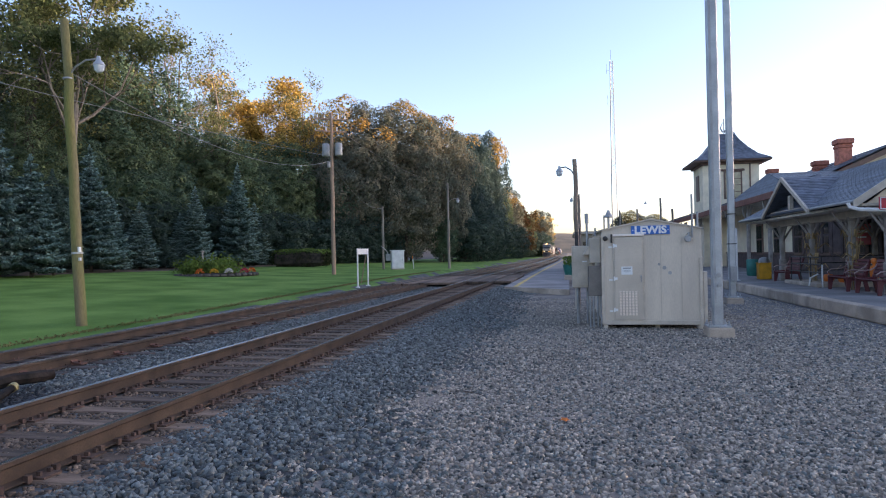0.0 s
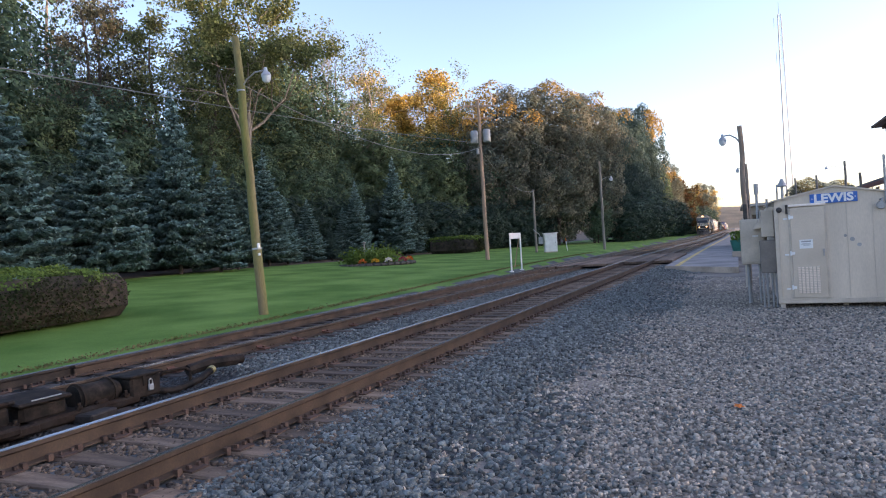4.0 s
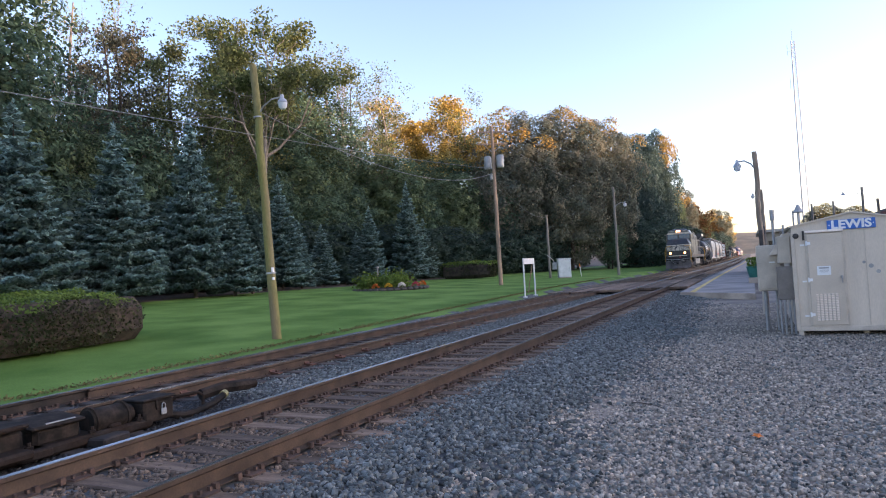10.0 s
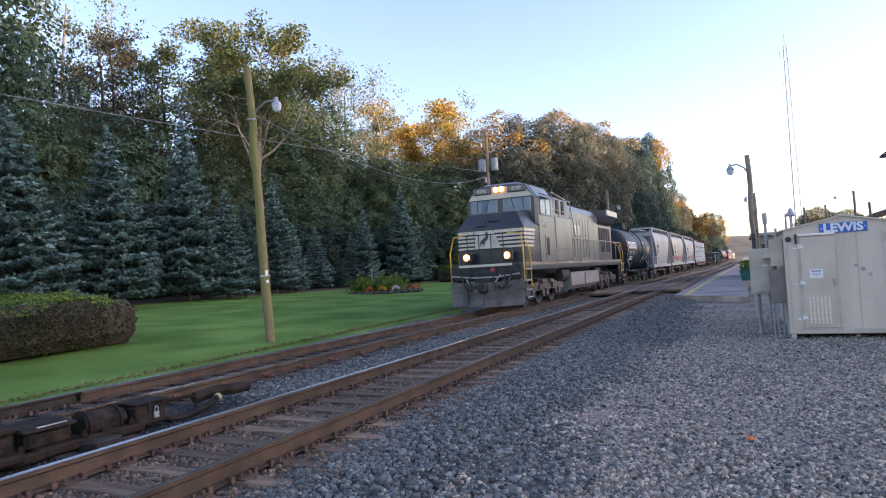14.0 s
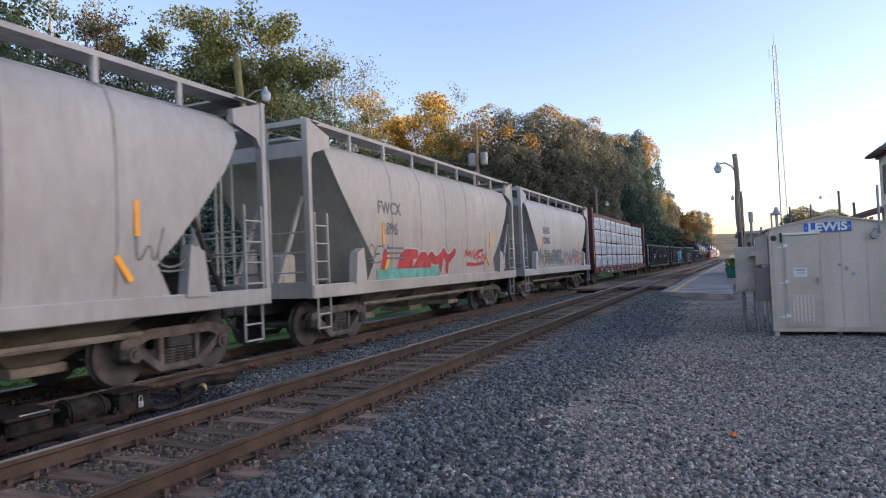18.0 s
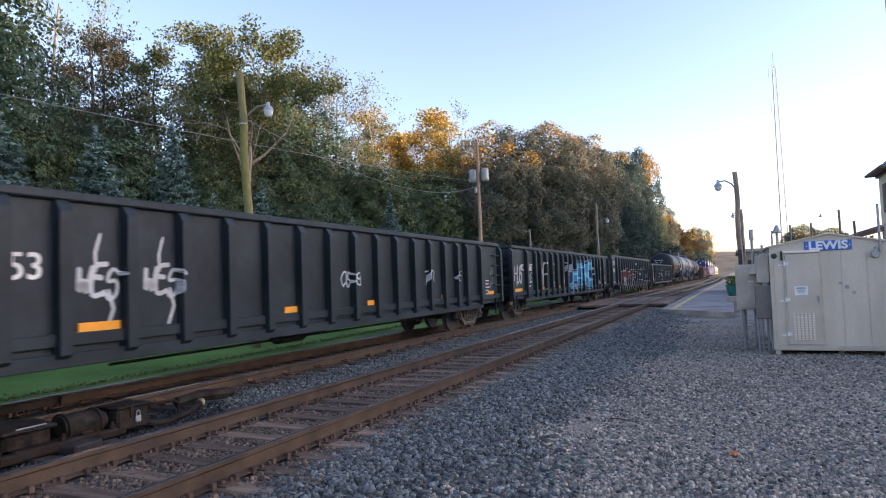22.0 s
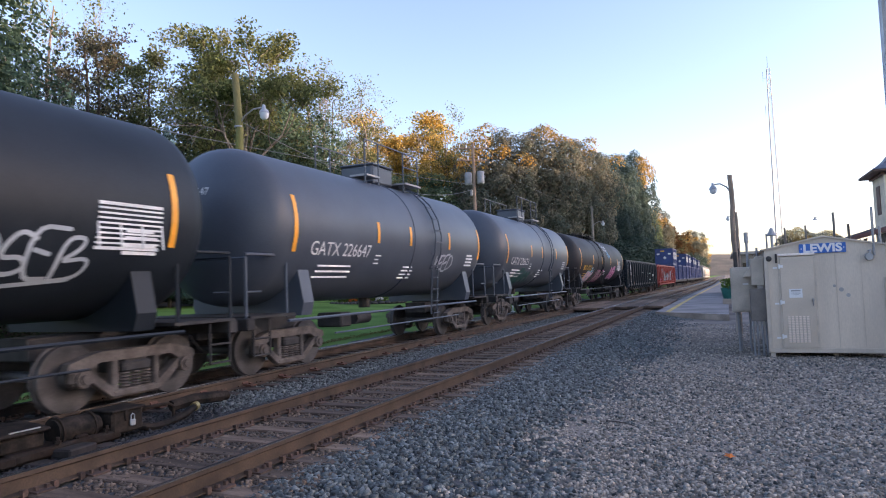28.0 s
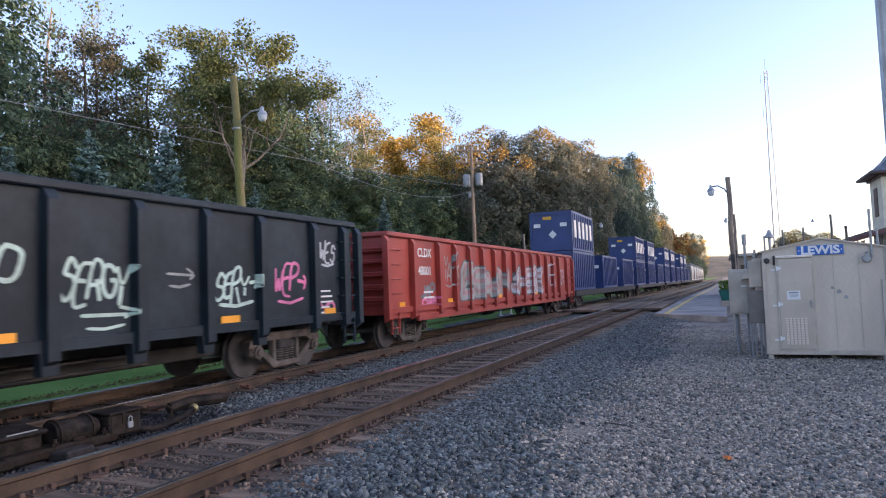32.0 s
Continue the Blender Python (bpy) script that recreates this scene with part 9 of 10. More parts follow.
# doors and windows in the shade of the canopy
for y0 in (20.5, 25.2, 33.0, 38.0, 42.0, 46.0, 50.0):
    o = part("window", Mesh().box((13.57, y0, 2.15), (0.12, 1.5, 2.2), None, 0.02), M["trim"], st, "dark-framed station window")
    for k in range(2):
        for j in range(2):
            part("pane", Mesh().box((13.50, y0 - 0.33 + 0.66 * k, 1.65 + 1.0 * j), (0.02, 0.56, 0.88)), M["dark_glass"], o)
for k in range(9):
    part("batten", Mesh().box((13.52, 30.2 + k * 1.35, 2.4), (0.14, 0.30, 2.5), None, 0.02), M["wains"], st)
part("dark_panelling", Mesh().span((13.50, 29.6, 1.25), (13.56, 43.0, 3.6)), M["wains"], st, "dark boarded wall")
# the far canopy along the line
rf = Mesh()
courses(rf, (11.0, 38.0, 4.5), (11.0, 90.0, 4.5), (13.9, 90.0, 5.6), (13.9, 39.5, 5.6), 14)
courses(rf, (13.9, 38.0, 4.5), (11.0, 38.0, 4.5), (13.9, 39.5, 5.6), (13.9, 39.55, 5.6), 12)
part("far_canopy", rf, M["slate"], st)
part("far_fascia", Mesh().span((10.88, 37.9, 4.2), (11.0, 90.0, 4.58), 0.02).span((11.0, 37.85, 4.2), (13.6, 38.0, 4.58), 0.02), M["fascia"], st, "brown-red canopy fascia")
part("far_soffit", Mesh().span((11.05, 38.1, 4.22), (13.6, 59.8, 4.28)), M["soffit"], st)
for y in (40.0, 44.5, 49.0, 54.0, 60.0, 67.0, 74.0):
    part("canopy_post", Mesh().box((11.4, y, 2.1), (0.2, 0.2, 4.2), None, 0.03).tube([(11.4, y, 3.0), (11.4, y - 0.6, 3.7), (11.4, y - 0.9, 4.2)], 0.06, 6).tube([(11.4, y, 3.0), (11.1, y, 3.8), (11.05, y, 4.2)], 0.06, 6), M["post_grey"], st)

# things on the platform
def bench(x, y, turn):
    b = thing("platform_bench", pose(x, y, PZ, 0, 0, turn), "dark maroon slatted bench on scrolled iron ends", "bench", "benches on the station platform")
    for k in range(4):
        part("seat_slat", Mesh().box((-0.38 + k * 0.12, 0, 0.45 - 0.01 * k), (0.10, 1.7, 0.035), None, 0.01), M["maroon"], b)
    for k in range(5):
        part("back_slat", Mesh().box((0.10 + 0.035 * k, 0, 0.55 + k * 0.115), (0.03, 1.7, 0.095), Matrix.Rotation(0.28, 3, 'Y'), 0.01), M["maroon"], b)
    for s in (-0.75, 0.75):
        e = part("bench_end", Mesh().prism([(-0.44, 0.0), (-0.34, 0.0), (-0.28, 0.36), (0.06, 0.36), (0.14, 0.0), (0.26, 0.0), (0.16, 0.42), (0.32, 1.02), (0.25, 1.05), (0.05, 0.5), (-0.44, 0.48)], s - 0.03, s + 0.03, 'y'), M["maroon"], b)
        part("arm_rest", Mesh().tube([(-0.42, s, 0.48), (-0.46, s, 0.62), (-0.34, s, 0.70), (0.0, s, 0.72), (0.14, s, 0.80), (0.30, s, 1.04)], 0.022, 6), M["bench_edge"], e)


bench(9.5, 30.6, 0), bench(9.4, 24.2, 0), bench(9.4, 22.0, 0)
tb = thing("trash_can", pose(9.25, 33.55, PZ) @ Matrix.Diagonal((0.88, 0.88, 0.88, 1)), "yellow square trash can with a grey dome lid", "trash can")
part("bin", Mesh().box((0, 0, 0.44), (0.62, 0.62, 0.88), None, 0.04), M["bin_yellow"], tb)
part("rim", Mesh().box((0, 0, 0.88), (0.66, 0.66, 0.05), None, 0.02), M["bin_yellow"], tb)
part("dome_lid", Mesh().lathe([(0.30, 0.90), (0.29, 1.0), (0.22, 1.13), (0.10, 1.20), (0.0, 1.21)], n=18), M["galv_grey"], tb)
bt = thing("trash_can", pose(9.9, 38.0, PZ), "dark green round trash can in the shade", "trash can")
part("bin", Mesh().lathe([(0.26, 0), (0.30, 0.05), (0.32, 0.85), (0.28, 0.9), (0.0, 0.92)], n=16), M["planter"], bt)
ib = thing("notice_board", pose(7.75, 32.9, PZ), "pale blue notice board in a white steel frame", "notice board")
part("post", Mesh().box((0, -0.5, 1.22), (0.10, 0.10, 2.44), None, 0.01), M["white"], ib), part("post", Mesh().box((0, 0.95, 1.22), (0.10, 0.10, 2.44), None, 0.01), M["white"], ib)
part("panel", Mesh().box((0, 0.22, 1.45), (0.06, 1.35, 1.9), None, 0.01), M["board_blue"], ib)
part("header", Mesh().box((-0.04, 0.22, 2.2), (0.02, 1.3, 0.3)), M["g_blue"], ib)
part("foot_plate", Mesh().box((0, -0.5, 0.015), (0.26, 0.26, 0.03)), M["white"], ib)
pad = thing("ramp", Matrix(), "concrete ramp with steel railings up to the platform doors", "ramp")
part("slab", Mesh().span((8.95, 26.0, PZ - 0.01), (13.4, 29.6, 0.17), 0.02), M["concrete"], pad)
for z in (0.55, 0.85, 1.12):
    part("rail", Mesh().cyl((9.2, 26.2, z), (9.2, 29.5, z), 0.025, n=6).cyl((9.2, 29.5, z), (13.2, 29.5, z), 0.025, n=6), M["black_iron"], pad)
    part("rail", Mesh().cyl((10.4, 21.0, z), (10.4, 25.9, z), 0.025, n=6), M["black_iron"], pad)
for y in (26.2, 27.3, 28.4, 29.5):
    part("rail_post", Mesh().cyl((9.2, y, 0.1), (9.2, y, 1.14), 0.025, n=6), M["black_iron"], pad)
part("grab_rail", Mesh().tube([(8.9, 26.6, 0.05), (8.95, 26.6, 0.35), (9.1, 26.3, 0.5)], 0.03, 6).cyl((9.15, 26.0, 0.0), (9.15, 26.0, 0.85), 0.03, n=6), M["white"], pad, "white painted grab rail")
ps = thing("poster", pose(13.46, 33.3, 2.05), "red poster on the cream wall", "poster")
part("sheet", Mesh().box((0, 0, 0), (0.03, 1.7, 0.95), None, 0.005), M["red_sign"], ps)
part("print_bars", Mesh().box((-0.02, 0, 0.15), (0.006, 1.2, 0.12)).box((-0.02, 0, -0.12), (0.006, 0.9, 0.08)), M["label_white"], ps)
rs = thing("station_sign", pose(10.42, 21.40, 2.76, 0, 0, 90), "red station name sign with a white border", "sign")
part("board", Mesh().box((0, 0, 0), (0.06, 2.6, 0.38), None, 0.01), M["red_sign"], rs)
part("border", Mesh().box((-0.035, 0, 0.165), (0.01, 2.56, 0.025)).box((-0.035, 0, -0.165), (0.01, 2.56, 0.025)).box((-0.035, 1.27, 0), (0.01, 0.025, 0.35)).box((-0.035, -1.27, 0), (0.01, 0.025, 0.35)), M["label_white"], rs)
lettering("L", 0.28, M["label_white"], rs, Matrix.Translation((-0.035, 0.93, 0)) @ Euler((radians(90), 0, radians(-90))).to_matrix().to_4x4())
# autumn decoration tied to the posts
rngc = random.Random(6)
for x, y in ((9.62, 28.1), (9.62, 24.4)):
    cs = thing("corn_stalks", pose(x - 0.05, y, PZ), "bundle of dry corn stalks tied to a post", "corn stalks", "autumn decoration")
    stem, lv = Mesh(), Mesh()
    for k in range(7):
        a, b = rngc.uniform(-0.25, 0.25), rngc.uniform(-0.25, 0.25)
        stem.tube([(a * 0.4, b * 0.4, 0), (a * 0.7, b * 0.7, 1.0), (a * 1.5, b * 1.5, 2.1)], 0.018, 5, 0.008)
        for j in range(4):
            z = 0.6 + 0.4 * j
            d = rngc.uniform(0, 6.3)
            p, q = Vector((a * 0.8, b * 0.8, z)), Vector((a + 0.35 * math.cos(d), b + 0.35 * math.sin(d), z + 0.25))
            e = Vector((a + 0.55 * math.cos(d), b + 0.55 * math.sin(d), z + 0.02))
            w = Vector((-math.sin(d), math.cos(d), 0)) * 0.035
            lv.add([p - w, p + w, q + w, q - w, e], [(0, 1, 2, 3), (3, 2, 4)])
    part("stalk", stem, M["straw"], cs), part("blade", lv, M["straw"], cs)
tagged(part("scarecrow_figure", Mesh().lathe([(0.0, 0.0), (0.16, 0.02), (0.20, 0.35), (0.17, 0.62), (0.07, 0.70), (0.06, 0.72), (0.13, 0.82), (0.14, 0.94), (0.08, 1.04), (0.0, 1.06)], n=14), M["orange"], None, at=pose(9.75, 23.3, 0.45) @ Matrix.Diagonal((0.7, 0.7, 0.62, 1))), "small orange straw figure on the bench", "decoration")
for x, y in ((9.9, 27.5), (10.1, 26.6)):
    tagged(part("pumpkin", Mesh().lathe([(0.0, 0.02), (0.14, 0.0), (0.20, 0.08), (0.20, 0.18), (0.14, 0.27), (0.03, 0.27), (0.03, 0.33), (0.0, 0.33)], n=14), M["orange"], None, at=pose(x, y, 0.17)), "orange pumpkin on the ramp", "pumpkin", "autumn decoration")

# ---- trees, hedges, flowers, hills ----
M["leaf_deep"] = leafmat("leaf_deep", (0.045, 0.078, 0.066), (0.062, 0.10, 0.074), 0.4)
M["leaf_fork"] = leafmat("leaf_fork", (0.15, 0.195, 0.075), (0.20, 0.205, 0.08))
M["rough_grass"] = leafmat("rough_grass", (0.17, 0.18, 0.055), (0.20, 0.155, 0.07))
def leaf_mesh(name, centres, size, material, seed, flat=0.0, long=1.5, out=None, three=False, along=None):
    """Many small four-cornered leaf tufts, each turned its own way, in one mesh."""
    rng = np.random.default_rng(seed)
    c = np.asarray(centres, float)
    n = len(c)
    a = rng.normal(size=(n, 3))
    a[:, 2] *= 1 - flat
    if along is not None:
        a = np.asarray(along, float) + rng.normal(size=(n, 3)) * 0.38
    if out is not None:
        o = np.asarray(out, float) + rng.normal(size=(n, 3)) * 0.42
        o /= np.linalg.norm(o, axis=1)[:, None] + 1e-9
        a -= o * (a * o).sum(1)[:, None]
    a /= np.linalg.norm(a, axis=1)[:, None] + 1e-9
    b = rng.normal(size=(n, 3))
    b[:, 2] *= 1 - flat
    if out is not None:
        b = np.cross(o, a)
    b -= a * (a * b).sum(1)[:, None]
    b /= np.linalg.norm(b, axis=1)[:, None] + 1e-9
    s = np.asarray(size).reshape(-1, 1) * rng.uniform(0.6, 1.3, (n, 1)) * 0.5
    nrm = np.cross(a, b) * s * 0.35
    a, b = a * s * long, b * s
    v = np.stack([c - a, c - b * rng.uniform(0.7, 1.2, (n, 1)) + nrm, c + a, c + b * rng.uniform(0.7, 1.2, (n, 1)) + nrm], 1)
    k = 4
    if three:          # three-cornered leaves where they stay far off
        k, v = 3, np.stack([c - a * 1.1 - b * 0.8, c - a * 0.5 + b * 1.4, c + a * 1.5 - b * 0.1], 1)
    me = bpy.data.meshes.new(name)
    me.vertices.add(n * k)
    me.vertices.foreach_set("co", v.reshape(-1))
    me.loops.add(n * k)
    me.loops.foreach_set("vertex_index", np.arange(n * k, dtype=np.int32))
    me.polygons.add(n)
    me.polygons.foreach_set("loop_start", np.arange(n, dtype=np.int32) * k)
    me.update(calc_edges=True)
    me.materials.append(material)
    return me


def limb(m, rng, p, d, length, r, depth, tips, sag=0.0):
    """One limb that forks; its tips are collected for the leaves."""
    pts = [p.copy()]
    q, w = p.copy(), d.copy()
    for i in range(4):
        w = (w + Vector([rng.uniform(-0.28, 0.28) for _ in range(3)]) + Vector((0, 0, 0.10 - sag))).normalized()
        q = q + w * length / 4
        pts.append(q.copy())
    m.tube(pts, r, 6 if depth > 1 else 4, r * 0.55)
    tips.append((q.copy(), depth))
    tips.append((pts[2].copy(), depth))
    if depth:
        for k in range(rng.randint(2, 3)):
            t = (w + Vector([rng.uniform(-0.9, 0.9) for _ in range(3)])).normalized()
            limb(m, rng, pts[rng.choice((2, 3, 4))], t, length * rng.uniform(0.55, 0.75), r * 0.55, depth - 1, tips, sag)


def broadleaf(name, label, leaves, bark, seed, h=24.0, spread=4.6, bare=0.30, count=5200, leaf=0.42, lobe=1.9, limbs=9, depth=2, fork=False, lit=1.0):
    rng = random.Random(seed)
    t = thing(name, Matrix(), label, "tree", "trees of the wood")
    m, tips = Mesh(), []
    top = 0.57 if fork else 0.80
    pts = [Vector((0, 0, -0.5))]
    for i in range(1, 9):
        pts.append(Vector((0.35 * math.sin(i * 0.9 + seed), 0.35 * math.cos(i * 1.1 + seed), h * top * i / 8)))
    m.tube(pts, 0.011 * h + 0.06, 9, 0.21 if fork else 0.05)
    for k in range(limbs):
        if fork:
            a = 2 * math.pi * k / limbs + rng.uniform(-0.3, 0.3)
            d = Vector((math.cos(a) * 0.7, math.sin(a) * 0.7, 1.0)).normalized()
            limb(m, rng, pts[-1 - k % 3], d, h * rng.uniform(0.2, 0.27), 0.13, depth, tips, 0.02)
            continue
        u = bare + (0.95 - bare) * (k + rng.random()) / limbs
        p = pts[0].lerp(pts[-1], u)
        a = k * 2.4 + rng.uniform(-0.4, 0.4)
        up = 0.35 + 0.9 * u
        d = Vector((math.cos(a), math.sin(a), up)).normalized()
        reach = spread * (1.0 - 0.55 * max(0, u - 0.45)) * rng.uniform(0.75, 1.15)
        limb(m, rng, p, d, reach, 0.055 * (1.25 - u) * h / 20, depth, tips)
    tips.append((pts[-1].copy(), 0))
    part("trunk", m, M[bark], t)
    if fork:
        tips = [q for q in tips if q[0].z > h * 0.72]
    nr = np.random.default_rng(seed)
    c = np.array([p for p, d in tips])
    w = np.array([1.0 if d == 0 else 0.75 if d == 1 else 0.4 for p, d in tips]) * nr.uniform(0.3, 1.7, len(tips))
    pick = nr.choice(len(c), count, p=w / w.sum())
    off = nr.normal(size=(count, 3))
    off *= (nr.uniform(0.1, 1.0, count) ** 0.5 / (np.linalg.norm(off, axis=1) + 1e-9))[:, None] * lobe
    off[:, 2] = off[:, 2] * 0.62 - 0.10 * (off[:, 0] ** 2 + off[:, 1] ** 2) / lobe
    part("crown", leaf_mesh("crown", c[pick] + off, np.full(count, leaf), M[leaves], seed), M[leaves], t)
    return t


def dome(name, label, leaves, seed, h=24.0, r=5.5, low=0.08, count=14000, leaf=0.3, clumps=110, size=1.7, three=False, turned=None, bumpy=0.12, lobes=0.16):
    """A dense leafy tree: a trunk with limbs that carry rounded clumps of leaves right round the crown. turned: gold
    leaf material that paints low sun on the top.
    """
    rng = random.Random(seed)
    nr = np.random.default_rng(seed)
    t = thing(name, Matrix(), label, "tree", "trees of the wood")
    m = Mesh()
    m.tube([(0.25 * math.sin(i * 1.3 + seed), 0.25 * math.cos(i * 1.7), h * 0.85 * i / 6 - (0.5 if i == 0 else 0)) for i in range(7)], 0.011 * h + 0.06, 8, 0.06)
    cs, outs, gold, gold_out = [], [], [], []
    mid, half = h * (0.5 + low / 2), h * (0.5 - low / 2)
    golden = math.pi * (3 - math.sqrt(5))
    for k in range(clumps):
        v = 1 - 2 * (k + 0.5) / clumps
        a = k * golden + rng.uniform(-0.25, 0.25)
        ring = math.sqrt(max(0.0, 1 - v * v)) ** 0.8
        bulge = 1 + lobes * 1.5 * noise.noise((1.7 * ring * math.cos(a) + seed, 1.7 * ring * math.sin(a), 2.1 * v))
        rr = ring * r * rng.uniform(0.80, 1.02) * bulge
        c = np.array([rr * math.cos(a), rr * math.sin(a), mid + v * half * rng.uniform(0.98 - bumpy, 0.98) * (1 + 0.5 * (bulge - 1))])
        if k % 4 == 0:
            m.tube([(0, 0, c[2] * 0.8), (c[0] * 0.5, c[1] * 0.5, c[2] * 0.88), (c[0] * 0.95, c[1] * 0.95, c[2])], 0.09, 4, 0.02)
        n = int(count / clumps)
        d = nr.normal(size=(n, 3))
        d /= np.linalg.norm(d, axis=1)[:, None]
        away = np.array([c[0] / r, c[1] / r, (c[2] - mid) / half])
        away /= np.linalg.norm(away) + 1e-9
        d = d + away * 0.75
        d /= np.linalg.norm(d, axis=1)[:, None]
        s1 = size * rng.uniform(0.75, 1.3)
        # top clumps coloured gold: autumn leaves with low sunlight painted in
        autumn = turned and v > 0.34 and noise.noise((c[0] * 0.16, c[1] * 0.16, c[2] * 0.16 + seed)) + 1.1 * (v - 0.72) > 0.04
        (gold if autumn else cs).append(c + d * s1 * nr.uniform(0.62, 1.08, (n, 1)) * np.array([1, 1, 0.78]))
        (gold_out if autumn else outs).append(d * 0.8 + away * 0.4 + np.array([0, 0, 0.25]))
    part("trunk", m, M["bark"], t)
    n = count // 4          # leaves in the shade inside
    d = nr.normal(size=(n, 3))
    d /= np.linalg.norm(d, axis=1)[:, None]
    cs.append(d * nr.uniform(0.35, 0.85, (n, 1)) * np.array([r, r, half]) + np.array([0, 0, mid])), outs.append(d)
    cs, outs = np.concatenate(cs), np.concatenate(outs)
    sizes = np.full(len(cs), leaf)
    sizes[-n:] *= 1.7
    cs[:, 2] = np.maximum(cs[:, 2], 0.2)
    part("crown", leaf_mesh("crown", cs, sizes, M[leaves], seed, out=outs, three=three), M[leaves], t)
    if gold:
        gold = np.concatenate(gold)
        part("turned_leaves", leaf_mesh("turned_leaves", gold, np.full(len(gold), leaf), M[turned], seed + 1, out=np.concatenate(gold_out), three=three), M[turned], t, "autumn leaves at the top of the crown, sunlight put into their gold")
    return t


def spruce(name, label, leaves, seed, h=11.0, r=2.5, whorls=25, bare=0.10, inner="spruce_dark"):
    """Drooping whorls of branches: shade coloured into the dark needles inside, pale new growth on the upper side of
    the tips.
    """
    rng = np.random.default_rng(seed)
    t = thing(name, Matrix(), label, "tree", "spruces along the lawn")
    m = Mesh().tube([(0, 0, -0.4), (0.03, 0, h * 0.5), (0, 0.02, h * 0.995)], 0.17, 8, 0.015)
    tips, deep = ([], [], []), ([], [], [])

    def tuft(where, p, d, size):
        where[0].append(p), where[1].append(d), where[2].append(size)

    for i in range(whorls):
        u = (i + rng.uniform(-0.25, 0.25)) / (whorls - 1)
        u = min(1.0, max(0.0, u))
        z0 = h * (bare + (0.965 - bare) * u)
        reach = r * ((1 - u) ** 0.82 * (0.80 + 0.26 * min(1.0, u / 0.12))) + 0.14
        nb = max(4, int(13 * (1 - u) + 4))
        for k in range(nb):
            a = 2 * math.pi * (k + rng.uniform(-0.35, 0.35)) / nb + i * 1.9
            rr = reach * rng.uniform(0.62, 1.16)
            ca, sa = math.cos(a), math.sin(a)
            droop, lift = rng.uniform(0.22, 0.36) * (1 - 0.9 * u), rng.uniform(0.16, 0.26)
            zb = z0 + rng.uniform(-0.16, 0.16)

            def on(f, side=0.0, up=0.0):
                return (rr * f * ca - side * sa, rr * f * sa + side * ca, zb + rr * (-droop * f + lift * f * f * f) + up)
            m.tube([on(0), on(0.5), on(0.95)], 0.028 * (1.2 - u), 3, 0.008)
            steps = max(3, int(rr / 0.13))
            for q in range(steps):
                f = (q + 0.8) / steps
                wide = 0.34 * rr * (1.12 - f) * min(1.0, f / 0.25) + 0.05
                for sgn in (-1, 1):
                    for w in np.arange(0.10, wide + 0.10, 0.15):
                        w = w + rng.uniform(-0.05, 0.05)
                        d = (ca * 0.7 - sgn * sa * 0.8, sa * 0.7 + sgn * ca * 0.8, -0.10)
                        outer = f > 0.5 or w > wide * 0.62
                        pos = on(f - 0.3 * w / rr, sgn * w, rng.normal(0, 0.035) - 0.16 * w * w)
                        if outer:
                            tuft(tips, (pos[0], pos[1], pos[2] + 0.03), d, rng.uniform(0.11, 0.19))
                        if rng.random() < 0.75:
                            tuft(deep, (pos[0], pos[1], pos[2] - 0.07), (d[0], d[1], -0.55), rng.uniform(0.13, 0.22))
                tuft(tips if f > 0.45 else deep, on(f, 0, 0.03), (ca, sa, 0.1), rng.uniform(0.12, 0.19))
    for q in range(26):
        tuft(tips, (rng.normal(0, 0.06), rng.normal(0, 0.06), h * (0.955 + 0.05 * q / 26)), (0.2, 0.1, 1.0), 0.12)
    part("trunk", m, M["bark"], t)
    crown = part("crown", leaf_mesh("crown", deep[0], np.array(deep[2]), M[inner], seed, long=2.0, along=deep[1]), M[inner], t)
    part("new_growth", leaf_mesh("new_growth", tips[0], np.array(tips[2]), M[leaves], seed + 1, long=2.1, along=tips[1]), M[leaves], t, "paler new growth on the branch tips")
    return t


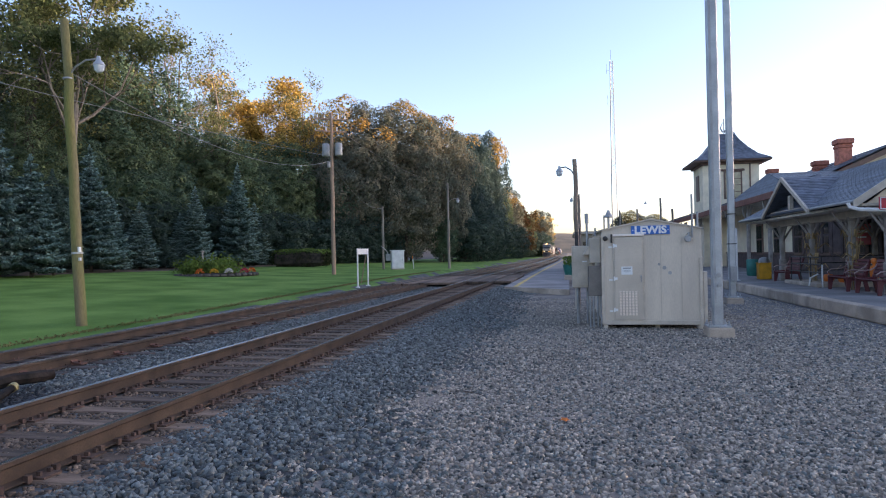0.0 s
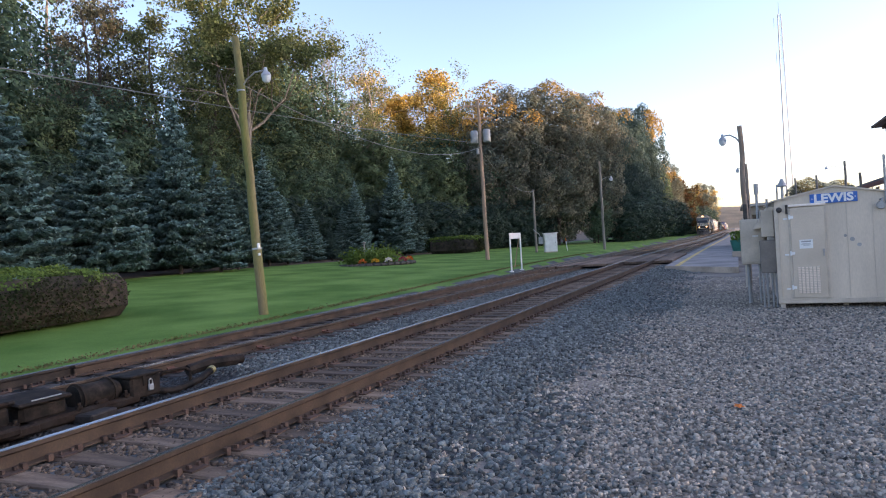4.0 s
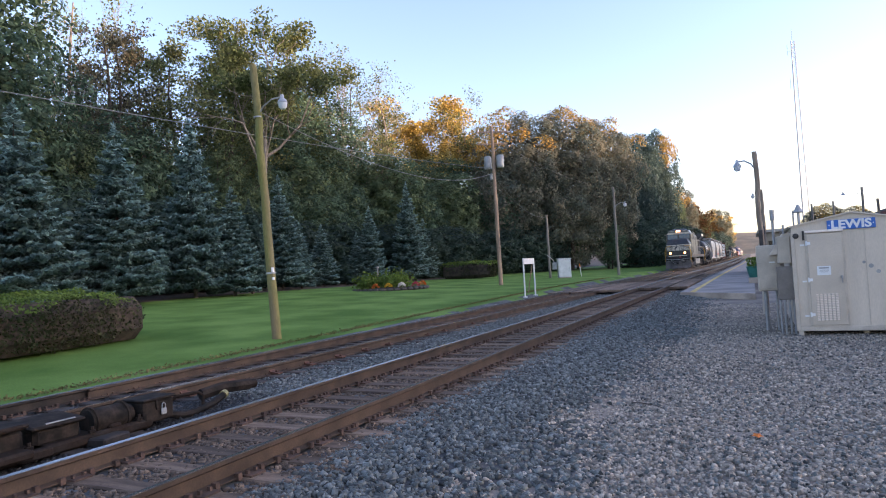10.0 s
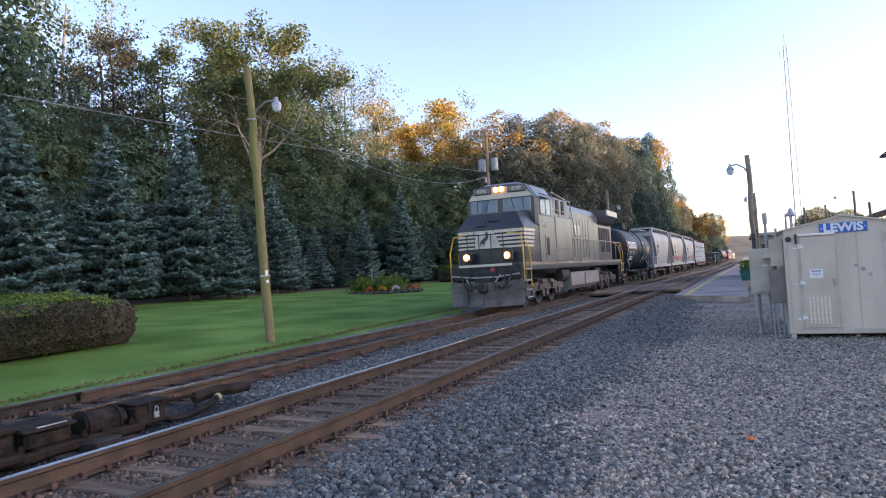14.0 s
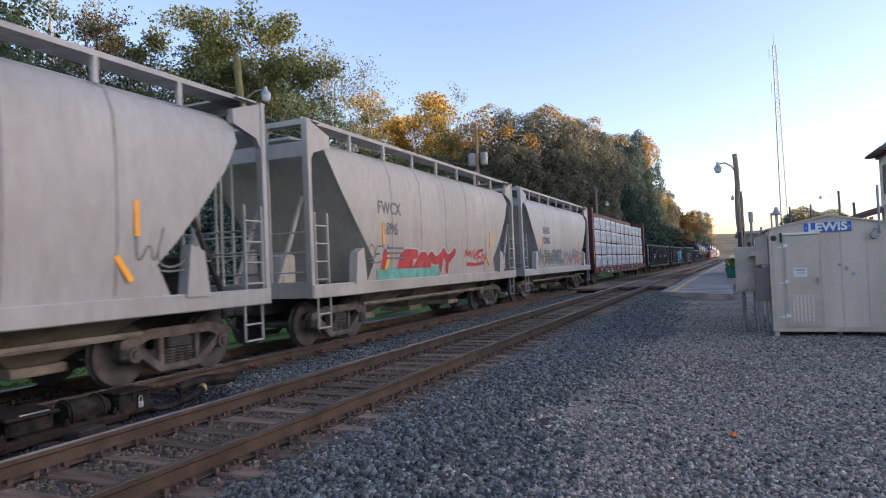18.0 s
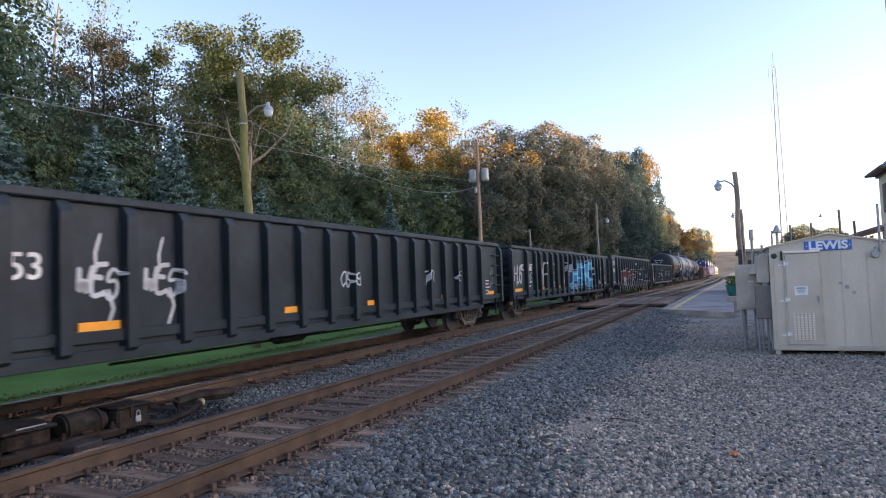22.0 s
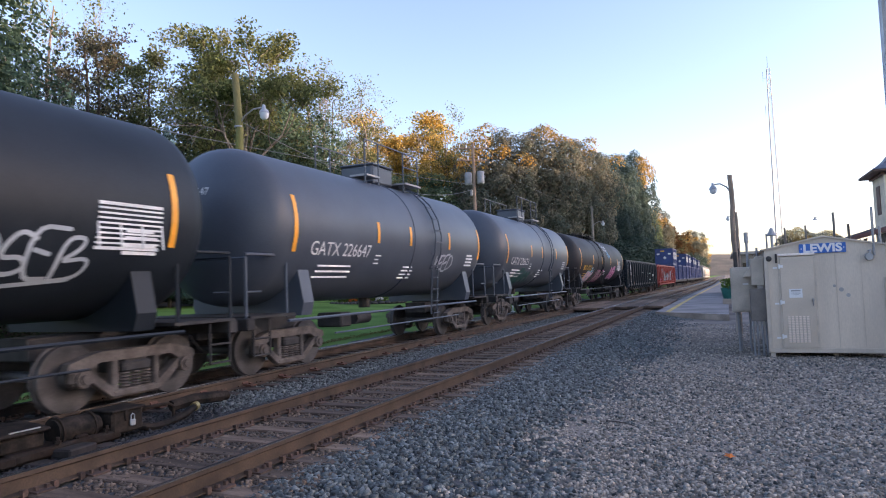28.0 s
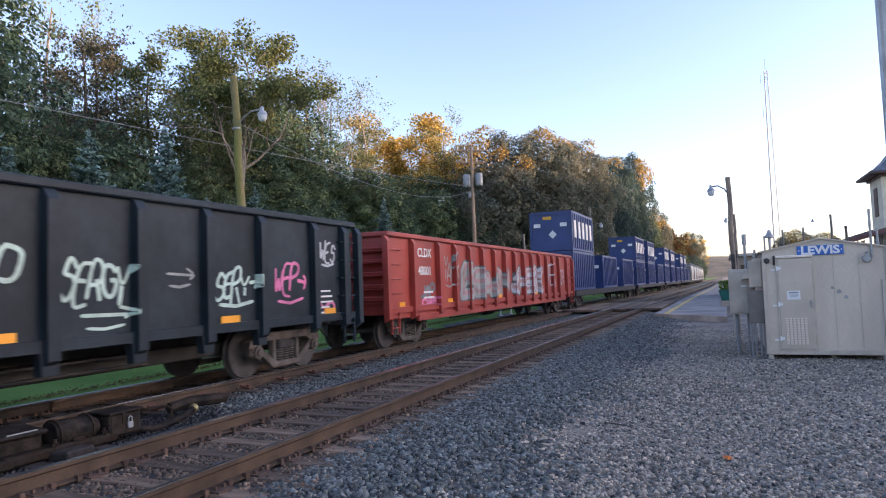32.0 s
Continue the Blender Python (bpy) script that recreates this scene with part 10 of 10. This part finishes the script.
TREES = dict(
    dark=dome("broadleaf_tree", "tall dark green broadleaf tree at the wood's edge", "leaf_dark", 1, r=5.0, count=19000, leaf=0.225, clumps=130, size=1.45),
    mid=dome("broadleaf_tree", "tall green broadleaf tree with thinning leaves", "leaf_mid", 2, r=4.8, count=13000, leaf=0.225, clumps=95, size=1.45),
    deep=dome("broadleaf_tree", "dark green broadleaf tree in the depth of the wood", "leaf_dark", 21, r=5.2, count=7500, leaf=0.31, clumps=80, size=1.8, three=True),
    deepmid=dome("broadleaf_tree", "green broadleaf tree in the depth of the wood", "leaf_mid", 22, r=5.0, count=7500, leaf=0.31, clumps=75, size=1.8, three=True),
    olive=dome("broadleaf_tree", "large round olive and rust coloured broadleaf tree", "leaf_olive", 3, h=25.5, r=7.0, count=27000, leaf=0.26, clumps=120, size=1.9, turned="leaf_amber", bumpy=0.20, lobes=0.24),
    maple=dome("broadleaf_tree", "tall blue-green broadleaf tree with a few boughs coloured golden as sunlit", "leaf_maple", 31, r=5.4, count=19000, leaf=0.27, clumps=90, size=1.75, turned="leaf_amber", bumpy=0.20, lobes=0.24),
    gold=broadleaf("broadleaf_tree", "autumn tree with golden orange leaves", "leaf_gold", "bark", 4, count=17000, bare=0.24, spread=4.9, limbs=12, leaf=0.20, lobe=1.3, depth=3),
    airy=broadleaf("broadleaf_tree", "tall slender tree with a thin yellowing crown", "leaf_thin", "bark", 5, count=8200, bare=0.30, spread=4.0, limbs=11, leaf=0.17, lobe=0.95, depth=3),
    wispy=broadleaf("broadleaf_tree", "slim dark tree with sparse leaves on thin branches", "leaf_sparse", "bark", 15, count=2600, bare=0.34, spread=3.2, limbs=13, leaf=0.17, lobe=0.8, depth=3),
    bare=broadleaf("bare_tree", "nearly leafless tree with fine grey branches", "leaf_thin", "pale_bark", 6, count=1300, bare=0.26, spread=4.2, limbs=16, leaf=0.16, lobe=0.8, depth=3),
    fork=broadleaf("broadleaf_tree", "green tree with a pale forked trunk and a flat high crown", "leaf_fork", "pale_bark", 7, count=13500, leaf=0.21, lobe=1.2, limbs=6, depth=3, fork=True),
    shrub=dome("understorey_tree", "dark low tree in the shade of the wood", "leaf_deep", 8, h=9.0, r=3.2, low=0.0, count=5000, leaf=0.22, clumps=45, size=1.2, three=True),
    red=broadleaf("broadleaf_tree", "reddish autumn tree beside the line", "leaf_red", "bark", 9, count=5600, bare=0.12, spread=5.4, limbs=12),
    blue=spruce("blue_spruce", "blue-grey spruce with drooping tiers of branches", "spruce", 10, 11.0, 3.0),
    blue2=spruce("blue_spruce", "broad blue-grey spruce with drooping tiers of branches", "spruce", 17, 11.0, 3.2, 24),
    slim=spruce("blue_spruce", "slim blue-grey spruce beside the lawn", "spruce", 11, 9.5, 2.5, 22),
    fir=spruce("dark_spruce", "dark green spruce in the shade", "spruce_dark", 12, 11.0, 3.0, 20, 0.16),
)
PROTO_H = dict(fork=23.5, dark=25.0, mid=25.0, deep=25.2, deepmid=25.2, olive=25.8, maple=24.6, gold=26.5, shrub=9.0, blue=11.0, blue2=11.0, slim=9.5, fir=11.0)
_used = set()


def plant(kind, x, y, h, turn=0.0, wide=1.0):
    s = h / PROTO_H.get(kind, 24.8)
    m = pose(x, y, ground_z(x, y) - 0.05, 0, 0, turn) @ Matrix.Diagonal((s * wide, s * wide, s, 1))
    if kind in _used:
        copy_thing(TREES[kind], m)
    else:
        _used.add(kind)
        TREES[kind].matrix_basis = m


# spruces in front of the wood
for kind, x, y, h, w in (("blue2", -34.0, 20.9, 11.1, 1.0), ("blue", -33.5, 26.4, 10.8, 0.95), ("blue", -33.7, 32.3, 12.4, 0.82), ("slim", -32.4, 34.6, 7.6, 1.0), ("blue2", -35.5, 43.5, 9.6, 0.86), ("fir", -33.0, 37.0, 7.0, 0.95), ("slim", -35.8, 46.4, 7.4, 1.0), ("slim", -37.5, 52.0, 7.6, 1.05),
                         ("fir", -37.0, 55.0, 5.6, 1.1), ("slim", -38.0, 59.0, 7.0, 1.05), ("blue", -36.9, 59.9, 8.5, 0.9), ("blue", -35.6, 66.2, 11.7, 0.80), ("slim", -37.4, 70.0, 10.4, 0.95), ("slim", -37.8, 74.4, 9.7, 1.05), ("fir", -41.5, 70.0, 8.0, 1.1),
                         ("fir", -36.0, 92.0, 9.6, 1.2), ("fir", -30.5, 96.0, 8.6, 1.2), ("blue", -33.0, 12.0, 11.0, 1.1), ("fir", -35.0, 5.0, 12.0, 1.2)):
    plant(kind, x, y, h, (x * 37 + y * 53) % 360, w)
# the trees that make the skyline
for kind, x, y, h, w in (("dark", -47.0, 25.3, 27.5, 1.12), ("bare", -60.0, 38.5, 30.0, 1.0), ("bare", -58.0, 41.5, 29.0, 0.9), ("wispy", -50.0, 39.8, 29.5, 1.0), ("wispy", -49.5, 38.4, 24.0, 0.9), ("mid", -60.0, 43.5, 20.5, 1.0), ("airy", -52.0, 47.8, 28.6, 1.15), ("airy", -54.0, 45.6, 24.0, 0.9), ("fork", -40.0, 47.3, 24.0, 1.05), ("airy", -44.0, 47.5, 24.0, 0.9),
                         ("mid", -43.0, 44.5, 16.5, 1.0), ("bare", -52.0, 66.0, 26.0, 0.9), ("airy", -50.0, 62.0, 24.0, 0.9), ("bare", -50.0, 72.0, 28.0, 1.1), ("bare", -52.0, 78.0, 29.6, 1.1), ("bare", -52.0, 81.0, 29.5, 1.0), ("bare", -49.0, 85.0, 29.0, 1.0), ("airy", -50.0, 86.0, 24.5, 0.9), ("gold", -50.5, 108.0, 31.4, 1.2), ("gold", -54.5, 106.0, 30.0, 1.2), ("bare", -44.5, 106.0, 29.0, 0.9), ("airy", -46.5, 107.0, 27.0, 1.0),
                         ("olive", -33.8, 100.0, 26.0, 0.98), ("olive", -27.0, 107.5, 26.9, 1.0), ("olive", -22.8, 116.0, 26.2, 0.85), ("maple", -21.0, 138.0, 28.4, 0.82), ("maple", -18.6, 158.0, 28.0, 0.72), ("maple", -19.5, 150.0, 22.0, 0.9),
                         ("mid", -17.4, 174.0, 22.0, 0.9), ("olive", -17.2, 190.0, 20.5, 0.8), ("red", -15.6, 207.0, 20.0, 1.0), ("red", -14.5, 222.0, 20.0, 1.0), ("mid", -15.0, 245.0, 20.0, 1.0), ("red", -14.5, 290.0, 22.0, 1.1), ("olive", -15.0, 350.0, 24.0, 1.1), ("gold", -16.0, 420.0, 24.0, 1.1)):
    plant(kind, x, y, h, (x * 61 + y * 17) % 360, w)
for i, (y, h) in enumerate(((26.0, 17.5), (33.0, 16.5), (37.5, 15.0), (43.0, 16.6), (50.0, 18.2), (55.0, 18.6), (59.0, 19.4), (65.0, 19.6), (69.0, 18.6), (73.0, 18.6), (78.0, 19.0), (82.0, 20.0), (87.5, 20.4), (93.0, 21.0))):
    plant(("deepmid", "mid", "deep")[i % 3], -46.0 - 0.8 * (i % 2), y, h * (1.02 + 0.10 * smooth01((y - 50) / 15)), i * 77, 1.15)
for x, y, h, kind in ((-50.5, 54.5, 23.6, "mid"), (-51.0, 60.0, 24.0, "dark"), (-51.0, 64.5, 24.2, "mid"), (-51.5, 70.5, 23.4, "dark")):
    plant(kind, x, y, h, x * 13 + y * 29, 1.1)
# the depth of the wood behind
rngt = random.Random(77)
for row, (x0, top) in enumerate(((-44.0, 17.0), (-52.0, 20.0), (-62.0, 23.0))):
    y = -8.0 + row * 3
    while y < 130:
        x = x0 + max(0, y - 70) * 0.26 + rngt.uniform(-2.5, 2.5)
        plant(rngt.choice(("deep", "deep", "deepmid", "deepmid" if y > 60 else "deep")), x, y, top * (1 + 0.32 * smooth01((y - 30) / 40)) * rngt.uniform(0.84, 1.08), rngt.uniform(0, 360), rngt.uniform(0.95, 1.2))
        y += rngt.uniform(6.0, 8.5)
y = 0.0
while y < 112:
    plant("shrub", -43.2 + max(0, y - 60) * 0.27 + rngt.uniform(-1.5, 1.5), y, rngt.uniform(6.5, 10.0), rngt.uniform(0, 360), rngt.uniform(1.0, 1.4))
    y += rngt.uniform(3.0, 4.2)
y = 112.0
while y < 420:
    plant(rngt.choice(("shrub", "deep", "deepmid")), -19.0 + max(-4, min(5, (y - 130) * 0.03)) + rngt.uniform(-2, 1), y, rngt.uniform(9, 15), rngt.uniform(0, 360), 1.2)
    y += rngt.uniform(6, 11)
# low trees beyond the station yard
for kind, x, y, h in (("mid", 7.8, 108.0, 7.3), ("olive", 9.5, 106.0, 8.1), ("mid", 12.1, 110.0, 8.2), ("olive", 13.6, 106.0, 7.5), ("mid", 15.5, 110.0, 7.1)):
    plant(kind, x, y, h, x * 40, 1.25)


def hedge(label, x, y, sx, sy, h, turn, count, leaf, seed):
    rng = np.random.default_rng(seed)
    t = thing("hedge", pose(x, y, ground_z(x, y) - 0.03, 0, 0, turn), label, "hedge")
    m = Mesh()
    for i in range(26):
        a = rng.uniform(-sx * 0.4, sx * 0.4), rng.uniform(-sy * 0.45, sy * 0.45)
        m.tube([(a[0] * 0.6, a[1] * 0.9, 0), (a[0], a[1], h * 0.45), (a[0] * 1.1, a[1] * 1.02, h * 0.8)], 0.03, 4, 0.01)
    part("stems", m, M["bark"], t)
    p = rng.normal(size=(count, 3))
    p /= (np.abs(p) ** 3.4).sum(1)[:, None] ** (1 / 3.4)
    bulge = 1 + 0.07 * np.sin(p[:, 1:2] * 7 + seed) + 0.05 * np.sin(p[:, 0:1] * 9) + 0.04 * np.sin(p[:, 1:2] * 23 + p[:, 0:1] * 11)
    # shade is put into the side leaves' colour, sky light into the top ones
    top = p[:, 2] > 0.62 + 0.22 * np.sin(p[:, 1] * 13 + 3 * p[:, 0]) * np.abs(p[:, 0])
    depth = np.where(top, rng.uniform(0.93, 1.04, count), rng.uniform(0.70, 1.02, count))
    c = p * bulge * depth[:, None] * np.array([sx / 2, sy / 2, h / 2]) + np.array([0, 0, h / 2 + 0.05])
    part("foliage", leaf_mesh("foliage", c[~top], np.full((~top).sum(), leaf), M["hedge_old"], seed), M["hedge_old"], t, "growth on the sides, coloured dark as shade")
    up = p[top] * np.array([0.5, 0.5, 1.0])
    part("fresh_growth", leaf_mesh("fresh_growth", c[top], np.full(top.sum(), leaf), M["hedge"], seed + 1, out=up), M["hedge"], t, "clipped growth on top, coloured bright as lit from above")
    core = Mesh().box((0, 0, h * 0.47), (sx * 0.82, sy * 0.9, h * 0.84), None, 0.35)
    part("core", core, M["soil"], t)


hedge("broad clipped yew hedge at the edge of the lawn", -18.6, 9.6, 3.8, 11.6, 1.62, 6, 36000, 0.07, 5)
hedge("dark clipped hedge in the shade of the spruces", -30.2, 70.8, 7.4, 2.4, 1.95, 0, 6000, 0.16, 6)

M["bed_stone"] = mat("bed_stone", (0.075, 0.066, 0.058), 0.9, var=0.3, scale=4)
bed = thing("flower_bed", pose(-24.6, 42.6, ground_z(-24.6, 42.6), 0, 0, 12), "low planting bed edged with stones and autumn flowers", "flower bed")
part("soil_mound", Mesh().lathe([(2.7, -0.1), (2.55, 0.05), (1.6, 0.16), (0.0, 0.2)], n=24), M["soil"], bed)
rngf = random.Random(9)
for i in range(34):
    a = 2 * math.pi * i / 34
    part("edging_stone", shared("edge", lambda: Mesh().box((0, 0, 0.05), (0.42, 0.28, 0.2), None, 0.06).data("edging_stone", M["bed_stone"])), None, bed, at=pose(2.75 * math.cos(a), 2.75 * math.sin(a), 0, 0, 0, math.degrees(a) + 90))
for k, (x, y, kind) in enumerate(((0.5, -2.1, "mum"), (-0.5, -2.0, "orange"), (1.4, -1.8, "mum_white"), (2.2, -0.9, "mum_red"), (2.4, 0.2, "orange"))):
    n = 90
    nr = np.random.default_rng(k)
    p = nr.normal(size=(n, 3))
    p /= np.linalg.norm(p, axis=1)[:, None]
    p[:, 2] = np.abs(p[:, 2])
    part("flower_clump", leaf_mesh("flower_clump", p * 0.26 + np.array([0, 0, 0.12]), np.full(n, 0.10), M[kind], k), M[kind], bed, at=pose(x, y, 0.1))
for k in range(10):
    n = 260
    nr = np.random.default_rng(40 + k)
    p = nr.normal(size=(n, 3))
    part("shrub", leaf_mesh("shrub", p * np.array([0.45, 0.45, 0.3]) + np.array([0, 0, 0.5]), np.full(n, 0.16), M["hedge"], k), M["hedge"], bed, at=pose(rngf.uniform(-2, 1.6), rngf.uniform(-1.2, 1.6), 0.05))
part("post", Mesh().cyl((-1.2, 0.6, 0), (-1.2, 0.6, 1.7), 0.06, n=8).box((-1.2, 0.6, 1.72), (0.2, 0.2, 0.12), None, 0.02), M["galv_grey"], bed)

# rough grass at the edge of the lawn
rg = np.random.default_rng(21)
n = 9000
gy = rg.uniform(3, 60, n)
gx = -11.9 - np.abs(rg.normal(0, 0.25, n))
gc = np.array([(x + drift(y), y, ground_z(x + drift(y), y) + 0.04) for x, y in zip(gx, gy)])
tagged(part("rough_grass", leaf_mesh("rough_grass", gc, np.full(n, 0.04), M["rough_grass"], 5, long=1.2), M["rough_grass"]), "rough yellowing grass along the ballast", "grass", kind="stuff")


def ridge(name, label, az0, az1, dist, h, seed, fall=4.0, rough=0.10):
    """A long wooded hill, placed by bearings from the line, rounded off at both ends."""
    n, m = 60, Mesh()
    rows = []
    for j, (dd, k) in enumerate(((0, 0.0), (0.12, 0.62), (0.25, 1.0), (0.5, 0.9))):
        for i in range(n + 1):
            u = i / n
            a = radians(az0 + (az1 - az0) * u)
            env = smooth01(u * fall) * smooth01((1 - u) * fall)
            hh = h * k * env * (1 + rough * noise.noise((u * 9, seed, j * 0.3)) + 0.04 * noise.noise((u * 40, seed, j)))
            rows.append((dist * (1 + dd) * math.sin(a), dist * (1 + dd) * math.cos(a), hh - 3))
    w = n + 1
    m.add(rows, [(j * w + i, j * w + i + 1, (j + 1) * w + i + 1, (j + 1) * w + i) for j in range(3) for i in range(n)], True)
    tagged(part(name, m, M["hill"]), label, "hill", kind="structure")


ridge("hill", "hazy autumn hillside far down the valley", -25, 34, 1900, 74, 3, 3.0)
# unseen ridge, added to block the low sun below the treetops
ridge("valley_side", "unseen ridge that keeps the low sun off all but the treetops", 18, 135, 380, 76, 8, 2.2, 0.03)


motions()
